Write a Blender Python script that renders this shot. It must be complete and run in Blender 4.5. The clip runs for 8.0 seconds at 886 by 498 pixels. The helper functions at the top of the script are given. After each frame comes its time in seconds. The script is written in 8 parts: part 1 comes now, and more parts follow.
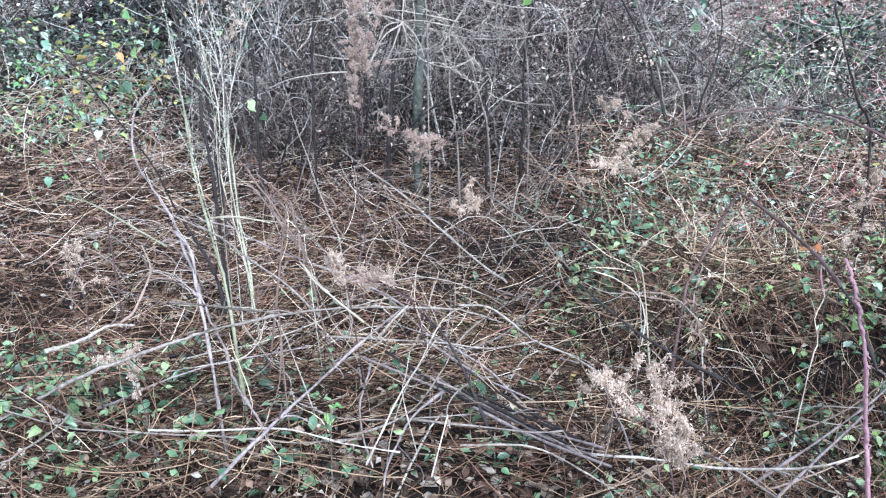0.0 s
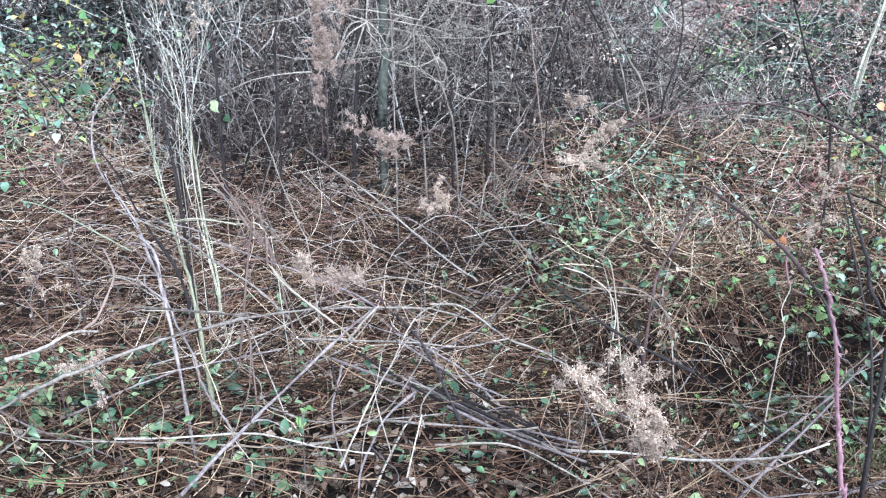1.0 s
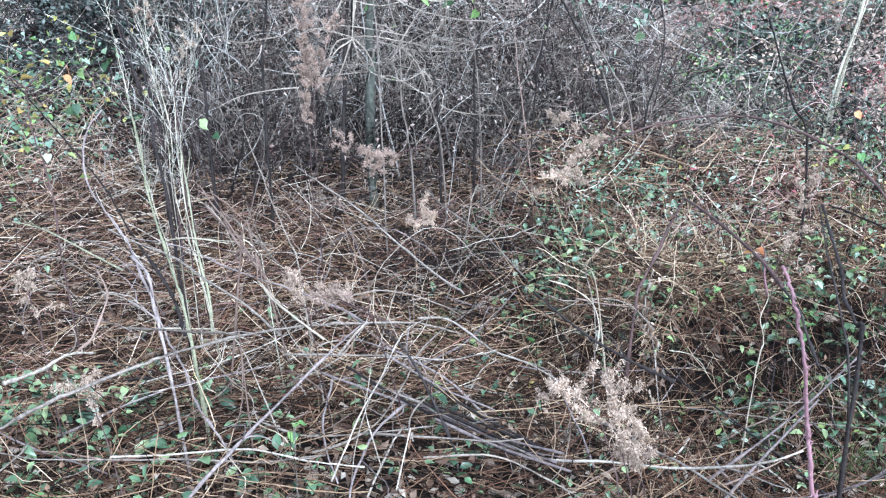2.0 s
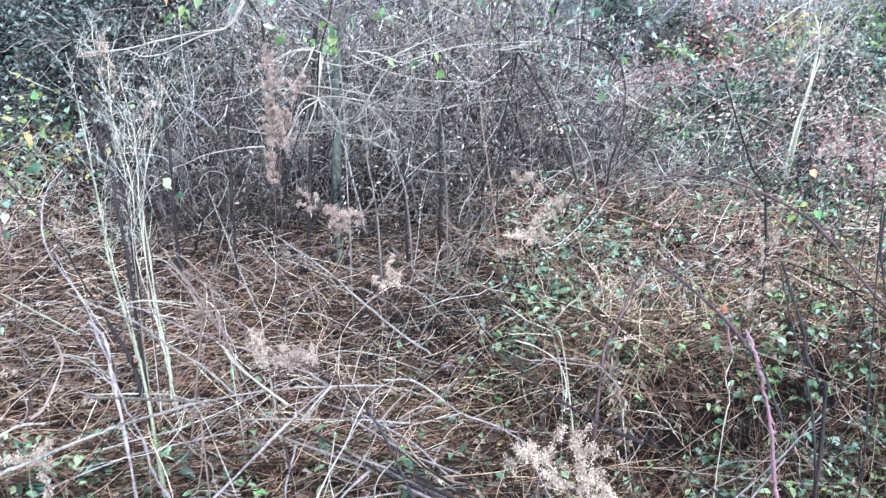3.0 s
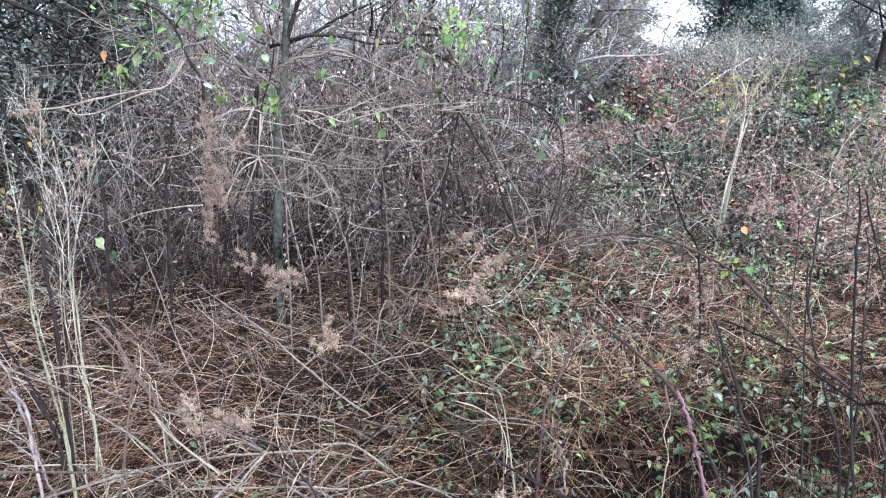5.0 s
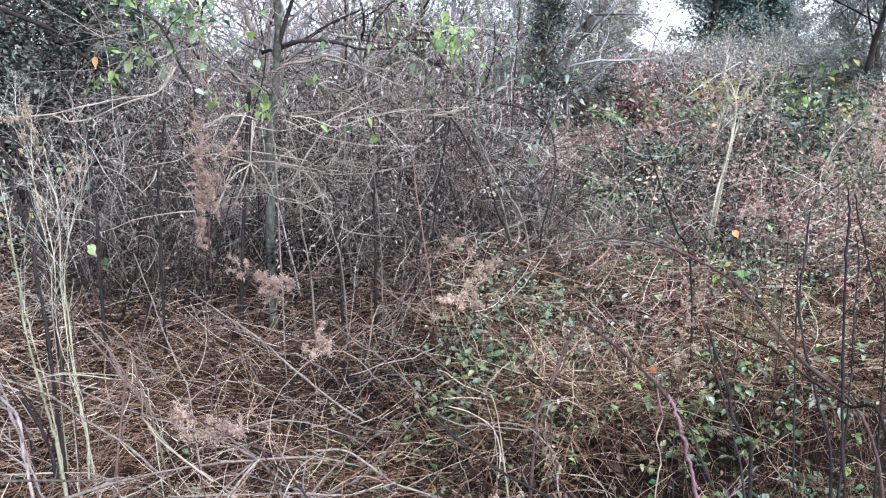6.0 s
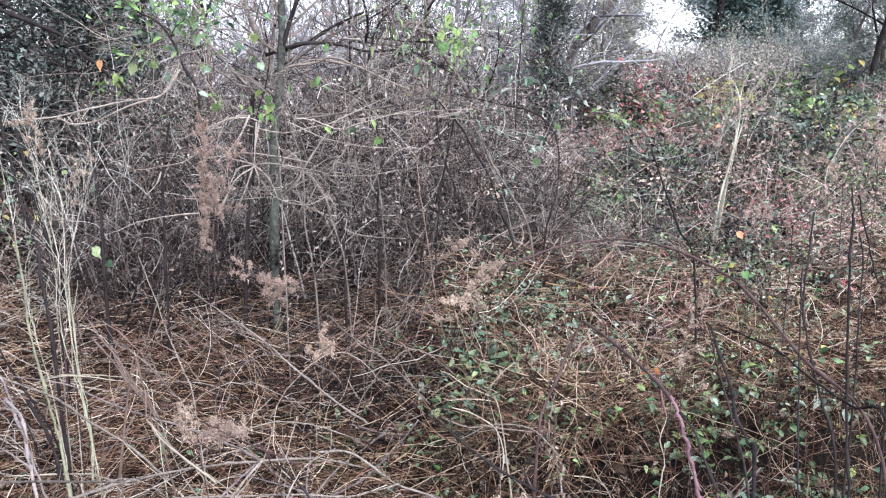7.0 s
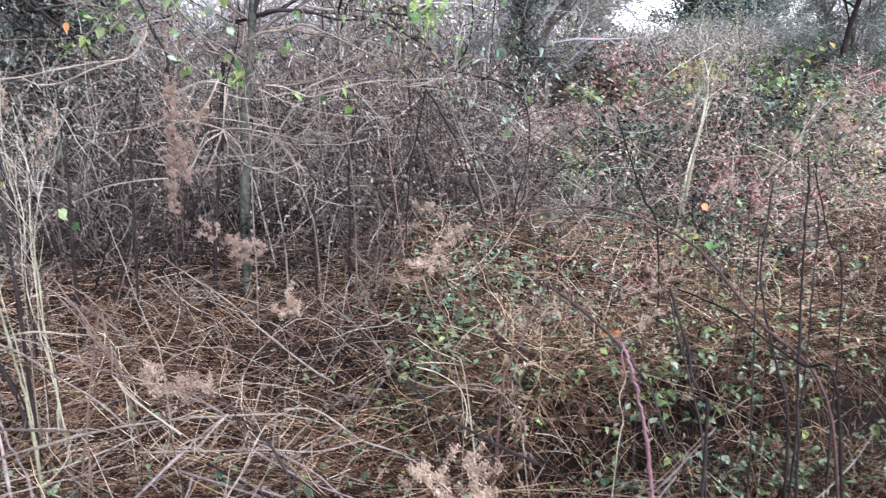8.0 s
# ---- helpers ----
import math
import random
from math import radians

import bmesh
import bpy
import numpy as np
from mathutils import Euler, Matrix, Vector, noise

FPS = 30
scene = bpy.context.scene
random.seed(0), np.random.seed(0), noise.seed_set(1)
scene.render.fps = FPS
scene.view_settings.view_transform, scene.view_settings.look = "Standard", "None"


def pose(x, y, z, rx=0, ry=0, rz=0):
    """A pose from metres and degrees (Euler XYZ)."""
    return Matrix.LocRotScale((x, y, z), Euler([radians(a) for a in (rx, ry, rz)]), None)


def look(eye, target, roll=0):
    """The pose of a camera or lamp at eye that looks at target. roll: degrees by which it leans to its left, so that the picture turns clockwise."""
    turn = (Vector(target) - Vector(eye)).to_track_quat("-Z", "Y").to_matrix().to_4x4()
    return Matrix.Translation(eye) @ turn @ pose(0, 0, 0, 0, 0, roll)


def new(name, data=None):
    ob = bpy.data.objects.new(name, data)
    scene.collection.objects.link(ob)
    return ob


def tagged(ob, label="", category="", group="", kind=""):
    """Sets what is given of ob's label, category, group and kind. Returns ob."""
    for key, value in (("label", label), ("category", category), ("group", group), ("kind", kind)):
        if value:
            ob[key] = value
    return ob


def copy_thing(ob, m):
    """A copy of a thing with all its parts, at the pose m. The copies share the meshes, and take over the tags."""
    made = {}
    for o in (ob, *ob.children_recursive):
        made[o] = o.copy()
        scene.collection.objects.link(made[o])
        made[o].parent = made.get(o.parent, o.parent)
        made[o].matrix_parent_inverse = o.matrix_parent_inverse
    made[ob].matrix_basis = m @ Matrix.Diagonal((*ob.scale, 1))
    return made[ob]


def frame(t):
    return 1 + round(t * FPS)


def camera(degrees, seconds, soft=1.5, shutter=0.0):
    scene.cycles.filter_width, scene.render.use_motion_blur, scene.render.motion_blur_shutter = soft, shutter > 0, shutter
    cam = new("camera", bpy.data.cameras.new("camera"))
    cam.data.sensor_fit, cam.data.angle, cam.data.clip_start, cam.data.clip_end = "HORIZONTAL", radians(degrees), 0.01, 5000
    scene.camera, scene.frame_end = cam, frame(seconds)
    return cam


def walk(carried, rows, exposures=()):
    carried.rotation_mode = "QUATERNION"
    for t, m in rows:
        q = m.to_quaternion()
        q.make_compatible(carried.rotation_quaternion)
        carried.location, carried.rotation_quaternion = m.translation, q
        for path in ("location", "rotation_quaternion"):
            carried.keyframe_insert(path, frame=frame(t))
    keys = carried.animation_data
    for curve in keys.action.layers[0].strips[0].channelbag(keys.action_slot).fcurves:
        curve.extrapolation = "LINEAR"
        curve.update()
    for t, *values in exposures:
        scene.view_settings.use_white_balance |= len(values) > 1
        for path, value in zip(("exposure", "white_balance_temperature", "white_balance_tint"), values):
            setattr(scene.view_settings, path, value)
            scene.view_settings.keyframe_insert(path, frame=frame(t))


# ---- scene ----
cam = camera(58.6, 8.0, 1.2, 0.35)
EXPOSURE = 2.08
PATH = [
    (0.0, (0.000, 0.000, 1.550), (0.000, 1.854, 0.801), -0.31),
    (0.5, (-0.025, 0.009, 1.539), (0.035, 1.865, 0.797), -0.26),
    (1.0, (-0.012, 0.013, 1.537), (0.074, 1.866, 0.790), -0.39),
    (2.3, (0.000, -0.036, 1.595), (0.120, 1.827, 0.875), -0.96),
    (2.5, (0.001, -0.010, 1.584), (0.139, 1.861, 0.891), -0.71),
    (3.0, (0.005, -0.012, 1.606), (0.203, 1.883, 0.997), -0.31),
    (3.5, (0.032, -0.011, 1.614), (0.320, 1.893, 1.077), 0.25),
    (4.0, (0.030, -0.011, 1.620), (0.354, 1.899, 1.121), 0.39),
    (4.5, (0.023, -0.013, 1.621), (0.345, 1.901, 1.139), 0.42),
    (5.0, (0.030, -0.008, 1.623), (0.367, 1.905, 1.147), 0.42),
    (6.5, (0.033, -0.015, 1.629), (0.389, 1.898, 1.167), 0.23),
    (7.0, (0.037, -0.016, 1.627), (0.380, 1.899, 1.166), 0.09),
    (7.5, (0.043, -0.039, 1.618), (0.380, 1.875, 1.145), 0.12),
    (8.0, (0.058, -0.070, 1.581), (0.461, 1.821, 1.069), 1.03),
]
walk(cam, [(t, look(eye, target, roll)) for t, eye, target, roll in PATH], [(0.0, EXPOSURE + 0.5, 5200, 6), (2.5, EXPOSURE + 0.44, 5150, 4), (3.0, EXPOSURE + 0.66, 5100, 5), (3.5, EXPOSURE + 0.35, 5150, 6),
     (4.5, EXPOSURE + 0.1, 5500, 10), (6.5, EXPOSURE + 0.12, 5750, 13), (8.0, EXPOSURE + 0.1, 5900, 15)])

# ---- world and sun: bright overcast ----
SKY_STRENGTH, SUN_STRENGTH = 0.15, 1.2
world = bpy.data.worlds.new("overcast_sky")
scene.world = world
world.use_nodes = True
wn, wl = world.node_tree.nodes, world.node_tree.links
sky = wn.new("ShaderNodeTexSky")
sky.sky_type, sky.sun_disc = "NISHITA", False
sky.sun_elevation, sky.sun_rotation = radians(48), radians(150)
sky.air_density, sky.dust_density, sky.ozone_density = 1.0, 1.0, 1.0
grey = wn.new("ShaderNodeHueSaturation")
grey.inputs["Saturation"].default_value = 0.3
wl.new(sky.outputs[0], grey.inputs["Color"])
wl.new(grey.outputs[0], wn["Background"].inputs[0])
wn["Background"].inputs[1].default_value = SKY_STRENGTH
sun = new("sun", bpy.data.lights.new("sun", "SUN"))
sun.data.energy, sun.data.angle, sun.data.color = SUN_STRENGTH, radians(18), (1.0, 0.97, 0.92)
sun.matrix_basis = look((6, -9, 12), (0, 3, 0))

# ---- materials ----
MATS = {}


def mat(name, colours, rough=0.75, grain=0.25, scale=120.0, bump=0.3, spec=0.12, thin=0.0, clump=0.0):
    """Procedural surface: a random tone per piece from a ramp, mottled by noise at two scales."""
    m = bpy.data.materials.new(name)
    m.use_nodes = True
    n, l = m.node_tree.nodes, m.node_tree.links
    b = n["Principled BSDF"]
    geo = n.new("ShaderNodeNewGeometry")
    info = n.new("ShaderNodeObjectInfo")
    add = n.new("ShaderNodeMath")
    add.operation = "ADD"
    frac = n.new("ShaderNodeMath")
    frac.operation = "FRACT"
    l.new(geo.outputs["Random Per Island"], add.inputs[0])
    l.new(info.outputs["Random"], add.inputs[1])
    l.new(add.outputs[0], frac.inputs[0])
    if clump:
        patch = n.new("ShaderNodeTexNoise")
        patch.inputs["Scale"].default_value, patch.inputs["Detail"].default_value = clump, 2
        place = n.new("ShaderNodeTexCoord")
        l.new(place.outputs["Object"], patch.inputs["Vector"])
        spread = n.new("ShaderNodeMath")
        spread.operation, spread.inputs[1].default_value = "MULTIPLY", 3.0
        l.new(patch.outputs[0], spread.inputs[0])
        part_random = n.new("ShaderNodeMath")
        part_random.operation, part_random.inputs[1].default_value = "MULTIPLY", 0.3
        l.new(geo.outputs["Random Per Island"], part_random.inputs[0])
        l.new(part_random.outputs[0], add.inputs[0])
        l.new(spread.outputs[0], add.inputs[1])
    ramp = n.new("ShaderNodeValToRGB")
    e = ramp.color_ramp.elements
    ramp.color_ramp.interpolation = "CONSTANT" if len(colours) > 3 else "LINEAR"
    while len(e) < len(colours):
        e.new(0.5)
    for k, c in enumerate(colours):
        e[k].position = k / (len(colours) if len(colours) > 3 else max(1, len(colours) - 1))
        e[k].color = (*c, 1)
    l.new(frac.outputs[0], ramp.inputs[0])
    co = n.new("ShaderNodeTexCoord")
    fine, broad = n.new("ShaderNodeTexNoise"), n.new("ShaderNodeTexNoise")
    fine.inputs["Scale"].default_value, fine.inputs["Detail"].default_value = scale, 3
    broad.inputs["Scale"].default_value, broad.inputs["Detail"].default_value = scale / 14, 2
    for tex in (fine, broad):
        l.new(co.outputs["Object"], tex.inputs["Vector"])
    mix = n.new("ShaderNodeMath")
    mix.operation = "ADD"
    l.new(fine.outputs[0], mix.inputs[0])
    l.new(broad.outputs[0], mix.inputs[1])
    rng = n.new("ShaderNodeMapRange")
    rng.inputs["From Min"].default_value, rng.inputs["From Max"].default_value = 0.6, 1.4
    rng.inputs["To Min"].default_value, rng.inputs["To Max"].default_value = 1 - 1.6 * grain, 1 + 1.6 * grain
    l.new(mix.outputs[0], rng.inputs["Value"])
    hsv = n.new("ShaderNodeHueSaturation")
    l.new(ramp.outputs[0], hsv.inputs["Color"])
    l.new(rng.outputs[0], hsv.inputs["Value"])
    l.new(hsv.outputs[0], b.inputs["Base Color"])
    b.inputs["Roughness"].default_value = rough
    b.inputs["Specular IOR Level"].default_value = spec
    if bump:
        bp = n.new("ShaderNodeBump")
        bp.inputs["Strength"].default_value, bp.inputs["Distance"].default_value = bump, 0.002
        l.new(fine.outputs[0], bp.inputs["Height"])
        l.new(bp.outputs[0], b.inputs["Normal"])
    if thin:
        tr = n.new("ShaderNodeBsdfTranslucent")
        l.new(hsv.outputs[0], tr.inputs[0])
        ms = n.new("ShaderNodeMixShader")
        ms.inputs[0].default_value = thin
        l.new(b.outputs[0], ms.inputs[1])
        l.new(tr.outputs[0], ms.inputs[2])
        l.new(ms.outputs[0], n["Material Output"].inputs["Surface"])
    MATS[name] = m
    return m


# soil colour lowered to near-black so gaps in the tangle look deeply shaded
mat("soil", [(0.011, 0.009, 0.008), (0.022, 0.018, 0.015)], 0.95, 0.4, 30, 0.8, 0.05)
mat("bark_pale", [(0.15, 0.122, 0.10), (0.28, 0.24, 0.20)], 0.8, 0.5, 120)
mat("bark_grey", [(0.0918, 0.0739, 0.0627), (0.179, 0.151, 0.129)], 0.85, 0.5, 110)
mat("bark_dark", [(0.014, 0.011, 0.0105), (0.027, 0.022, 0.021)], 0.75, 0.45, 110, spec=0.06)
mat("bark_red", [(0.036, 0.023, 0.022), (0.062, 0.039, 0.036)], 0.7, 0.45, 110, spec=0.08)
mat("bark_purple", [(0.095, 0.074, 0.07), (0.165, 0.135, 0.128)], 0.65, 0.5, 110)
mat("bark_pink", [(0.15, 0.082, 0.092), (0.20, 0.118, 0.126)], 0.5, 0.3, 120)
mat("bark_lichen", [(0.020, 0.019, 0.0165), (0.058, 0.060, 0.050)], 0.95, 0.6, 40, 0.8, 0.05)
mat("red_vine", [(0.105, 0.073, 0.060), (0.175, 0.122, 0.098)], 0.7, 0.25, 140)
mat("straw", [(0.215, 0.172, 0.128), (0.285, 0.24, 0.185)], 0.7, 0.2, 140)
mat("pale_top", [(0.38, 0.36, 0.30), (0.56, 0.53, 0.46)], 0.85, 0.3, 110)
# the near-black entries paint the shade between the curls
mat("golden", [(0.23, 0.148, 0.09), (0.38, 0.28, 0.185), (0.12, 0.070, 0.044), (0.05, 0.03, 0.021), (0.29, 0.20, 0.13), (0.09, 0.052, 0.034), (0.018, 0.013, 0.010), (0.46, 0.365, 0.26), (0.03, 0.02, 0.015)], 0.75, 0.3, 90, 0, 0.1)
mat("leaf_withered", [(0.060, 0.043, 0.037), (0.17, 0.122, 0.105), (0.27, 0.21, 0.18), (0.11, 0.078, 0.070), (0.205, 0.142, 0.118), (0.34, 0.29, 0.255)], 0.5, 0.35, 60, 0, 0.4, 0.15)
mat("slope_straw", [(0.42, 0.365, 0.31), (0.62, 0.57, 0.50), (0.035, 0.029, 0.027), (0.46, 0.37, 0.315), (0.10, 0.076, 0.07), (0.38, 0.265, 0.24), (0.28, 0.23, 0.20), (0.022, 0.018, 0.018)], 0.8, 0.3, 60, 0, 0.08)
mat("runner", [(0.32, 0.24, 0.185), (0.46, 0.37, 0.285), (0.27, 0.145, 0.12), (0.55, 0.47, 0.38), (0.18, 0.098, 0.075), (0.38, 0.245, 0.195), (0.34, 0.22, 0.13)], 0.75, 0.3, 90, 0, 0.1)
mat("pale", [(0.18, 0.158, 0.115), (0.32, 0.29, 0.225)], 0.8, 0.5, 110)
mat("pink_straw", [(0.36, 0.235, 0.215), (0.46, 0.33, 0.29), (0.26, 0.15, 0.14), (0.19, 0.10, 0.095)], 0.75, 0.25, 90, 0, 0.1)
mat("pale_green", [(0.105, 0.102, 0.064), (0.185, 0.178, 0.122)], 0.8, 0.4, 110)
mat("fluff", [(0.33, 0.245, 0.185), (0.48, 0.38, 0.30), (0.215, 0.148, 0.112)], 0.9, 0.3, 90, 0, 0.05, 0.3)
mat("fluff_brown", [(0.29, 0.205, 0.165), (0.40, 0.305, 0.25), (0.185, 0.125, 0.10)], 0.9, 0.3, 90, 0, 0.05, 0.3)
# near-black tones in the next four ramps stand in for shaded gaps between strands
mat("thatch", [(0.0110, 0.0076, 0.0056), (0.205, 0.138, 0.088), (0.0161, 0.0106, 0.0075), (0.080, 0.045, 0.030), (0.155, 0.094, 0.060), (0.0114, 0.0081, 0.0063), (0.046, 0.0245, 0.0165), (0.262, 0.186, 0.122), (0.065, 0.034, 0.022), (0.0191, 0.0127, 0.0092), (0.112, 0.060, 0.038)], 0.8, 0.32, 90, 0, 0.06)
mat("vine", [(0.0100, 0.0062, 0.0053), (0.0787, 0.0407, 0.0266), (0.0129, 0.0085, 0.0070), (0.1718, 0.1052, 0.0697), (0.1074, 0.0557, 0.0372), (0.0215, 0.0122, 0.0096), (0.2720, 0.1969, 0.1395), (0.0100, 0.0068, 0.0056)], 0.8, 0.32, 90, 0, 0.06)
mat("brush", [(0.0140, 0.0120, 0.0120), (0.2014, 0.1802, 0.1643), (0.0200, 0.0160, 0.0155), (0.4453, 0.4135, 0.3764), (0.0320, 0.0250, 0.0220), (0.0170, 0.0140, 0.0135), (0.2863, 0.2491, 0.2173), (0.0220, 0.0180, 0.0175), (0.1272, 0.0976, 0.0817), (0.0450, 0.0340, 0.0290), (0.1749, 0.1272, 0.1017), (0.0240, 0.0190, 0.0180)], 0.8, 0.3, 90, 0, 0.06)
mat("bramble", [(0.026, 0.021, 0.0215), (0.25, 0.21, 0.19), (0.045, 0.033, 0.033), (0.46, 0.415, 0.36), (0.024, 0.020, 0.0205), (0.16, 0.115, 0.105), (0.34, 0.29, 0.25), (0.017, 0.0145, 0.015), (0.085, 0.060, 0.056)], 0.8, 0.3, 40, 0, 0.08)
# distance haze is mixed into this colour: greyer and bluer than near twigs
mat("haze_twig", [(0.14, 0.135, 0.145), (0.25, 0.24, 0.25), (0.37, 0.355, 0.36), (0.19, 0.177, 0.187)], 0.9, 0.15, 20, 0, 0.08)
mat("leaf_green", [(0.036, 0.068, 0.034), (0.092, 0.148, 0.076), (0.155, 0.215, 0.112), (0.058, 0.104, 0.054), (0.215, 0.26, 0.12), (0.12, 0.175, 0.085)], 0.34, 0.35, 60, 0, 0.5, 0.3)
mat("leaf_lime", [(0.17, 0.27, 0.085), (0.26, 0.33, 0.11), (0.12, 0.22, 0.075), (0.22, 0.31, 0.12)], 0.5, 0.35, 60, 0, 0.3, 0.35)
mat("leaf_pale", [(0.135, 0.195, 0.138), (0.225, 0.28, 0.21), (0.10, 0.165, 0.105), (0.30, 0.345, 0.27)], 0.42, 0.2, 60, 0, 0.5, 0.3)
mat("leaf_yellow", [(0.405, 0.361, 0.101), (0.343, 0.343, 0.112), (0.439, 0.302, 0.100)], 0.5, 0.2, 60, 0, 0.4, 0.35)
mat("leaf_red", [(0.28, 0.078, 0.080), (0.38, 0.17, 0.16), (0.41, 0.25, 0.225), (0.16, 0.046, 0.05), (0.34, 0.115, 0.115)], 0.7, 0.3, 60, 0, 0.15, 0.12)
mat("leaf_orange", [(0.471, 0.196, 0.081), (0.491, 0.260, 0.116)], 0.55, 0.2, 60, 0, 0.4, 0.3)
mat("leaf_dead", [(0.046, 0.030, 0.021), (0.14, 0.097, 0.071), (0.23, 0.178, 0.138), (0.085, 0.055, 0.041), (0.165, 0.105, 0.073), (0.30, 0.25, 0.205), (0.060, 0.039, 0.030)], 0.8, 0.35, 60, 0, 0.15, 0.15)
# both slope ramps carry shaded gaps and leaf highlights as near-black and bright tones
mat("leaf_field", [(0.020, 0.022, 0.017), (0.10, 0.145, 0.075), (0.30, 0.31, 0.18), (0.46, 0.37, 0.31), (0.21, 0.105, 0.096), (0.024, 0.019, 0.018), (0.38, 0.29, 0.25), (0.60, 0.54, 0.465), (0.028, 0.023, 0.021), (0.016, 0.014, 0.013), (0.34, 0.25, 0.225), (0.11, 0.125, 0.07)], 0.42, 0.3, 30, 0, 0.45, 0.08, 1.5)
mat("leaf_slope", [(0.42, 0.335, 0.29), (0.05, 0.035, 0.033), (0.60, 0.535, 0.46), (0.20, 0.135, 0.125), (0.26, 0.255, 0.165), (0.40, 0.265, 0.24), (0.085, 0.097, 0.062), (0.022, 0.018, 0.017), (0.70, 0.64, 0.565), (0.24, 0.155, 0.145)], 0.42, 0.3, 30, 0, 0.45, 0.08, 0.6)
# near-black leaf tones that put the shade of the slope's hollows into colour
mat("leaf_hollow_shade", [(0.012, 0.014, 0.011), (0.034, 0.047, 0.032), (0.016, 0.013, 0.012), (0.062, 0.088, 0.060), (0.046, 0.034, 0.032), (0.018, 0.021, 0.016), (0.15, 0.18, 0.14)], 0.5, 0.3, 60, 0, 0.25, 0.1)
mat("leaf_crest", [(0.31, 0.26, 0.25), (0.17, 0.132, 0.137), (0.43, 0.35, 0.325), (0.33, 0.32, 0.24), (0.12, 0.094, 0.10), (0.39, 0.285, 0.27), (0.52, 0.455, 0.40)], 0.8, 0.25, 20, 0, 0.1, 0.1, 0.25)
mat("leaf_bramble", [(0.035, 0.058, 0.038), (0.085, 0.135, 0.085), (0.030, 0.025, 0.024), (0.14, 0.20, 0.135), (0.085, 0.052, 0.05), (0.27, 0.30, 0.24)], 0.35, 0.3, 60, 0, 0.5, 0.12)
mat("leaf_evergreen", [(0.042, 0.054, 0.049), (0.085, 0.10, 0.088), (0.15, 0.165, 0.145), (0.09, 0.078, 0.068)], 0.7, 0.2, 20, 0, 0.2, 0.15)
# edge-tree and pine greens, paled and blued to carry the distance haze
mat("leaf_haze_edge", [(0.16, 0.195, 0.16), (0.27, 0.305, 0.25), (0.37, 0.38, 0.32), (0.20, 0.23, 0.195)], 0.8, 0.2, 20, 0, 0.1, 0.2)
mat("leaf_haze_pine", [(0.055, 0.080, 0.074), (0.085, 0.12, 0.11), (0.13, 0.17, 0.155)], 0.7, 0.2, 20, 0, 0.2, 0.15)
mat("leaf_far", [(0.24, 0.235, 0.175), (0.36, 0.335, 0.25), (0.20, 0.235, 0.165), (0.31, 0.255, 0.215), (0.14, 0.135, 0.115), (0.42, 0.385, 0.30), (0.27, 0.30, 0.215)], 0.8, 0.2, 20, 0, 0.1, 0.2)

# ---- geometry kit ----
rg = np.random.default_rng(7)


def smooth(a, b, v):
    s = np.clip((v - a) / (b - a), 0, 1)
    return s * s * (3 - 2 * s)


def ground_z(x, y):
    x, y = np.asarray(x, float), np.asarray(y, float)
    z = -0.2 + 0.042 * np.clip(y - 3, 0, 32)
    z = z + 0.28 * smooth(2.9, 2.0, y) * smooth(1.2, 0.4, x)
    z = z + 0.035 * np.sin(1.7 * x + 0.6) * np.cos(1.3 * y) + 0.02 * np.sin(4.1 * x - 2.2 * y)
    return z + 0.25 * np.sin(0.11 * x + 1) * smooth(8, 30, np.hypot(x, y))


class Geo:
    """Collects vertices, quads and triangles, and makes one mesh of them."""

    def __init__(self):
        self.v, self.q, self.t, self.n = [], [], [], 0

    def add(self, v, quads=None, tris=None):
        self.v.append(v.reshape(-1, 3))
        if quads is not None:
            self.q.append(quads.reshape(-1, 4) + self.n)
        if tris is not None:
            self.t.append(tris.reshape(-1, 3) + self.n)
        self.n += len(self.v[-1])
        return self

    def mesh(self, name, material):
        v = np.concatenate(self.v)
        q = np.concatenate(self.q) if self.q else np.zeros((0, 4), int)
        t = np.concatenate(self.t) if self.t else np.zeros((0, 3), int)
        me = bpy.data.meshes.new(name)
        me.vertices.add(len(v))
        me.vertices.foreach_set("co", v.astype(np.float32).ravel())
        loops = np.concatenate([q.ravel(), t.ravel()]).astype(np.int32)
        me.loops.add(len(loops))
        me.loops.foreach_set("vertex_index", loops)
        starts = np.concatenate([np.arange(len(q)) * 4, len(q) * 4 + np.arange(len(t)) * 3]).astype(np.int32)
        me.polygons.add(len(starts))
        me.polygons.foreach_set("loop_start", starts)
        me.polygons.foreach_set("use_smooth", np.ones(len(starts), bool))
        me.update(calc_edges=True)
        me.materials.append(MATS[material])
        return me


def unit(v):
    return v / np.maximum(np.linalg.norm(v, axis=-1, keepdims=True), 1e-9)


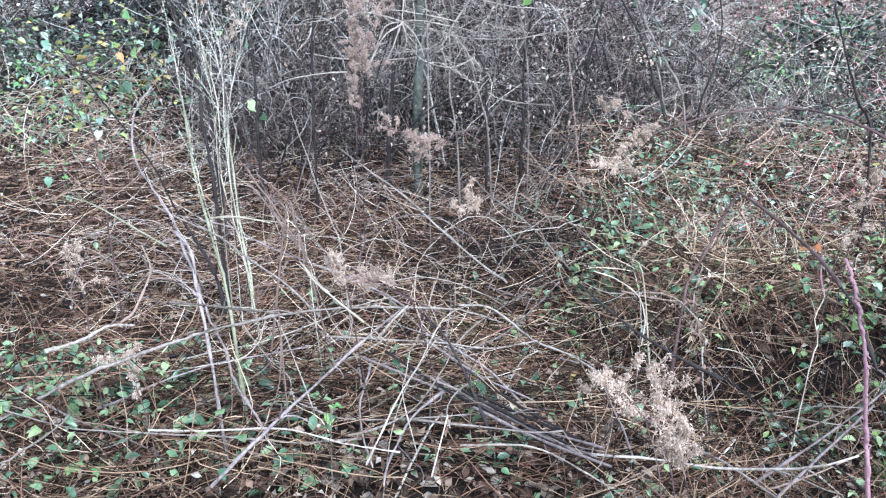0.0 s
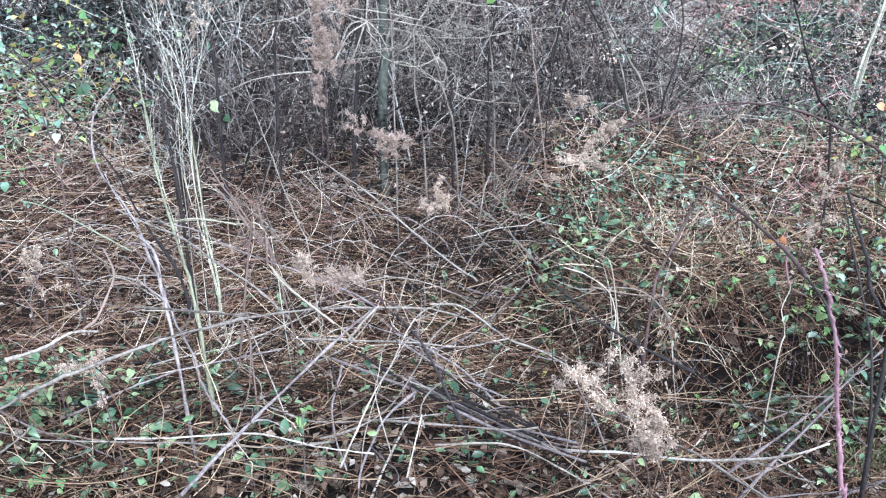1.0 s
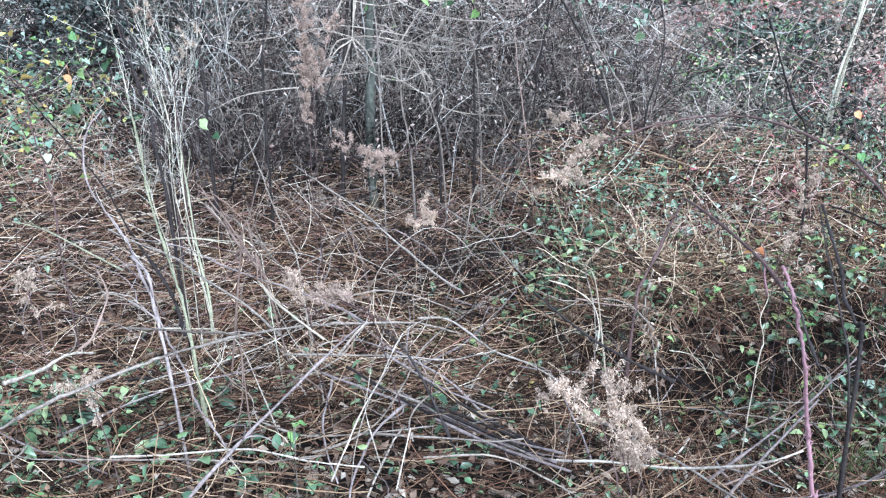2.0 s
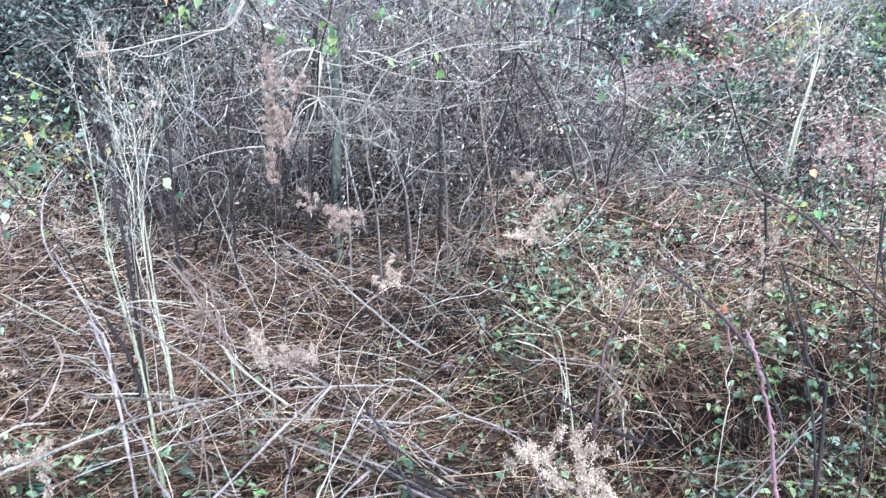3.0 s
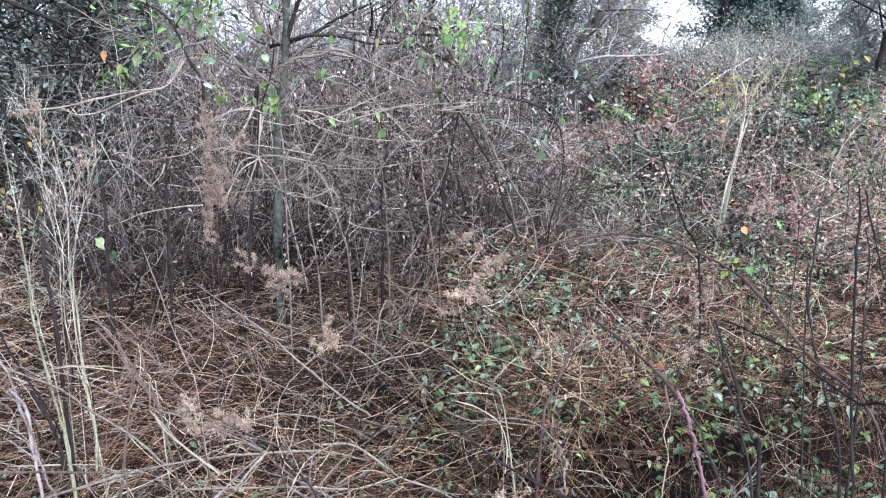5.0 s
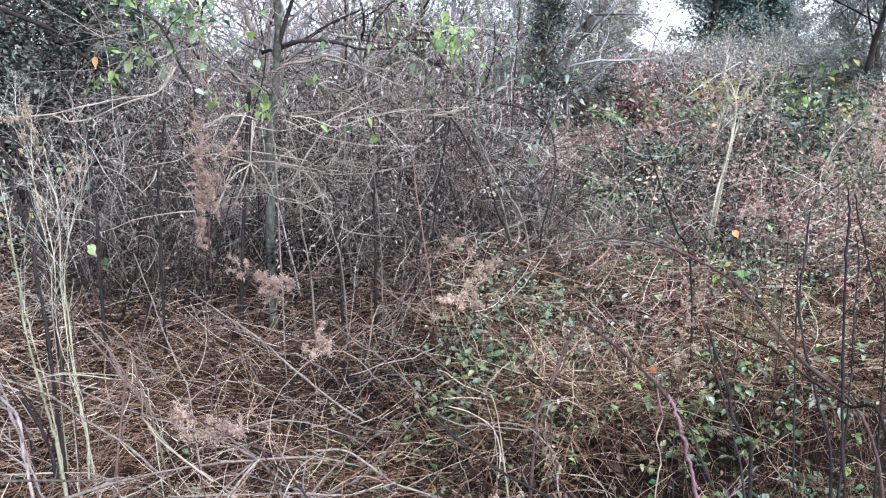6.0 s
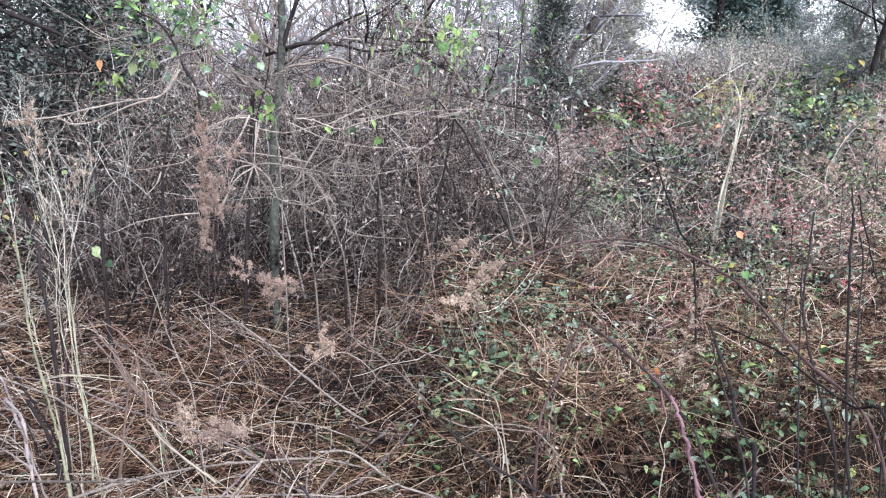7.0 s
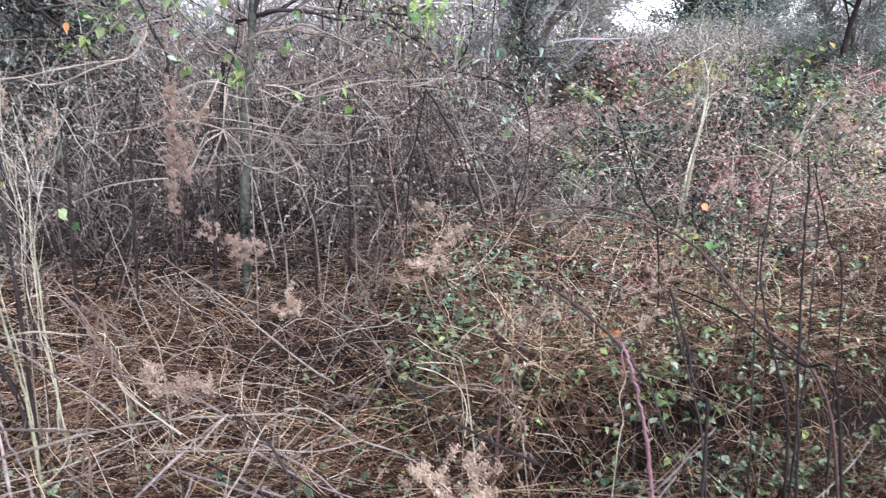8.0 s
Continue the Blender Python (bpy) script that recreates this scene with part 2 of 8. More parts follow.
def tubes(geo, p, r, sides=3):
    """Tapered tubes along polylines p (n, k, 3) with radii r (n, k)."""
    n, k, _ = p.shape
    tan = unit(np.gradient(p, axis=1))
    ref = unit(rg.normal(size=(n, 1, 3)) + np.array([0.3, 0.2, 0.1]))
    a = unit(np.cross(tan, ref))
    b = np.cross(tan, a)
    ang = 2 * np.pi * np.arange(sides) / sides
    ring = a[:, :, None] * np.cos(ang)[:, None] + b[:, :, None] * np.sin(ang)[:, None]
    v = p[:, :, None] + ring * r[:, :, None, None]
    idx = np.arange(n * k * sides).reshape(n, k, sides)
    nxt = np.roll(idx, -1, axis=2)
    quads = np.stack([idx[:, :-1], nxt[:, :-1], nxt[:, 1:], idx[:, 1:]], -1)
    tris = None
    if sides > 3:
        fan = np.arange(1, sides - 1)
        low = np.stack([np.broadcast_to(idx[:, 0, :1], (n, sides - 2)), idx[:, 0, fan + 1], idx[:, 0, fan]], -1)
        top = np.stack([np.broadcast_to(idx[:, -1, :1], (n, sides - 2)), idx[:, -1, fan], idx[:, -1, fan + 1]], -1)
        tris = np.concatenate([low.reshape(-1, 3), top.reshape(-1, 3)])
    geo.add(v, quads, tris)


def grow(base, head, length, k, curl, droop=0.0, jitter=0.8, floor=0.004):
    """Strands that wander from base along head: (n, k, 3)."""
    n = len(base)
    step = (np.broadcast_to(np.asarray(length, float), (n,)) / (k - 1))[:, None]
    d, p = unit(np.asarray(head, float)), np.array(base, float)
    bend = rg.normal(0, curl, (n, 3))
    out = [p.copy()]
    for _ in range(k - 1):
        d = d + bend + rg.normal(0, curl * jitter, (n, 3))
        d[:, 2] -= droop
        d = unit(d)
        p = p + d * step
        if floor is not None:
            p[:, 2] = np.maximum(p[:, 2], ground_z(p[:, 0], p[:, 1]) + floor)
        out.append(p.copy())
    return np.stack(out, 1)


def leaves(geo, pos, head, size, width=0.55, fold=0.35, curl=0.25):
    """Folded, curved leaves of eight points: base at pos, tip along head."""
    n = len(pos)
    size = np.broadcast_to(np.asarray(size, float), (n,))[:, None]
    h = unit(np.asarray(head, float))
    side = unit(np.cross(h, np.array([0, 0, 1.0]) + rg.normal(0, 0.45, (n, 3))))
    up = np.cross(side, h)
    cv = curl * rg.uniform(-0.4, 1.4, (n, 1))

    def at(u, w, lift):
        return pos + size * (h * u + side * w * width + up * (lift - cv * u * u))

    f = fold * 0.5 * width
    v = np.stack([at(0, 0, 0), at(0.32, -0.46, f), at(0.36, 0, 0), at(0.32, 0.46, f),
                  at(0.68, -0.36, f), at(0.72, 0, 0), at(0.68, 0.36, f), at(1, 0, 0)], 1)
    o = (np.arange(n) * 8)[:, None, None]
    quads = np.array([[1, 2, 5, 4], [2, 3, 6, 5]])[None] + o
    tris = np.array([[0, 2, 1], [0, 3, 2], [4, 5, 7], [5, 6, 7]])[None] + o
    geo.add(v, quads, tris)


def small_leaves(geo, pos, head, size, width=0.55):
    """Folded leaves of four points, for what stays far or tiny."""
    n = len(pos)
    size = np.broadcast_to(np.asarray(size, float), (n,))[:, None]
    h = unit(np.asarray(head, float))
    side = unit(np.cross(h, np.array([0, 0, 1.0]) + rg.normal(0, 0.5, (n, 3))))
    up = np.cross(side, h)
    bend = rg.uniform(-0.1, 0.3, (n, 1))
    mid = pos + size * (0.45 * h + 0.18 * width * up)
    v = np.stack([pos, mid - size * side * width * 0.5, mid + size * side * width * 0.5, pos + size * (h - bend * up)], 1)
    o = (np.arange(n) * 4)[:, None, None]
    geo.add(v, None, np.array([[0, 2, 3], [0, 3, 1]])[None] + o)


def flat(n, spread=0.2):
    a = rg.uniform(0, 2 * np.pi, n)
    return np.stack([np.cos(a), np.sin(a), rg.normal(0, spread, n)], 1)


def upright(n, lean=0.25):
    return np.stack([rg.normal(0, lean, n), rg.normal(0, lean, n), np.ones(n)], 1)


def field(n, y0, y1, left=0.62, right=0.86, margin=0.35, power=1.0):
    """Random places in the wedge of land ahead, evenly per square metre for power 1."""
    y = np.sqrt(rg.uniform(y0 ** 2, y1 ** 2, n)) if power == 1.0 else y0 + (y1 - y0) * rg.uniform(0, 1, n) ** power
    x = rg.uniform(-left * y - margin, right * y + margin)
    return x, y


def taper(n, k, r0, r1):
    r = np.broadcast_to(np.asarray(r0, float), (n,))[:, None]
    s = np.broadcast_to(np.asarray(r1, float), (n,))[:, None]
    return r + (s - r) * np.linspace(0, 1, k)[None]


def stuff(name, geo, material, label, category):
    return tagged(new(name, geo.mesh(name, material)), label, category, kind="stuff")


def part(name, geo, material, parent, label="", kind=""):
    ob = new(name, geo.mesh(name, material))
    ob.parent = parent
    return tagged(ob, label, kind=kind)


def thing(name, label, category, at, group=""):
    ob = new(name)
    ob.empty_display_size = 0.1
    ob.location = at
    return tagged(ob, label, category, group)


def spline(points, per=6):
    """Catmull-Rom through the points."""
    p = np.array(points, float)
    p = np.concatenate([[2 * p[0] - p[1]], p, [2 * p[-1] - p[-2]]])
    out = []
    for i in range(1, len(p) - 2):
        u = np.linspace(0, 1, per, endpoint=False)[:, None]
        a, b, c, d = p[i - 1], p[i], p[i + 1], p[i + 2]
        out.append(0.5 * (2 * b + (c - a) * u + (2 * a - 5 * b + 4 * c - d) * u ** 2 + (3 * b - a - 3 * c + d) * u ** 3))
    return np.concatenate([*out, p[-2:-1]])


# ---- ground ----
def build_ground():
    ax = np.concatenate([-np.geomspace(300, 8, 14), np.linspace(-7, 11, 91), np.geomspace(12, 300, 14)])
    ay = np.concatenate([-np.geomspace(300, 3, 12), np.linspace(-2, 14, 81), np.geomspace(14.6, 400, 18)])
    gx, gy = np.meshgrid(ax, ay, indexing="ij")
    v = np.stack([gx, gy, ground_z(gx, gy) + rg.normal(0, 0.008, gx.shape)], -1)
    idx = np.arange(gx.size).reshape(gx.shape)
    quads = np.stack([idx[:-1, :-1], idx[1:, :-1], idx[1:, 1:], idx[:-1, 1:]], -1)
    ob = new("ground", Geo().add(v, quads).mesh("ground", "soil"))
    tagged(ob, "soil under dead grass and weeds, near-black for the shaded gaps", "ground", kind="structure")


build_ground()


# ---- undergrowth ----
def mat_height(x, y):
    """How deep the tangle lies on the ground."""
    deep = 0.38 * smooth(0.5, 1.0, x) * smooth(2.52, 2.68, y) * smooth(6.5, 4.5, y)
    near = 0.06 * smooth(1.3, 0.6, x) * smooth(4.2, 3.0, y)
    hollow = smooth(0.9, 0.3, np.hypot((x - 0.1) / 1.1, (y - 5.1) / 0.9))
    return (0.10 + deep + near) * (1 - 0.9 * hollow)


def over(x, y, u):
    # the front of the mat is a hollow shell: only its upper part is filled
    shell = smooth(0.6, 0.8, x) * smooth(2.55, 2.66, y) * smooth(3.7, 3.2, y)
    u = u * (1 - shell) + (0.62 + 0.45 * u) * shell
    return np.stack([x, y, ground_z(x, y) + mat_height(x, y) * u], 1)


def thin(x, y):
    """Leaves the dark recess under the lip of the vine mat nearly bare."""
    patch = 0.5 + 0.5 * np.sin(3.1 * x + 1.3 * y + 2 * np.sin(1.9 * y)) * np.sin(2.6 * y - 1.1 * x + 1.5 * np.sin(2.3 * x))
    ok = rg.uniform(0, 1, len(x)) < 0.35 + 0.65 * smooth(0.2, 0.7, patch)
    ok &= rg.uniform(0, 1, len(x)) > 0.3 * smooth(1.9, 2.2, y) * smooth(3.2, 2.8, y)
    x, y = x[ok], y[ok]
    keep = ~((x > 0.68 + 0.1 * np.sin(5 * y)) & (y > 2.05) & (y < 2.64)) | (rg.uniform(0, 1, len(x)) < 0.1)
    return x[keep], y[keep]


def build_litter():
    g = Geo()
    n = 9000
    x, y = field(n, 1.3, 9, power=1.3)
    pos = over(x, y, 0.1) + np.array([0, 0, 0.01])
    leaves(g, pos, flat(n, 0.25), rg.uniform(0.03, 0.075, n), 0.6, 0.3, 0.5)
    # crumpled scraps caught in the tangle
    n = 13000
    x, y = field(n, 1.2, 7, power=1.1)
    small_leaves(g, over(x, y, rg.uniform(0.2, 1.1, n)), rg.normal(size=(n, 3)), rg.uniform(0.012, 0.042, n), 0.6)
    n = 14000
    x, y = rg.uniform(-11, 12, n), rg.uniform(-10, 10, n)
    ok = (np.hypot(x, y) > 0.5) & ((np.abs(x) > 0.7 * y + 0.3) | (y < 1.0))
    x, y = x[ok], y[ok]
    small_leaves(g, over(x, y, 0.3), flat(len(x), 0.3), rg.uniform(0.03, 0.08, len(x)), 0.6)
    stuff("leaf_litter", g, "leaf_dead", "brown and tan fallen leaves scattered on the soil", "fallen leaves")


def lay(g, x, y, lift, length, k, curl, r, turn=0.0, spread=0.6, tilt=0.1, droop=0.02, wander=0.5):
    """Strands that lie over one another, mostly across the line of sight, each with a bend of its own."""
    n = len(x)
    a = turn + 0.35 * np.sin(1.7 * x + 1.1 * y) + rg.normal(0, spread, n) + np.pi * rg.integers(0, 2, n)
    head = np.stack([np.cos(a), np.sin(a), rg.normal(0.03, tilt, n)], 1)
    p = grow(over(x, y, lift), head, length, k, curl, droop, wander)
    tubes(g, p, taper(n, k, r, r * 0.45))
    return p


def build_thatch():
    g = Geo()
    # a fine bed of stalks, then coarser ones on top of it
    x, y = thin(*field(11500, 1.0, 6.5, power=1.15))
    n = len(x)
    lay(g, x, y, rg.uniform(0, 0.8, n), rg.uniform(0.15, 0.5, n), 6, 0.17, rg.uniform(0.0009, 0.0019, n) * (0.75 + 0.14 * y), spread=0.75, tilt=0.16)
    x, y = thin(*field(5600, 1.2, 6.0, power=1.1))
    sparse = (x > -0.15) | (y > 2.4) | (rg.uniform(0, 1, len(x)) < 0.45)
    x, y = x[sparse], y[sparse]
    n = len(x)
    lay(g, x, y, rg.uniform(0.4, 1.25, n), rg.uniform(0.15, 0.6, n), 8, 0.11, rg.uniform(0.0014, 0.003, n) * (0.75 + 0.12 * y), -0.1, 0.55, 0.1)
    # broken bits
    n = 8000
    x, y = field(n, 1.1, 6.5, power=1.1)
    lay(g, x, y, rg.uniform(0.3, 1.15, n), rg.uniform(0.03, 0.12, n), 4, 0.25, rg.uniform(0.001, 0.0026, n) * (0.7 + 0.14 * y), spread=1.2, tilt=0.4)
    # drifts combed one way
    for cx, cy, turn in ((-0.75, 2.35, -0.25), (-0.35, 2.75, 0.1), (-1.0, 2.75, 0.2), (0.35, 2.5, -0.2), (-0.5, 2.0, 0.3), (0.2, 3.2, -0.3), (-0.9, 3.4, 0.1), (0.1, 1.9, -0.5), (1.6, 4.0, 0.2), (2.4, 3.2, -0.4), (-0.2, 4.1, 0.15), (-0.7, 3.0, -0.2), (-0.1, 3.6, 0.05), (-1.1, 3.9, 0.1), (-0.7, 4.1, -0.1), (-1.3, 4.5, 0.0), (-0.4, 4.6, 0.1), (0.5, 4.2, -0.1), (-0.9, 3.6, -0.25)):
        n = 125
        lay(g, rg.normal(cx, 0.35, n), rg.normal(cy, 0.22, n), rg.uniform(0.5, 1.4, n), rg.uniform(0.2, 0.6, n), 9, 0.09, rg.uniform(0.0013, 0.0026, n) * (0.7 + 0.14 * cy), turn, 0.3, 0.1)
    # cover on all sides
    n = 60000
    ring, turn = 0.5 + 11 * rg.uniform(0, 1, n) ** 0.75, rg.uniform(0, 2 * np.pi, n)
    x, y = ring * np.cos(turn), ring * np.sin(turn)
    ok = (x < -0.68 * y - 0.5) | (x > 0.95 * y + 0.5) | (y < 1.1)
    x, y = x[ok], y[ok]
    n = len(x)
    small_leaves(g, over(x, y, rg.uniform(0.2, 1.1, n)), flat(n, 0.15), rg.uniform(0.18, 0.6, n), 0.035)
    n = 2800
    x, y = rg.uniform(-11, 12, n), rg.uniform(-9, 10, n)
    ok = (np.hypot(x, y) > 0.6) & ((x < -0.68 * y - 0.8) | (x > 0.95 * y + 0.8) | (y < 0.7))
    x, y = x[ok], y[ok]
    n = len(x)
    p = grow(over(x, y, rg.uniform(0, 1.0, n)), flat(n, 0.25), rg.uniform(0.3, 0.9, n), 4, 0.2, 0.03)
    tubes(g, p, taper(n, 4, rg.uniform(0.003, 0.007, n), 0.002))
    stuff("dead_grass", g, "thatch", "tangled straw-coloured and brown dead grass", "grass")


def build_vines():
    g = Geo()
    n = 9000
    x, y = field(n, 1.5, 5.6, power=1.05)
    keep = rg.uniform(0, 1, n) < 0.2 + 0.8 * smooth(0.2, 0.9, x)
    x, y = thin(x[keep], y[keep])
    n = len(x)
    lay(g, x, y, rg.uniform(0.2, 1.15, n), rg.uniform(0.12, 0.42, n), 10, 0.26, rg.uniform(0.001, 0.0023, n) * (0.7 + 0.16 * y), spread=1.1, tilt=0.35)
    # runners hanging over the lip of the mat
    n = 620
    x = rg.uniform(0.6, 2.7, n)
    y = 2.68 + rg.normal(0, 0.1, n) + 0.12 * np.sin(3 * x)
    p = grow(over(x, y, rg.uniform(0.5, 1.1, n)), flat(n, 0.4), rg.uniform(0.25, 0.55, n), 9, 0.2, 0.26, 0.7)
    tubes(g, p, taper(n, 9, rg.uniform(0.001, 0.0022, n) * (0.7 + 0.16 * y), 0.0009))
    # thin strands over the floor of the recess
    n = 1500
    x, y = rg.uniform(0.7, 2.5, n), rg.uniform(1.95, 2.7, n)
    lay(g, x, y, rg.uniform(0.2, 1.3, n), rg.uniform(0.1, 0.35, n), 9, 0.26, rg.uniform(0.0009, 0.0018, n), spread=1.1, tilt=0.3)
    n = 700
    x, y = rg.normal(2.2, 0.3, n), rg.normal(2.42, 0.14, n)
    lay(g, x, y, rg.uniform(0.3, 2.2, n), rg.uniform(0.08, 0.3, n), 9, 0.24, rg.uniform(0.0009, 0.0017, n), spread=1.2, tilt=0.4)
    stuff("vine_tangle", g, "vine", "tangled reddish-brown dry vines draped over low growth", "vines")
    # bleached and pinkish runners curling over the top
    g = Geo()
    n = 4300
    x, y = field(n, 2.4, 5.8, power=1.0)
    ok = (x > 0.45 + 0.25 * np.sin(3 * y)) | (rg.uniform(0, 1, n) < 0.12)
    x, y = thin(x[ok], y[ok])
    n = len(x)
    lay(g, x, y, rg.uniform(0.85, 1.35, n), rg.uniform(0.06, 0.27, n), 9, 0.24, rg.uniform(0.0009, 0.0018, n) * (0.6 + 0.17 * y), spread=0.9, tilt=0.35, droop=0.05)
    n = 300
    x, y = rg.uniform(-1.5, 0.4, n), rg.uniform(2.3, 3.6, n)
    lay(g, x, y, rg.uniform(0.9, 1.9, n), rg.uniform(0.1, 0.36, n), 9, 0.11, rg.uniform(0.0009, 0.0016, n) * (0.6 + 0.17 * y), 0.0, 0.8, 0.3, 0.03)
    n = 1000
    x, y = rg.uniform(-2.8, 0.9, n), rg.uniform(3.5, 6.0, n)
    lay(g, x, y, rg.uniform(0.6, 1.8, n), rg.uniform(0.15, 0.5, n), 8, 0.12, rg.uniform(0.001, 0.0018, n) * (0.6 + 0.17 * y), 0.0, 0.5, 0.2)
    n = 420
    x, y = rg.normal(-2.7, 0.45, n), rg.normal(6.0, 0.4, n)
    p = grow(over(x, y, rg.uniform(0.2, 6.0, n)), flat(n, 0.7), rg.uniform(0.2, 0.7, n), 8, 0.15, 0.06, 1.0)
    tubes(g, p, taper(n, 8, rg.uniform(0.0016, 0.003, n), 0.001))
    stuff("bleached_runners", g, "runner", "bleached and pinkish dry runners curling over the vine mat", "vines")


def build_golden():
    g = Geo()
    for cx, sx, cy, sy, n in ((1.05, 0.2, 2.97, 0.07, 360), (0.75, 0.16, 2.95, 0.08, 130), (1.35, 0.2, 2.92, 0.07, 170), (1.9, 0.4, 3.0, 0.12, 200), (-0.2, 0.5, 2.9, 0.3, 200), (2.3, 0.4, 3.5, 0.3, 120), (-0.9, 0.3, 1.75, 0.12, 120), (0.9, 0.3, 3.4, 0.25, 120)):
        x, y = rg.normal(cx, sx, n), rg.normal(cy, sy, n)
        p = grow(over(x, y, rg.uniform(0.5, 1.2, n)), flat(n, 0.35), rg.uniform(0.12, 0.45, n), 8, 0.34, 0.05, 0.8)
        tubes(g, p, taper(n, 8, rg.uniform(0.0014, 0.0026, n), 0.001))
    # combed fans of bleached warm grass
    for cx, cy, turn in ((-0.55, 2.35, 0.1), (-0.15, 2.7, -0.15), (0.4, 2.9, 0.2), (-0.95, 2.6, 0.25), (1.0, 2.85, -0.1), (1.35, 2.95, 0.15), (0.75, 2.8, -0.3), (-0.6, 3.3, 0.0), (0.1, 3.4, 0.2)):
        n = 42
        a = turn + rg.normal(0, 0.45, n) + np.pi * rg.integers(0, 2, n)
        x, y = rg.normal(cx, 0.2, n), rg.normal(cy, 0.12, n)
        p = grow(over(x, y, rg.uniform(0.8, 1.35, n)), np.stack([np.cos(a), 0.7 * np.sin(a), rg.normal(0.12, 0.15, n)], 1), rg.uniform(0.15, 0.5, n), 8, 0.2, 0.06, 0.6)
        tubes(g, p, taper(n, 8, rg.uniform(0.0016, 0.003, n), 0.001))
    # curls hanging in the recess under the mat
    n = 420
    x, y = rg.uniform(0.7, 2.4, n), rg.uniform(2.4, 2.8, n)
    p = grow(over(x, y, rg.uniform(0.2, 0.9, n)), upright(n, 0.8), rg.uniform(0.12, 0.35, n), 9, 0.3, 0.1, 0.8)
    tubes(g, p, taper(n, 9, rg.uniform(0.001, 0.002, n), 0.0008))
    pink = Geo()
    for cx, sx, cy, sy, n in ((1.5, 0.2, 3.3, 0.1, 80), (1.85, 0.3, 3.6, 0.15, 70)):
        lay(pink, rg.normal(cx, sx, n), rg.normal(cy, sy, n), rg.uniform(0.9, 1.5, n), rg.uniform(0.08, 0.3, n), 8, 0.14, rg.uniform(0.001, 0.002, n), 0.3, 0.5, 0.25)
    stuff("pink_grass", pink, "pink_straw", "pinkish dry grass stems lying on the weeds", "grass")
    stuff("golden_grass", g, "golden", "curled golden-brown dry grass lying on the vine mat", "grass")


def clusters(n, xs, ys, per, lift, size, g, spread=0.035, width=0.6):
    """Small leafy sprigs: pairs of leaves round short stems."""
    cx, cy = rg.normal(*xs, n), rg.normal(*ys, n)
    c = np.repeat(over(cx, cy, rg.uniform(*lift, n)), per, axis=0)
    m = len(c)
    pos = c + rg.normal(0, spread, (m, 3)) * np.array([1, 1, 0.7])
    pos[:, 2] = np.maximum(pos[:, 2], ground_z(pos[:, 0], pos[:, 1]) + 0.01)
    leaves(g, pos, flat(m, 0.5), rg.uniform(*size, m) * rg.choice((0.7, 0.9, 1.1), m), width, 0.5, 0.4)


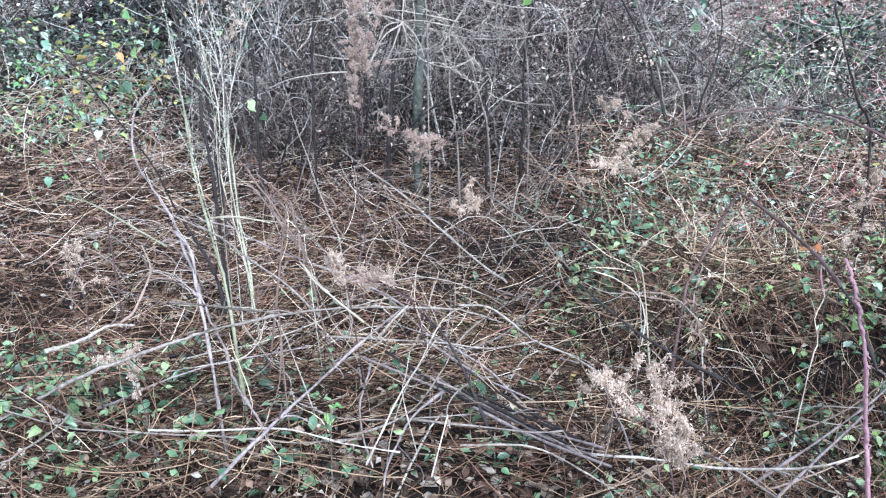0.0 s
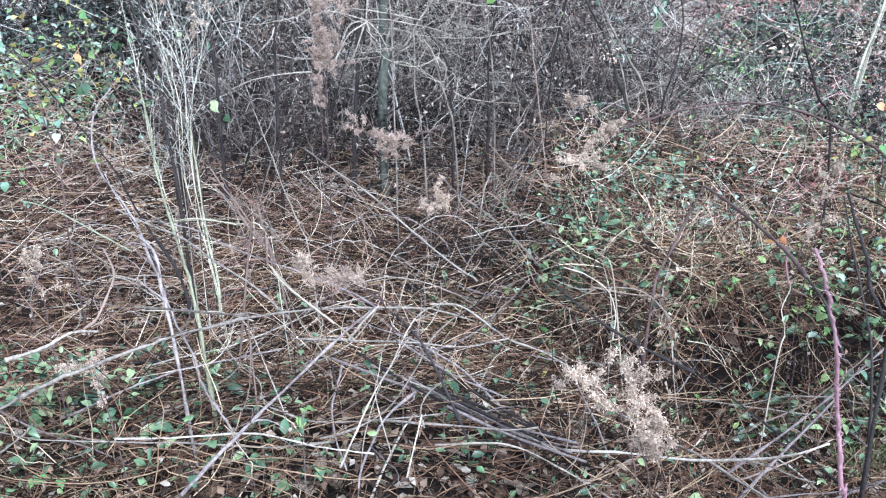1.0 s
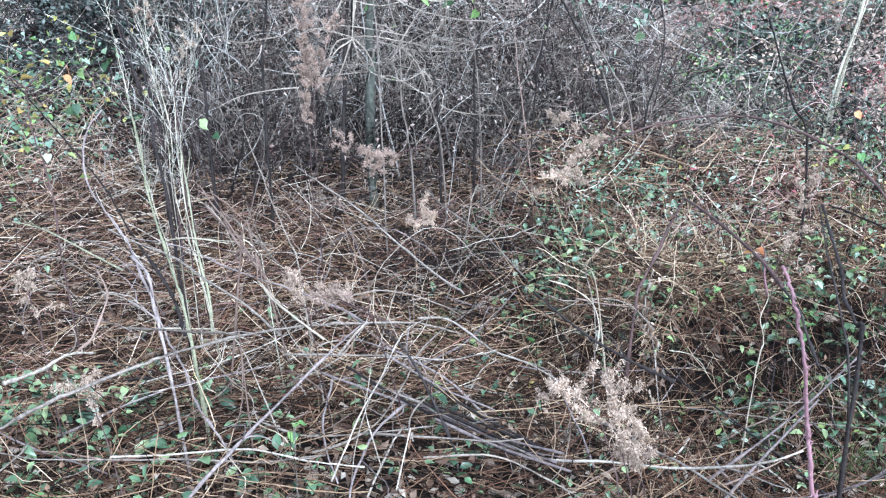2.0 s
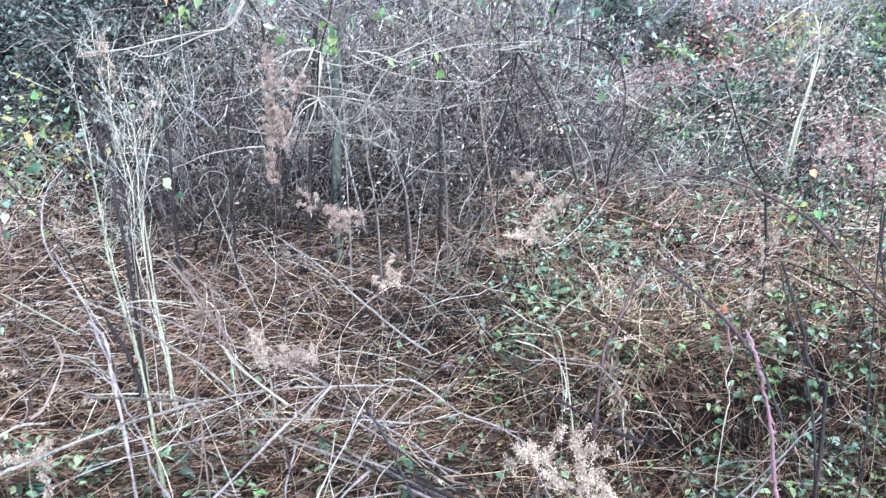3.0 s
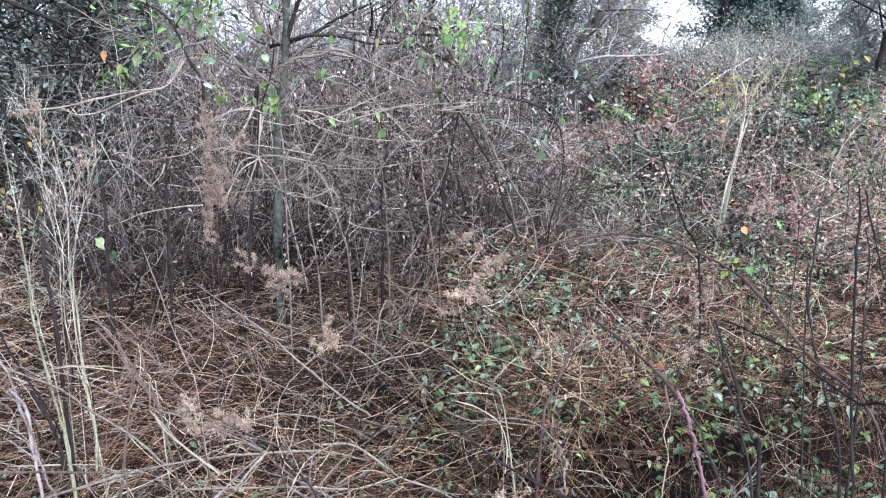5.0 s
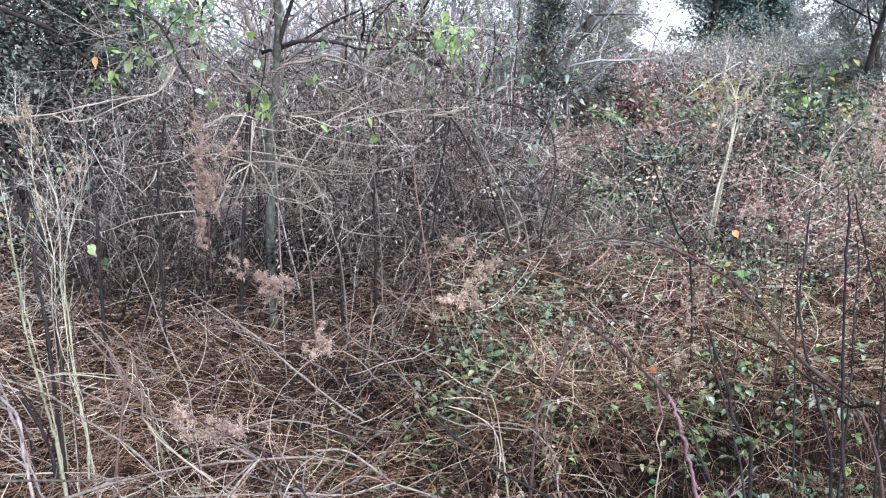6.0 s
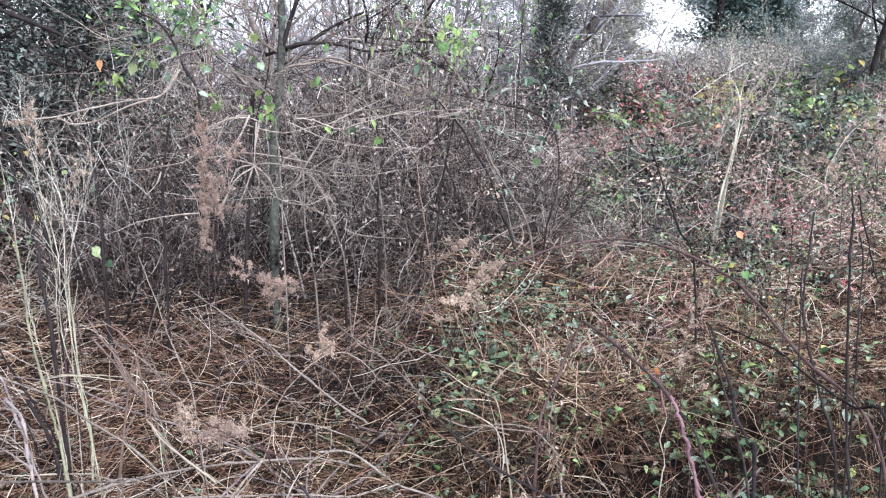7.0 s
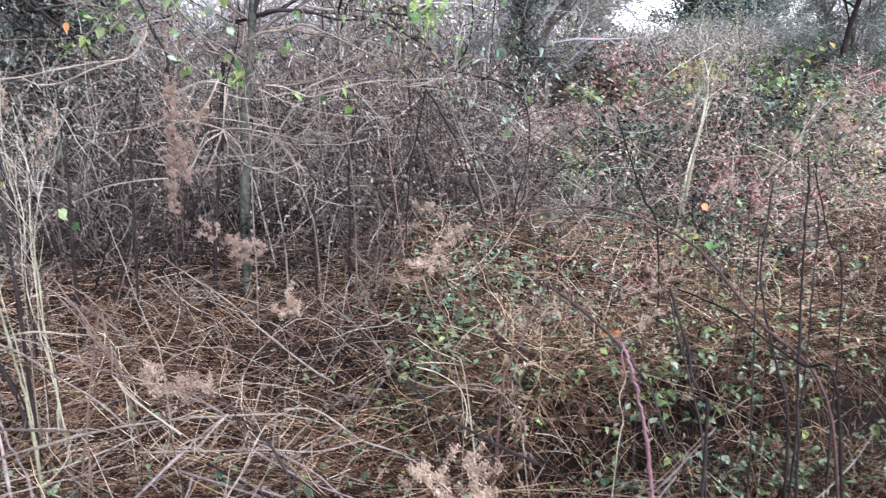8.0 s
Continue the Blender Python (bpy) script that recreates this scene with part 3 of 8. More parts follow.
def build_green():
    g = Geo()
    clusters(40, (1.6, 0.6), (2.85, 0.3), 7, (0.6, 1.2), (0.028, 0.05), g)
    clusters(26, (1.75, 0.45), (2.62, 0.12), 6, (0.3, 0.95), (0.03, 0.06), g, 0.04, 0.7)
    clusters(26, (0.78, 0.09), (3.25, 0.12), 7, (0.6, 1.7), (0.035, 0.06), g, 0.04)
    clusters(16, (0.62, 0.12), (3.1, 0.1), 6, (0.5, 1.3), (0.03, 0.05), g, 0.04)
    clusters(60, (1.15, 0.4), (4.3, 0.5), 7, (0.4, 1.3), (0.03, 0.055), g, 0.09)
    clusters(60, (2.3, 0.7), (3.6, 0.7), 7, (0.5, 1.3), (0.03, 0.055), g, 0.08)
    clusters(60, (-1.3, 0.4), (2.3, 0.35), 5, (0.4, 1.2), (0.03, 0.06), g, 0.06)
    clusters(60, (0.1, 0.7), (2.7, 0.5), 4, (0.3, 1.0), (0.03, 0.055), g, 0.05)
    clusters(110, (3.6, 1.2), (5.6, 1.2), 8, (0.5, 2.2), (0.018, 0.042), g, 0.09)
    clusters(80, (3.0, 0.7), (4.4, 0.5), 9, (0.6, 1.6), (0.016, 0.036), g, 0.06)
    clusters(60, (4.9, 0.5), (6.8, 0.5), 16, (0.8, 3.0), (0.02, 0.045), g, 0.1)
    clusters(20, (-2.6, 0.4), (5.3, 0.6), 5, (2.5, 10.0), (0.03, 0.055), g, 0.2, 0.7)
    clusters(40, (-0.6, 0.5), (1.9, 0.25), 5, (0.3, 1.2), (0.025, 0.045), g, 0.05)
    clusters(30, (0.2, 0.4), (1.8, 0.2), 4, (0.3, 1.2), (0.025, 0.045), g, 0.05)
    clusters(30, (-2.7, 0.5), (6.2, 0.8), 7, (2.0, 10.0), (0.035, 0.065), g, 0.22, 0.7)
    clusters(50, (1.9, 0.7), (2.8, 0.3), 5, (0.5, 1.2), (0.02, 0.045), g)
    clusters(80, (1.3, 0.4), (3.8, 0.4), 8, (0.6, 1.25), (0.014, 0.032), g, 0.05)
    clusters(60, (1.65, 0.3), (2.3, 0.16), 6, (0.3, 1.6), (0.026, 0.05), g, 0.04)
    clusters(70, (-1.25, 0.35), (2.05, 0.3), 5, (0.7, 1.5), (0.025, 0.045), g, 0.05)
    clusters(60, (-2.75, 0.4), (6.2, 0.4), 9, (1.0, 9.0), (0.025, 0.055), g, 0.1)
    clusters(50, (2.2, 0.28), (2.42, 0.12), 6, (0.3, 2.0), (0.022, 0.042), g, 0.04)
    stuff("honeysuckle_leaves", g, "leaf_green", "small green honeysuckle leaves scattered through the tangle", "leaves")
    g = Geo()
    clusters(14, (-2.6, 0.35), (5.3, 0.6), 5, (2.5, 10.0), (0.03, 0.06), g, 0.2, 0.75)
    clusters(14, (1.7, 0.45), (2.6, 0.12), 5, (0.35, 1.0), (0.03, 0.058), g, 0.04, 0.7)
    clusters(40, (5.1, 0.3), (6.9, 0.3), 10, (3.0, 7.0), (0.022, 0.042), g, 0.07)
    clusters(16, (4.0, 0.25), (8.1, 0.3), 8, (3.0, 7.0), (0.025, 0.045), g, 0.07)
    clusters(26, (1.5, 0.8), (2.8, 0.4), 3, (0.7, 1.3), (0.03, 0.055), g)
    clusters(20, (-2.7, 0.4), (6.2, 0.8), 6, (2.0, 10.0), (0.035, 0.07), g, 0.2, 0.75)
    stuff("lime_leaves", g, "leaf_lime", "bright yellow-green leaves on low brambles", "leaves")
    g = Geo()
    clusters(24, (1.75, 0.45), (2.62, 0.14), 5, (0.35, 1.0), (0.03, 0.058), g, 0.04, 0.7)
    clusters(30, (1.4, 0.5), (3.2, 0.6), 5, (0.7, 1.2), (0.03, 0.05), g, 0.07)
    clusters(18, (-2.5, 0.4), (5.2, 0.6), 5, (2.5, 10.0), (0.03, 0.06), g, 0.2, 0.75)
    clusters(20, (-2.6, 0.4), (6.0, 0.8), 5, (2.0, 10.0), (0.035, 0.065), g, 0.2, 0.75)
    clusters(90, (1.35, 0.35), (3.75, 0.35), 9, (0.8, 1.3), (0.014, 0.03), g, 0.05)
    clusters(40, (2.2, 0.4), (3.9, 0.4), 8, (0.8, 1.3), (0.014, 0.03), g, 0.05)
    clusters(50, (-2.7, 0.4), (6.2, 0.4), 8, (1.0, 9.0), (0.025, 0.05), g, 0.1)
    stuff("pale_leaves", g, "leaf_pale", "pale blue-green leaves in the tangle", "leaves")
    g = Geo()
    clusters(40, (2.2, 0.8), (3.4, 0.8), 1, (0.8, 1.3), (0.03, 0.05), g)
    clusters(12, (-2.6, 0.4), (6.0, 0.6), 4, (4.0, 11.0), (0.04, 0.07), g, 0.15, 0.8)
    clusters(8, (-2.7, 0.3), (5.6, 0.5), 4, (4.0, 11.0), (0.05, 0.08), g, 0.15, 0.8)
    clusters(40, (4.6, 1.5), (6.8, 1.5), 4, (0.8, 3.5), (0.025, 0.05), g, 0.07)
    clusters(24, (5.0, 0.35), (6.9, 0.3), 8, (1.5, 3.5), (0.025, 0.05), g, 0.08)
    clusters(16, (5.2, 0.3), (5.6, 0.3), 6, (1.5, 3.5), (0.025, 0.045), g, 0.08)
    stuff("yellow_leaves", g, "leaf_yellow", "scattered yellow autumn leaves on the weeds", "leaves")
    g = Geo()
    clusters(34, (3.3, 0.3), (4.9, 0.3), 9, (0.6, 2.0), (0.02, 0.042), g, 0.06)
    clusters(26, (3.75, 0.12), (5.9, 0.1), 12, (1.0, 3.2), (0.015, 0.034), g, 0.05)
    clusters(30, (3.6, 0.8), (5.2, 0.8), 6, (0.8, 2.2), (0.02, 0.042), g, 0.06)
    clusters(50, (6.4, 1.9), (13.0, 1.6), 6, (1.0, 5.0), (0.05, 0.09), g, 0.22)
    clusters(60, (4.9, 0.5), (10.6, 0.5), 9, (2.0, 5.0), (0.03, 0.07), g, 0.14)
    clusters(30, (3.2, 0.9), (4.9, 1.2), 5, (0.6, 2.0), (0.018, 0.038), g, 0.06)
    stuff("red_leaves", g, "leaf_red", "dull red autumn bramble leaves", "leaves")


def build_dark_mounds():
    """Low domes of dark canes with small leaves between the paler weeds, standing in for shaded hollows."""
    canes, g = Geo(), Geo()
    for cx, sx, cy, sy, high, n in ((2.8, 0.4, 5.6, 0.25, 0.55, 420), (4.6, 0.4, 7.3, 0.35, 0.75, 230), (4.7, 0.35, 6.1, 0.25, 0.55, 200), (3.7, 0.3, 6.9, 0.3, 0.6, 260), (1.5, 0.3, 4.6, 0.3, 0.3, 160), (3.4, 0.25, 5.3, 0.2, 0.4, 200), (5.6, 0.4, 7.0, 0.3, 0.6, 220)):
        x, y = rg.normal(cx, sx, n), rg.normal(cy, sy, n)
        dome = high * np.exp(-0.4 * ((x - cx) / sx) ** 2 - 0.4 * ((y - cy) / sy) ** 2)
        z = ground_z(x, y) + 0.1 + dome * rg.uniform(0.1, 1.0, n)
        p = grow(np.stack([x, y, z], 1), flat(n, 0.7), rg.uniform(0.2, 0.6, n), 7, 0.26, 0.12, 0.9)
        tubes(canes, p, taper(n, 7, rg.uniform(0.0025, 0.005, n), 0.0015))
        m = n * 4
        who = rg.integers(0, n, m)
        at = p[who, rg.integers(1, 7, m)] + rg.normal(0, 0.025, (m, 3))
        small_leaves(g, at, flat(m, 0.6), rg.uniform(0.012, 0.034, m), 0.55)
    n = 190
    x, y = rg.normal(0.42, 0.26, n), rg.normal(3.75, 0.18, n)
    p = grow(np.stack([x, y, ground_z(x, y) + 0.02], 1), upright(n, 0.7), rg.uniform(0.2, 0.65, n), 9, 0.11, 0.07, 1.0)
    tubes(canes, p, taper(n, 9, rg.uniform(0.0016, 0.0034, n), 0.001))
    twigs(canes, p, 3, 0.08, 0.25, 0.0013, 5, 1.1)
    stuff("dark_canes", canes, "bark_dark", "tangled bramble canes in low mounds, dark to stand in for shade", "brambles")
    stuff("dark_bramble_leaves", g, "leaf_bramble", "small dark green and purplish bramble leaves deepening the shade of low mounds", "leaves")


def build_fluff():
    g = Geo()
    clusters(34, (3.2, 1.0), (4.6, 1.0), 60, (1.0, 2.6), (0.010, 0.026), g, 0.045)
    clusters(24, (2.2, 0.7), (3.8, 0.5), 50, (0.9, 1.3), (0.008, 0.020), g, 0.04)
    clusters(60, (6.0, 2.0), (9.0, 2.0), 44, (1.0, 4.0), (0.02, 0.05), g, 0.09)
    stuff("seed_fluff", g, "fluff", "pale tufts of dry seed fluff caught on weeds", "seed fluff")


def build_brush():
    g = Geo()
    # thin uprights over the near and middle ground
    n = 420
    x, y = field(n, 2.8, 7.0)
    p = grow(over(x, y, 0.0), upright(n, 0.5), rg.uniform(0.25, 0.8, n), 9, 0.1, 0.03)
    tubes(g, p, taper(n, 9, rg.uniform(0.0014, 0.0026, n) * (0.6 + 0.12 * y), 0.001))
    # the dense thicket: slender stems that lean and cross
    n = 760
    x = np.concatenate([rg.normal(1.15, 0.65, n // 2), rg.uniform(-2.6, 2.2, n - n // 2)])
    y = rg.uniform(5.3, 7.4, n) + 0.15 * np.abs(x)
    keep = (np.hypot((x - 0.1) / 0.9, (y - 5.1) / 0.8) > 1) & (x < 0.34 * y) & (x > -0.3 * y) & (np.sin(5.2 * x + 1.3 * y) + 0.6 * np.sin(9.1 * x + 2) > -0.55)
    x, y = x[keep], y[keep]
    n = len(x)
    p = grow(over(x, y, 0.0), upright(n, 0.42), rg.uniform(0.5, 1.6, n), 11, 0.07, 0.03, 2.0)
    tubes(g, p, taper(n, 11, rg.uniform(0.003, 0.0075, n), 0.0018))
    q = twigs(g, p, 6, 0.12, 0.55, 0.0026, 7, 1.3)
    twigs(g, q, 2, 0.08, 0.3, 0.0018, 5, 1.2)
    # bowed runners, which cross the stems at all heights
    n = 1500
    x = np.concatenate([rg.normal(1.1, 0.7, n // 2), rg.uniform(-2.2, 2.2, n - n // 2)])
    y = rg.uniform(4.7, 6.8, n) + 0.15 * np.abs(x)
    keep = (x < 0.37 * y) & (np.hypot((x - 0.1) / 0.8, (y - 5.0) / 0.5) > 0.8) & (np.sin(4.1 * x - 0.7 * y) + 0.7 * np.sin(7.3 * x + 1) > -0.4)
    x, y = x[keep], y[keep]
    n = len(x)
    high = 0.05 + 1.25 * rg.uniform(0, 1, n) ** 1.2
    p = grow(np.stack([x, y, ground_z(x, y) + high], 1), flat(n, 0.5), rg.uniform(0.25, 0.9, n), 9, 0.13, 0.08, 0.8)
    tubes(g, p, taper(n, 9, rg.uniform(0.0016, 0.0034, n), 0.0011))
    twigs(g, p, 2, 0.08, 0.3, 0.0016, 5, 1.0)
    # a few tall stems on the shaded side
    n = 90
    y = rg.uniform(5.6, 8.6, n)
    x = rg.uniform(-0.27 * y, 0.24 * y)
    p = grow(over(x, y, 0.0), upright(n, 0.3), rg.uniform(1.3, 2.3, n), 10, 0.06, 0.02, 2.4)
    tubes(g, p, taper(n, 10, rg.uniform(0.004, 0.009, n), 0.002))
    q = twigs(g, p, 8, 0.25, 0.8, 0.003, 6, 1.2, start=0.3)
    twigs(g, q, 2, 0.1, 0.4, 0.0022, 4)
    # a second rank behind
    n = 900
    y = rg.uniform(7.6, 11, n)
    x = rg.uniform(-7, 0.27 * y)
    p = grow(over(x, y, 0.0), upright(n, 0.4), rg.uniform(0.7, 2.0, n), 7, 0.09, 0.03, 2.0)
    tubes(g, p, taper(n, 7, rg.uniform(0.005, 0.010, n), 0.003))
    twigs(g, p, 6, 0.2, 0.7, 0.004, 4, 1.2)
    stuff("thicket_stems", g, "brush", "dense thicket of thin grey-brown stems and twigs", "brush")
    scraps = Geo()
    for n, x, y, low, high in ((7000, rg.normal(1.1, 0.65, 7000), rg.uniform(4.6, 7.2, 7000), 0.0, 1.5), (5000, rg.uniform(-1.9, 0.9, 5000), rg.uniform(4.7, 7.4, 5000), 0.0, 1.6), (6500, rg.uniform(-4.0, 3.0, 6500), rg.uniform(7.4, 10.5, 6500), 0.3, 2.0)):
        y = y + 0.15 * np.abs(x)
        z = ground_z(x, y) + low + (high - low) * rg.uniform(0, 1, n) ** 0.9
        ok = (x < 0.36 * y) & (np.sin(4.3 * x + 2.1 * y) + np.sin(5.1 * z - 2.3 * x) > -0.7)
        pos = np.stack([x, y, z], 1)[ok]
        leaves(scraps, pos, rg.normal(size=(len(pos), 3)) - [0, 0, 0.5], rg.uniform(0.012, 0.038, len(pos)) * (0.7 + 0.05 * y[ok]), 0.5, 0.6, 0.7)
    stuff("hanging_dead_leaves", scraps, "leaf_withered", "withered tan and brown leaves hanging in the thicket", "leaves")


def twigs(g, p, per, short, long, r, k=5, lean=0.9, curl=0.22, start=0.3):
    """Side twigs from random places on the polylines p. Returns their lines."""
    n, m, _ = p.shape
    who = np.repeat(np.arange(n), per)
    f = rg.uniform(start, 1, len(who)) * (m - 1.001)
    i = f.astype(int)
    u = (f - i)[:, None]
    base = p[who, i] * (1 - u) + p[who, i + 1] * u
    along = unit(p[who, i + 1] - p[who, i])
    head = along + lean * unit(rg.normal(size=(len(who), 3)))
    q = grow(base, head, rg.uniform(short, long, len(who)), k, curl, 0.01)
    tubes(g, q, taper(len(who), k, r, r * 0.45))
    return q


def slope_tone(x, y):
    """-1 where dark leaves stand in for shaded hollows, 1 on the slope's pale dry parts."""
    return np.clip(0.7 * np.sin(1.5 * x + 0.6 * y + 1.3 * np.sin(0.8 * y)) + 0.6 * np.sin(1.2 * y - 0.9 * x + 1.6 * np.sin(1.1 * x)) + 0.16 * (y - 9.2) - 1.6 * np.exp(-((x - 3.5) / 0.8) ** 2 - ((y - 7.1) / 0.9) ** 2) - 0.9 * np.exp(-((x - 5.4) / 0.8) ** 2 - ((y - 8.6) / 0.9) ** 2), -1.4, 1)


def build_field():
    canes, leaf = Geo(), {"leaf_slope": Geo(), "leaf_bramble": Geo(), "leaf_field": Geo()}
    # low weeds, each a dome of arching stems with crumpled leaves about its shell
    m = 1250
    cx, cy = field(m, 4.6, 17)
    ok = (cx > 0.3 * cy + 0.1) | (cy > 9.0)
    cx, cy = cx[ok], cy[ok]
    m = len(cx)
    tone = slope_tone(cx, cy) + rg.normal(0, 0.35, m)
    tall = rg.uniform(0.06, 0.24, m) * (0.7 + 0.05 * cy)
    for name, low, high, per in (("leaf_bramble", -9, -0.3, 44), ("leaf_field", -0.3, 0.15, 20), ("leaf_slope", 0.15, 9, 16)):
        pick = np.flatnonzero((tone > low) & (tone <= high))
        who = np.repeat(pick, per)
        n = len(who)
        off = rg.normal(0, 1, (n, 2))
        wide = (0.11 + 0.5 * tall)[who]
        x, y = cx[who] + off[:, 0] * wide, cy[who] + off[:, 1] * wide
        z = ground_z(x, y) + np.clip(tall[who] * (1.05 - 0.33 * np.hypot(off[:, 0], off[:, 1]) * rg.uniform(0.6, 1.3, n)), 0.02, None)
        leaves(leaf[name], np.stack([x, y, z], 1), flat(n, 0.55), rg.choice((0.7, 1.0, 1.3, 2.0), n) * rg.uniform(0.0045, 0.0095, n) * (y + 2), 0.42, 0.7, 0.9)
        stem = np.repeat(pick, 12)
        n = len(stem)
        foot = np.stack([cx[stem] + rg.normal(0, 0.06, n), cy[stem] + rg.normal(0, 0.06, n)], 1)
        p = grow(np.stack([foot[:, 0], foot[:, 1], ground_z(foot[:, 0], foot[:, 1])], 1), upright(n, 0.8), tall[stem] * rg.uniform(1.2, 2.6, n), 8, 0.1, 0.13)
        tubes(canes, p, taper(n, 8, rg.uniform(0.0004, 0.0008, n) * (cy[stem] + 1), 0.0012))
    stuff("bramble_field", canes, "bramble", "reddish-brown and pale dead brambles covering the slope", "brambles")
    stuff("slope_bramble_leaves", leaf["leaf_bramble"], "leaf_bramble", "dark green and purplish leaves deepening the shaded hollows of the slope", "leaves")
    stuff("weed_leaves", leaf["leaf_field"], "leaf_field", "mixed green, tan and reddish weed leaves on the slope", "weeds")
    stuff("dry_weed_leaves", leaf["leaf_slope"], "leaf_slope", "pinkish-tan withered weed leaves on the slope", "weeds")
    pale = Geo()
    n = 4200
    x, y = field(n, 4.3, 13)
    ok = (x > 0.3 * y) & (slope_tone(x, y) + rg.normal(0, 0.5, n) > -0.2)
    x, y = x[ok], y[ok]
    n = len(x)
    p = grow(over(x, y, rg.uniform(0.6, 1.2, n)) + np.array([0, 0, 0.16]) * rg.uniform(0, 1, (n, 1)), flat(n, 0.5), rg.uniform(0.12, 0.55, n), 8, 0.17, 0.08, 0.9)
    tubes(pale, p, taper(n, 8, rg.uniform(0.0003, 0.0006, n) * y, 0.0002 * y))
    n = 620
    x, y = field(n, 4.6, 13)
    x = np.where(x < 0.36 * y, y * rg.uniform(0.4, 0.85, n), x)
    p = grow(over(x, y, rg.uniform(0.3, 1.0, n)), np.stack([rg.normal(0, 1, n), rg.normal(0, 0.4, n), rg.uniform(0.4, 1.6, n)], 1), rg.uniform(0.4, 1.3, n), 12, 0.06, 0.11, 1.1, 0.1)
    tubes(pale, p, taper(n, 12, rg.uniform(0.0004, 0.00075, n) * y, 0.0003 * y))
    # dead stems leaning and lying across one another below the thicket's edge
    n = 2000
    y = rg.uniform(4.8, 10.5, n)
    x = y * rg.uniform(0.22, 0.82, n)
    p = grow(over(x, y, rg.uniform(0.6, 1.2, n)) + np.array([0, 0, 0.2]) * rg.uniform(0, 1, (n, 1)), np.stack([rg.normal(0, 1, n), rg.normal(0, 0.5, n), rg.normal(0.15, 0.7, n)], 1), rg.uniform(0.12, 0.6, n), 8, 0.12, 0.05, 1.1, 0.05)
    tubes(pale, p, taper(n, 8, rg.uniform(0.0003, 0.00065, n) * y, 0.00027 * y))
    stuff("slope_straw", pale, "slope_straw", "pale dead grass and twigs strewn over the slope", "grass")
    g = Geo()
    n = 1800
    x, y = field(n, 16, 42)
    p = grow(np.stack([x, y, ground_z(x, y)], 1), upright(n, 0.35), rg.uniform(0.6, 1.7, n), 4, 0.16, 0.03)
    tubes(g, p, taper(n, 4, rg.uniform(0.01, 0.02, n), 0.006))
    stuff("far_brush", g, "bramble", "distant brown brush along the rise", "brush")
    g = Geo()
    # taller scrub on the crest, then the hedge of bare brush far behind the thicket
    n = 1100
    y = rg.uniform(28, 44, n)
    x = y * rg.uniform(0.44, 0.9, n)
    p = grow(np.stack([x, y, ground_z(x, y)], 1), upright(n, 0.3), rg.uniform(0.5, 1.5, n) + 0.7 * smooth(0.46, 0.62, x / y), 6, 0.16, 0.02)
    tubes(g, p, taper(n, 6, rg.uniform(0.012, 0.022, n), 0.008))
    twigs(g, p, 2, 0.3, 0.9, 0.01, 3)
    n = 1150
    y = rg.uniform(14, 26, n)
    x = y * rg.uniform(-0.75, 0.33, n)
    p = grow(np.stack([x, y, ground_z(x, y)], 1), upright(n, 0.2), rg.uniform(1.8, 4.3, n), 7, 0.09, 0.01, 1.6)
    tubes(g, p, taper(n, 7, rg.uniform(0.009, 0.016, n), 0.005))
    q = twigs(g, p, 5, 0.4, 1.2, 0.007, 5)
    twigs(g, q, 2, 0.2, 0.6, 0.005, 3)
    stuff("far_scrub", g, "haze_twig", "distant scrub on the crest of the rise, coloured haze-grey", "brush")
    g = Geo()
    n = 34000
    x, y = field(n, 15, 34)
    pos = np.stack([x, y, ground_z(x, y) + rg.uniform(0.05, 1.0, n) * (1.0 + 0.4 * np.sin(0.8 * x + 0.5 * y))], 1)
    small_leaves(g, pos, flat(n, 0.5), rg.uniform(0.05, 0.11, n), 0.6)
    stuff("slope_leaves", g, "leaf_crest", "pale purplish-brown weed leaves covering the rise", "weeds")
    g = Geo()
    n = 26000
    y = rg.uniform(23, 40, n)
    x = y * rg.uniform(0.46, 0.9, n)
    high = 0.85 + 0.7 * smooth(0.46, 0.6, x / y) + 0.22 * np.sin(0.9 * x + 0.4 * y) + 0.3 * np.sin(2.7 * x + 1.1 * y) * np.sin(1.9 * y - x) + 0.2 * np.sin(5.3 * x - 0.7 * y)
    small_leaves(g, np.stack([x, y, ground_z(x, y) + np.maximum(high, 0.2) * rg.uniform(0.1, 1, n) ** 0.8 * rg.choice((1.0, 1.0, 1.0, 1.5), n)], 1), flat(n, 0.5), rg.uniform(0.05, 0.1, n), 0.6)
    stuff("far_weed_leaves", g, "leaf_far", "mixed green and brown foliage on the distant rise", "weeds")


build_litter()
build_thatch()
build_vines()
build_golden()
build_green()
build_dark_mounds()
build_fluff()
build_brush()
build_field()


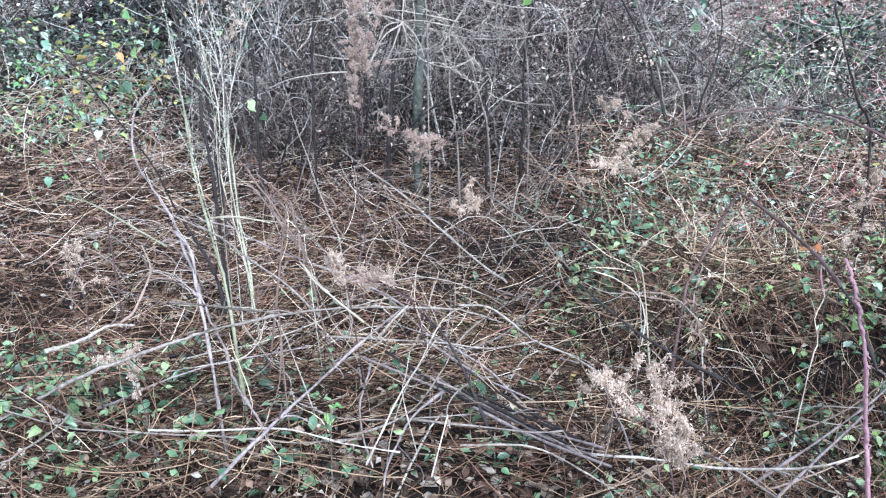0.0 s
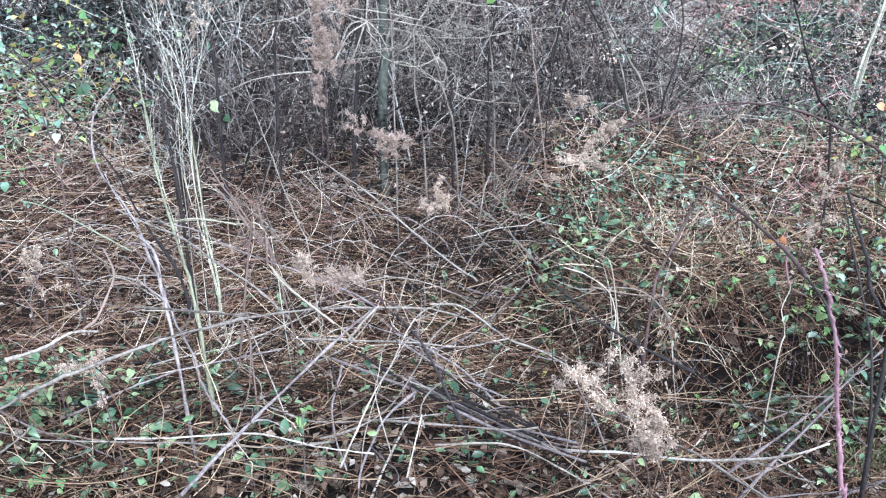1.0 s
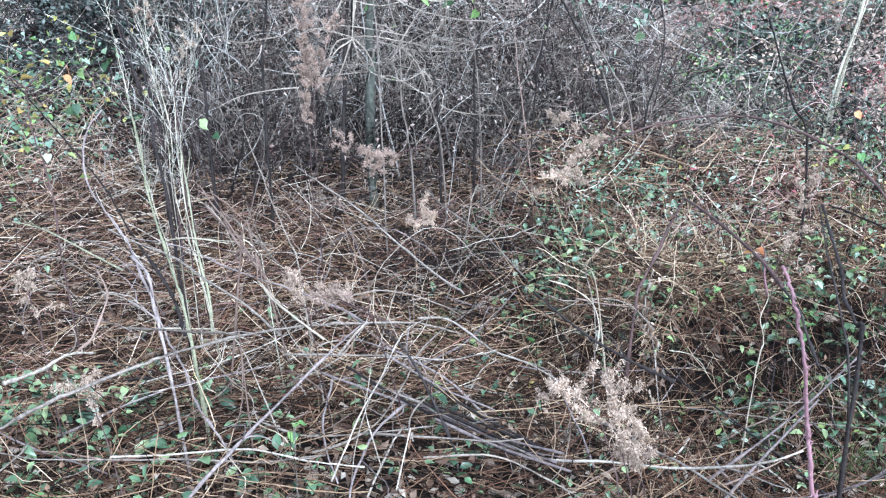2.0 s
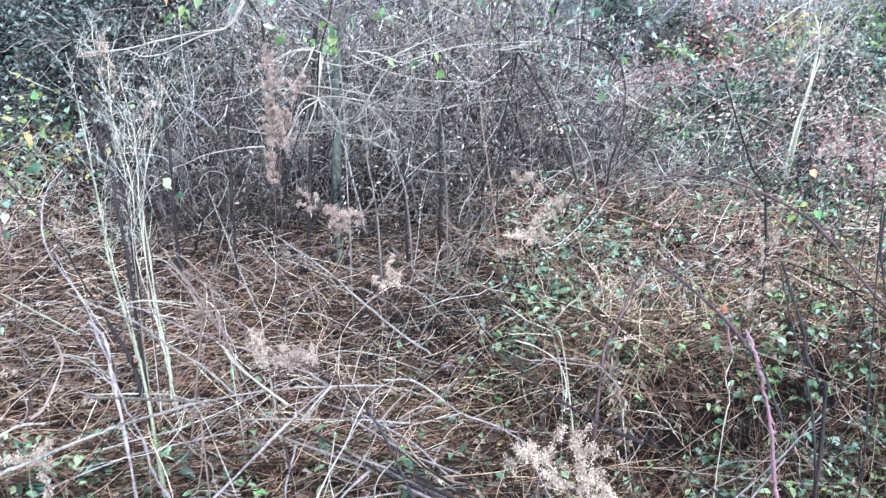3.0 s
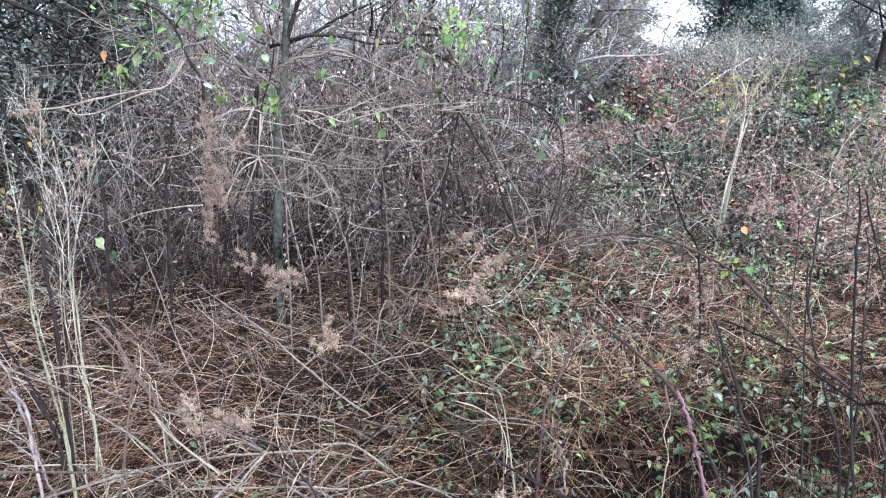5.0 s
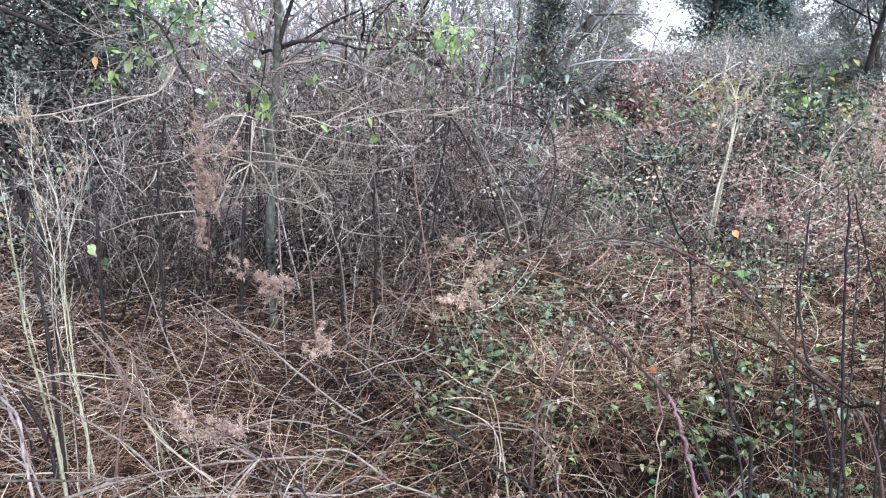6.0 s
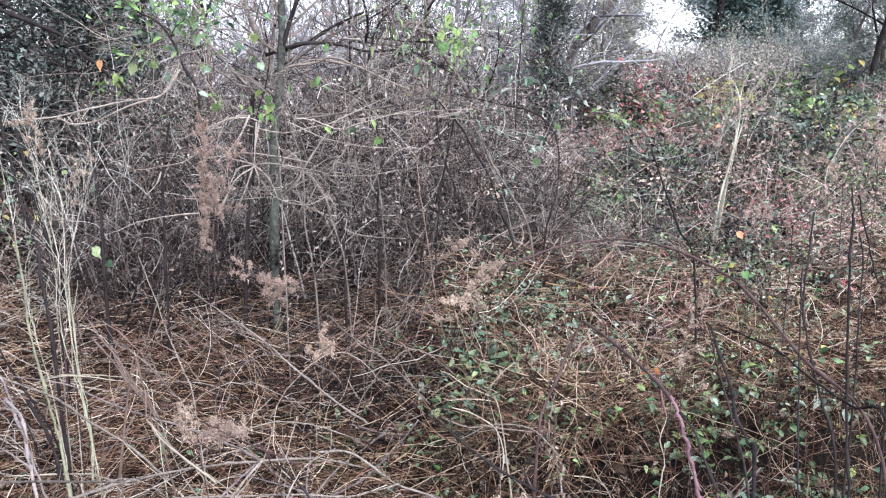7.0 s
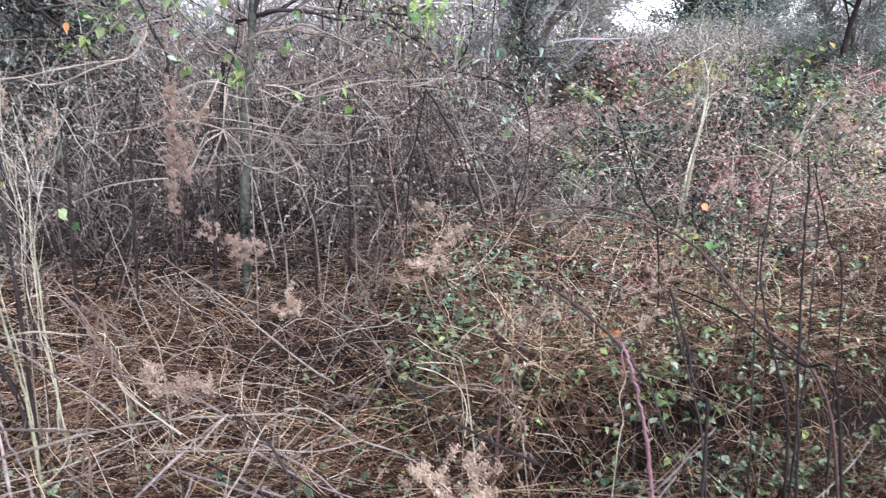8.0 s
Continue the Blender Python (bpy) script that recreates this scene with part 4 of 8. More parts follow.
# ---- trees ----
def tree(label, at, height, r, limbs, lean=0.1, twig_mat="haze_twig", bark="bark_grey", leafy=0, leaf_mat="leaf_far", leaf_size=0.1, low=0.25, name="bare_tree", fine=5):
    x, y = at
    root = thing(name, label, "tree", (x, y, float(ground_z(x, y))))
    up = np.array([[rg.normal(0, lean), rg.normal(0, lean), 1.0]])
    trunk = grow(np.zeros((1, 3)), up, height, 10, 0.06, -0.02, 0.7, None)
    g = Geo()
    tubes(g, trunk, taper(1, 10, r, r * 0.2), 8)
    part("trunk", g, bark, root)
    g = Geo()
    a = lines(g, trunk, limbs, 0.25 * height, 0.5 * height, r * 0.3, 7, 1.1, 0.12, low)
    b = lines(g, a, 5, 0.1 * height, 0.26 * height, r * 0.11, 6, 0.9, 0.16, 0.15)
    c = lines(g, b, fine, 0.05 * height, 0.14 * height, max(0.0035, 0.00036 * math.hypot(x, y)), 3, 0.9, 0.2, 0.1)
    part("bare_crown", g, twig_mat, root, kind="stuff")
    if leafy:
        g = Geo()
        ends = c.reshape(-1, 3)
        pos = ends[rg.integers(0, len(ends), leafy)] + rg.normal(0, 0.05 * height / 3, (leafy, 3))
        small_leaves(g, pos, flat(leafy, 0.5), rg.uniform(0.6, 1.3, leafy) * leaf_size, 0.6)
        part("leaf_crown", g, leaf_mat, root, kind="stuff")
    return root


def lines(g, p, per, short, long, r, k, lean, curl, start):
    n, m, _ = p.shape
    who = np.repeat(np.arange(n), per)
    f = rg.uniform(start, 1, len(who)) * (m - 1.001)
    i = f.astype(int)
    u = (f - i)[:, None]
    base = p[who, i] * (1 - u) + p[who, i + 1] * u
    head = unit(p[who, i + 1] - p[who, i]) + lean * unit(rg.normal(size=(len(who), 3)))
    q = grow(base, head, rg.uniform(short, long, len(who)), k, curl * 0.7, -0.015, 1.7, None)
    tubes(g, q, taper(len(who), k, r, r * 0.4), 4 if r > 0.01 else 3)
    return q


def evergreen(label, at, height, spread, n=5000, size=0.12, material="leaf_evergreen", low=0.1, name="evergreen_tree"):
    x, y = at
    root = thing(name, label, "tree", (x, y, float(ground_z(x, y))))
    trunk = grow(np.zeros((1, 3)), [[0.02, 0.02, 1]], height, 8, 0.03, -0.02, 0.5, None)
    g = Geo()
    tubes(g, trunk, taper(1, 8, 0.03 * height, 0.006), 8)
    part("trunk", g, "bark_dark", root)
    g = Geo()
    m = 46
    h = rg.uniform(low, 0.98, m)
    a = rg.uniform(0, 2 * np.pi, m)
    head = np.stack([np.cos(a), np.sin(a), rg.uniform(-0.1, 0.6, m)], 1)
    limb = grow(np.stack([0 * h, 0 * h, h * height], 1), head, spread * (1.15 - h) * rg.uniform(0.6, 1.25, m), 6, 0.1, 0.0, 0.6, None)
    tubes(g, limb, taper(m, 6, 0.008 * height, 0.003), 4)
    part("limb_work", g, "bark_dark", root, kind="stuff")
    g = Geo()
    who = rg.integers(0, m, n)
    f = rg.uniform(0.15, 1, n) * 4.99
    i = f.astype(int)
    pos = limb[who, i] + (limb[who, i + 1] - limb[who, i]) * (f - i)[:, None] + rg.normal(0, 0.05 * spread + 0.06, (n, 3))
    small_leaves(g, pos, flat(n, 0.6), rg.uniform(0.6, 1.4, n) * size, 0.45)
    part("crown", g, material, root, kind="stuff")
    return root


def thicket_tree():
    """The lichened young tree standing in the hollow."""
    at = (-0.16, 5.1, float(ground_z(-0.16, 5.1)))
    root = thing("young_tree", "young lichen-grey tree standing in a tangled thicket", "tree", at)
    p = spline([(-0.00, -0.13, -0.05), (-0.00, -0.13, 0.26), (0.00, -0.07, 0.55), (0.01, -0.05, 0.76), (0.03, -0.03, 0.92), (0.02, 0.00, 1.15), (0.07, 0.03, 1.50), (0.10, 0.08, 1.83), (0.11, 0.12, 2.09), (0.11, 0.23, 2.50)], 5)[None]
    k = p.shape[1]
    g = Geo()
    r = np.linspace(0.031, 0.021, k) * (1 + 0.09 * np.sin(np.arange(k) * 1.7) + 0.05 * rg.normal(size=k))
    tubes(g, p, r[None], 12)
    part("trunk", g, "bark_lichen", root)
    g = Geo()
    fork = spline([p[0, -12], p[0, -9] + [0.06, -0.02, 0.05], p[0, -6] + [0.16, -0.03, 0.12], p[0, -1] + [0.42, 0.0, 0.1]], 6)[None]
    tubes(g, fork, taper(1, fork.shape[1], 0.016, 0.009), 8)
    part("fork", g, "bark_dark", root)
    a = lines(Geo(), p, 16, 0.7, 1.7, 0.013, 8, 1.2, 0.12, 0.35)
    for i in range(len(a)):
        g = Geo()
        tubes(g, a[i:i + 1], taper(1, 8, rg.uniform(0.006, 0.011), 0.003), 6)
        part("limb", g, "bark_grey", root)
    # dead lower limbs, arching out towards the open side
    n = 13
    ang = rg.uniform(np.pi * 1.02, np.pi * 1.98, n)
    h = rg.uniform(1.0, 2.1, n)
    low = grow(np.stack([0 * h - 0.05, 0 * h, h], 1), np.stack([np.cos(ang), np.sin(ang), rg.uniform(-0.1, 0.45, n)], 1), rg.uniform(0.7, 1.7, n), 9, 0.15, 0.05, 1.0, None)
    for i in range(n):
        g = Geo()
        tubes(g, low[i:i + 1], taper(1, 9, rg.uniform(0.003, 0.0056), 0.0016), 6)
        part("dead_limb", g, "bark_pale" if i % 2 else "bark_grey", root)
    g = Geo()
    q = lines(g, low, 8, 0.2, 0.6, 0.0027, 7, 0.8, 0.14, 0.2)
    lines(g, q, 3, 0.08, 0.3, 0.0018, 5, 0.8, 0.2, 0.2)
    part("dead_twig_work", g, "bark_pale", root, kind="stuff")
    g = Geo()
    b = lines(g, a, 6, 0.25, 0.8, 0.0031, 9, 0.9, 0.14, 0.1)
    lines(g, b, 4, 0.1, 0.4, 0.0022, 5, 0.9, 0.25, 0.05)
    part("twig_work", g, "bark_grey", root, kind="stuff")


def whip_shrub():
    """Long whippy stems arching over a dark, twiggy heart."""
    at = (6.3, 14.6, float(ground_z(6.3, 14.6)))
    root = thing("whip_shrub", "dark twiggy shrub with long pale arching stems", "shrub", at)
    n = 64
    a = rg.normal(np.pi, 0.5, n) + np.pi * (rg.uniform(0, 1, n) < 0.2)
    base = rg.normal(0, 1, (n, 3)) * [0.5, 0.25, 0]
    p = grow(base, np.stack([np.cos(a), np.sin(a), rg.uniform(0.35, 1.3, n)], 1), rg.uniform(1.3, 2.6, n), 12, 0.05, 0.06, 1.2, None)
    for i in range(n):
        g = Geo()
        tubes(g, p[i:i + 1], taper(1, 12, rg.uniform(0.008, 0.011), 0.005), 4)
        part("stem", g, ("pale_top", "bark_pale", "bark_purple")[i % 3], root)
    g = Geo()
    q = lines(g, p, 14, 0.2, 0.6, 0.0045, 5, 0.9, 0.2, 0.05)
    lines(g, q, 3, 0.1, 0.3, 0.0028, 4, 0.9, 0.2, 0.1)
    part("twig_heart", g, "bark_dark", root, "dark purplish twigs", "stuff")


thicket_tree()
whip_shrub()
# shrubs packed behind the thicket
SHRUBS = [(-1.9, 7.9), (-2.7, 9.4), (-0.9, 8.6), (0.3, 8.2), (1.3, 8.9), (2.2, 8.3), (-0.2, 10.2), (1.0, 10.8), (-1.7, 11.2), (-4.2, 10.6), (0.9, 7.6), (2.0, 11.8)]
for x, y in SHRUBS:
    tree("bare many-stemmed grey shrub packed into the thicket", (x, y), rg.uniform(2.0, 2.8) * (0.9 if x > 2.4 else 1.0), 0.045, 17, 0.2, "brush", leafy=60 if x < 1 else 160, leaf_mat="leaf_field", leaf_size=0.07, low=0.03, name="bare_shrub", fine=3)
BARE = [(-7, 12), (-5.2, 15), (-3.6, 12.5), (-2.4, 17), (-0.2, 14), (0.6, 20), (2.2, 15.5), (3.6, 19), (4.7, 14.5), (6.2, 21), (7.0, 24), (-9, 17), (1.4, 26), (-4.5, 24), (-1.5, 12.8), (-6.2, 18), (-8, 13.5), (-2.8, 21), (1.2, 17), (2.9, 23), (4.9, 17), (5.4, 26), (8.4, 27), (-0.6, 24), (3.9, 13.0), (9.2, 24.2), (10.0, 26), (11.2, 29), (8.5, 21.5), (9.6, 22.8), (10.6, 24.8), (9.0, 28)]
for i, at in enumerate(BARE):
    tree("bare tree with fine haze-grey twigs on the rise", at, rg.uniform(4.5, 7.5) * (0.55 if at[0] > 9 else 1.0), rg.uniform(0.06, 0.1), 14, leafy=2600 if at[0] > 7.5 else 700 if i % 3 == 0 else 0, low=0.08, fine=4 if at[0] > 7.5 else 3)
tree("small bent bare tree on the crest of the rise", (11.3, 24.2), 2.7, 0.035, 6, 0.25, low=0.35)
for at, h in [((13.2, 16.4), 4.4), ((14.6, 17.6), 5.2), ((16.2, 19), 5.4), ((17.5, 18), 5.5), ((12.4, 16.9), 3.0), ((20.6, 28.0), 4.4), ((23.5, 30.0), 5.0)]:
    tree("dense thicket tree in haze-paled grey-green at the field edge", at, h, 0.07, 24, leafy=9000, leaf_mat="leaf_haze_edge", leaf_size=0.06, low=0.03, name="edge_tree", fine=6)
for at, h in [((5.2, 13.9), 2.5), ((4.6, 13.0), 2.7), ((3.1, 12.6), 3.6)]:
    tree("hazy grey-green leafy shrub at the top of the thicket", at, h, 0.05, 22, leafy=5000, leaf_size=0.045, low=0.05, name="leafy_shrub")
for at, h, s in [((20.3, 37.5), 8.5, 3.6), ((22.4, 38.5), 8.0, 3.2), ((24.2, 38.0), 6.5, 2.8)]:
    evergreen("tall dark pine beyond the rise, its green tinted for haze", at, h, s, 18000, 0.2, "leaf_haze_pine", low=0.05, name="pine_tree")
for at, h, s in [((-2.35, 7.0), 3.0, 1.0), ((-1.75, 7.5), 3.1, 0.9), ((-3.2, 7.6), 3.3, 1.3), ((-2.5, 9.4), 3.6, 1.2), ((-1.9, 9.9), 3.0, 0.9), ((3.75, 11.6), 2.9, 0.6), ((12.2, 15.9), 0.9, 0.7)]:
    evergreen("dark scrubby evergreen bush behind the thicket", at, h, s, 12000, 0.05, low=0.2, name="evergreen_bush")

for at, h, s in [((11.0, 14.3), 0.6, 0.6), ((11.7, 14.9), 0.8, 0.7), ((12.5, 15.4), 0.9, 0.8), ((13.3, 15.8), 1.0, 0.9), ((12.9, 16.4), 1.1, 0.9)]:
    evergreen("dark leafy bramble bush under trees at the field edge", at, h, s, 5000, 0.05, "leaf_bramble", low=0.05, name="bramble_bush")
tree("dark-trunked leafy tree at the field edge", (12.0, 15.3), 5.0, 0.085, 14, 0.03, "bark_dark", "bark_dark", 3500, "leaf_haze_edge", 0.05, 0.3, "edge_tree", 4)


# ---- the plants and sticks that stand out ----
def rooted(points):
    """The same line, carried down to the soil from its first point."""
    a, b = np.array(points[0]), np.array(points[1])
    gap = a[2] - float(ground_z(a[0], a[1]))
    if gap < 0.02:
        return points
    d = unit(a - b)
    slide = d[:2] * min(gap, 0.35) * 0.5
    foot = (a[0] + slide[0], a[1] + slide[1])
    return [(*foot, float(ground_z(*foot)) - 0.02), *points]


def line_thing(name, label, category, material, r0, r1, points, group, root=True):
    pts = rooted(points) if root else points
    p = spline(pts, 6)
    k = len(p)
    at = p[0].copy()
    ob = thing(name, label, category, tuple(at), group)
    p = p - at
    span = np.linalg.norm(p[-1] - p[0])
    p[1:-1] += rg.normal(0, 0.0009 * min(1.5, span), (k - 2, 3))
    r = np.linspace(r0, r1, k) * np.clip(1 + (0.06 if "pink" in material else 0.16) * rg.normal(size=k), 0.65, 1.4)
    r[3::7] *= 1.2 if "pink" in material else 1.35
    g = Geo()
    tubes(g, p[None], r[None], 7)
    part("stem", g, material, ob)
    return ob, p, r


def stick(name, label, category, material, r0, r1, points):
    run = np.array(points[1]) - np.array(points[0])
    ob, p, r = line_thing(name, label, category, material, r0, r1, points, "dead sticks in the tangle", abs(run[2]) > 0.6 * np.hypot(run[0], run[1]) and points[0][2] < 0.75)
    if len(points) > 3 and r0 < 0.008:
        for i in rg.integers(len(p) // 3, len(p) - 2, 3):
            g = Geo()
            q = grow(p[i:i + 1], unit(p[i + 1] - p[i]) + 0.8 * unit(rg.normal(size=(1, 3))), rg.uniform(0.04, 0.18, 1), 6, 0.25, 0, 0.6, None)
            tubes(g, q, taper(1, 6, r1 * 0.7, r1 * 0.3), 5)
            part("twig", g, material, ob)
    return ob


def cane(name, label, category, material, r0, r1, points, root=True):
    ob, p, r = line_thing(name, label, category, material, r0, r1, points, "canes and dark stems", root)
    n = int(len(p) * 1.2)
    i = rg.integers(1, len(p) - 2, n)
    side = unit(rg.normal(size=(n, 3)))
    g = Geo()
    q = np.stack([p[i], p[i] + side * (r[i, None] * 1.6 + 0.002), p[i] + side * (r[i, None] + 0.006)], 1)
    tubes(g, q, taper(n, 3, r0 * 0.5, 0.0003))
    part("thorn_cover", g, material, ob, kind="stuff")
    if name == "withered_vine":
        n = 130
        i = rg.integers(len(p) // 4, len(p) - 1, n)
        g = Geo()
        leaves(g, p[i] + rg.normal(0, 0.018, (n, 3)), rg.normal(0, 0.5, (n, 3)) + [0, 0, -0.9], rg.uniform(0.015, 0.034, n), 0.4, 0.7, 1.0)
        part("withered_foliage", g, "leaf_dead", ob, "curled withered tan leaves", "stuff")
    return ob


def stalk(name, label, category, material, r0, r1, points):
    ob, p, r = line_thing(name, label, category, material, r0, r1, points, "bleached weed stalks")
    size = 1.0 if r0 < 0.004 else 1.4
    top = p[None, int(len(p) * 0.45):]
    g = Geo()
    q = lines(g, top, 16, 0.10 * size, 0.32 * size, r1 * 0.62, 8, 0.42, 0.1, 0.0)
    lines(g, q, 4, 0.03 * size, 0.11 * size, r1 * 0.38, 5, 0.6, 0.15, 0.3)
    part("stem_spray", g, "pale_top" if r0 < 0.003 else "pale", ob, "bleached feathery side stems", "stuff")
    return ob


def plume(name, label, category, material, r0, r1, points):
    """A dead flower plume: a thin stem whose upper part carries arching, feathery arms set with seed fluff."""
    run = np.array(points[1]) - np.array(points[0])
    ob, p, r = line_thing(name, label, category, "bark_red", 0.0017, 0.0011, points, "dry seed plumes", run[2] > 0.6 * np.hypot(run[0], run[1]))
    top = p[None, int(len(p) * 0.45):]
    g = Geo()
    fan = lines(g, top, 10 if r1 < 900 else 20 if r1 < 3000 else 60, r0 * 0.7, r0 * 2.3, 0.0013, 9, 0.5 if r1 < 3000 else 0.7, 0.2, 0.0)
    side = lines(g, fan, 4, r0 * 0.1, r0 * 0.4, 0.0007, 5, 0.7, 0.2, 0.3)
    spray = part("spray", g, material, ob, kind="stuff")
    ends = np.concatenate([fan[:, 2:].reshape(-1, 3), side[:, 1:].reshape(-1, 3)])
    n = int(r1 * 3.6)
    at = ends[rg.integers(0, len(ends), n)] + rg.normal(0, 0.004, (n, 3))
    g = Geo()
    small_leaves(g, at, rg.normal(size=(n, 3)) + [0, 0, -0.2], rg.uniform(0.0035, 0.0105, n), 0.36)
    part("seed_head", g, material, spray, "dry fluffy seed head", "stuff")
    return ob


LEAF_MESH = {}


def broad_leaf(material):
    """A heart-shaped leaf of unit length along x, creased and wavy at the edge."""
    if material in LEAF_MESH:
        return LEAF_MESH[material]
    u = np.array([0.0, 0.08, 0.22, 0.42, 0.64, 0.84, 1.0])
    half = np.array([0.10, 0.30, 0.41, 0.40, 0.28, 0.13, 0.005])
    w = np.linspace(-1, 1, 7)
    gu, gw = np.meshgrid(u, w, indexing="ij")
    gx = gu - 0.10 * np.abs(gw) * (gu < 0.1)
    gy = gw * half[:, None]
    gz = 0.16 * np.abs(gy) - 0.32 * gu ** 2 + 0.03 * np.sin(9 * gu + 5 * gw) * np.abs(gw) + 0.05 * gy
    idx = np.arange(gu.size).reshape(gu.shape)
    quads = np.stack([idx[:-1, :-1], idx[1:, :-1], idx[1:, 1:], idx[:-1, 1:]], -1)
    LEAF_MESH[material] = Geo().add(np.stack([gx, gy, gz], -1), quads).mesh("leaf", material)
    return LEAF_MESH[material]


def hang_leaf(parent, at, size, material, tilt):
    lf = new("leaf", broad_leaf(material))
    lf.parent = parent
    lf.matrix_basis = Matrix.Translation(at) @ Euler(tilt).to_matrix().to_4x4() @ Matrix.Scale(size, 4)
    return lf


def joined_cane(*values):
    """A cane that springs from another one, not from the soil."""
    return cane(*values, root=False)


def leafy_vine(name, label, material_stem, points, leaf_list):
    """A thin vine with single leaves: (x, y, z, length, material)."""
    ob, p, r = line_thing(name, label, "vine", material_stem, 0.004, 0.002, points, "leafy vines", len(points) > 3)
    for x, y, z, size, material in leaf_list:
        tip = np.array((x, y, z)) - np.array(ob.location)
        near = p[np.argmin(np.linalg.norm(p - tip, axis=1))]
        mid = (near + tip) / 2 + rg.normal(0, 0.1 * np.linalg.norm(tip - near), 3)
        g = Geo()
        tubes(g, spline([near, mid, tip], 4)[None], taper(1, 9, 0.002, 0.001), 4)
        stalk_part = part("leaf_stalk", g, material_stem, ob)
        hang_leaf(stalk_part, Vector(tip), size * 0.72, material, (rg.uniform(-1.1, 1.1), rg.uniform(0.1, 1.3), rg.uniform(0, 6.28)))


def sprig(label, material, count, size):
    """A low honeysuckle sprig: a curved shoot with pairs of leaves."""
    ob = thing("honeysuckle_sprig", label, "plant", (0, 0, -5), "honeysuckle sprigs")
    p = grow(np.zeros((1, 3)), [[rg.normal(0, 0.6), rg.normal(0, 0.6), 1.0]], rg.uniform(0.09, 0.17), 9, 0.14, 0.03, 0.6, None)
    g = Geo()
    tubes(g, p, taper(1, 9, 0.0018, 0.0009), 5)
    part("shoot", g, "red_vine", ob)
    for i in range(count):
        at = p[0, 8 - (i // 2) * 2 if i < 8 else 1]
        a = rg.uniform(0, 0.6) + 3.14 * (i % 2) + 1.2 * (i // 2)
        hang_leaf(ob, Vector(at), size * rg.uniform(0.7, 1.15), material, (rg.uniform(-0.3, 0.3), rg.uniform(-0.5, 0.5), a))
    return ob


def plant_sprigs():
    kinds = [sprig("small sprig of green honeysuckle in dead vines", "leaf_green", 6, 0.031),
             sprig("small sprig of green honeysuckle in dead vines", "leaf_green", 8, 0.027),
             sprig("small sprig of pale green honeysuckle in dead vines", "leaf_pale", 6, 0.033),
             sprig("small sprig of yellow-green honeysuckle in dead vines", "leaf_lime", 5, 0.033)]
    spots = [(1.7, 0.6, 2.85, 0.2, 48), (1.2, 0.3, 4.1, 0.4, 26), (-1.0, 0.35, 2.1, 0.25, 26), (0.0, 0.5, 1.9, 0.25, 20), (2.5, 0.5, 3.5, 0.5, 22), (0.3, 0.5, 3.4, 0.4, 10)]
    first = set()
    for cx, sx, cy, sy, n in spots:
        for _ in range(n):
            k = int(rg.choice(4, p=[0.42, 0.3, 0.16, 0.12]))
            x, y = rg.normal(cx, sx), max(1.45, rg.normal(cy, sy))
            z = float(ground_z(x, y) + mat_height(x, y) * rg.uniform(0.3, 0.9))
            m = pose(x, y, z, rg.uniform(-25, 25), rg.uniform(-25, 25), rg.uniform(0, 360))
            if k in first:
                copy_thing(kinds[k], m)
            else:
                kinds[k].matrix_basis = m
                first.add(k)


def hanging_foliage():
    """Loose leaves in the tops of the briars."""
    for material, label, groups in (
            ("leaf_green", "green briar leaves in the thicket top", ((-0.57, 4.33, 1.9, 0.13, 150), (-0.35, 4.1, 1.78, 0.3, 30), (1.35, 5.1, 1.6, 0.32, 50), (0.6, 4.8, 1.85, 0.25, 40))),
            ("leaf_lime", "yellow-green briar leaves in the thicket top", ((-0.57, 4.33, 1.86, 0.15, 100), (-0.8, 4.33, 1.65, 0.05, 12), (-0.91, 4.32, 1.54, 0.05, 12), (-0.42, 4.5, 1.4, 0.04, 9), (-0.15, 4.46, 1.38, 0.06, 14), (0.95, 4.56, 1.78, 0.11, 60), (0.93, 4.66, 1.68, 0.09, 26), (1.39, 5.03, 1.92, 0.07, 14), (-0.2, 4.0, 1.7, 0.4, 16), (1.25, 5.0, 1.75, 0.3, 34), (0.75, 4.7, 1.7, 0.35, 22))),
            ("leaf_pale", "pale green briar leaves in the thicket top", ((1.12, 4.65, 1.28, 0.07, 16), (1.47, 4.72, 1.14, 0.05, 12), (1.28, 4.75, 0.9, 0.05, 9), (1.5, 4.83, 1.55, 0.07, 12), (1.5, 5.1, 1.4, 0.3, 40), (-0.6, 4.0, 1.6, 0.35, 20)))):
        g = Geo()
        for x, y, z, s, n in groups:
            pos = np.array((x, y, z)) + rg.normal(0, 1, (n, 3)) * np.array((s, 0.2, s * 0.75))
            leaves(g, pos, flat(n, 0.6) - np.array((0, 0, 0.4)), rg.uniform(0.022, 0.054, n), 0.6, 0.5, 0.6)
        stuff("briar_foliage", g, material, label, "leaves")


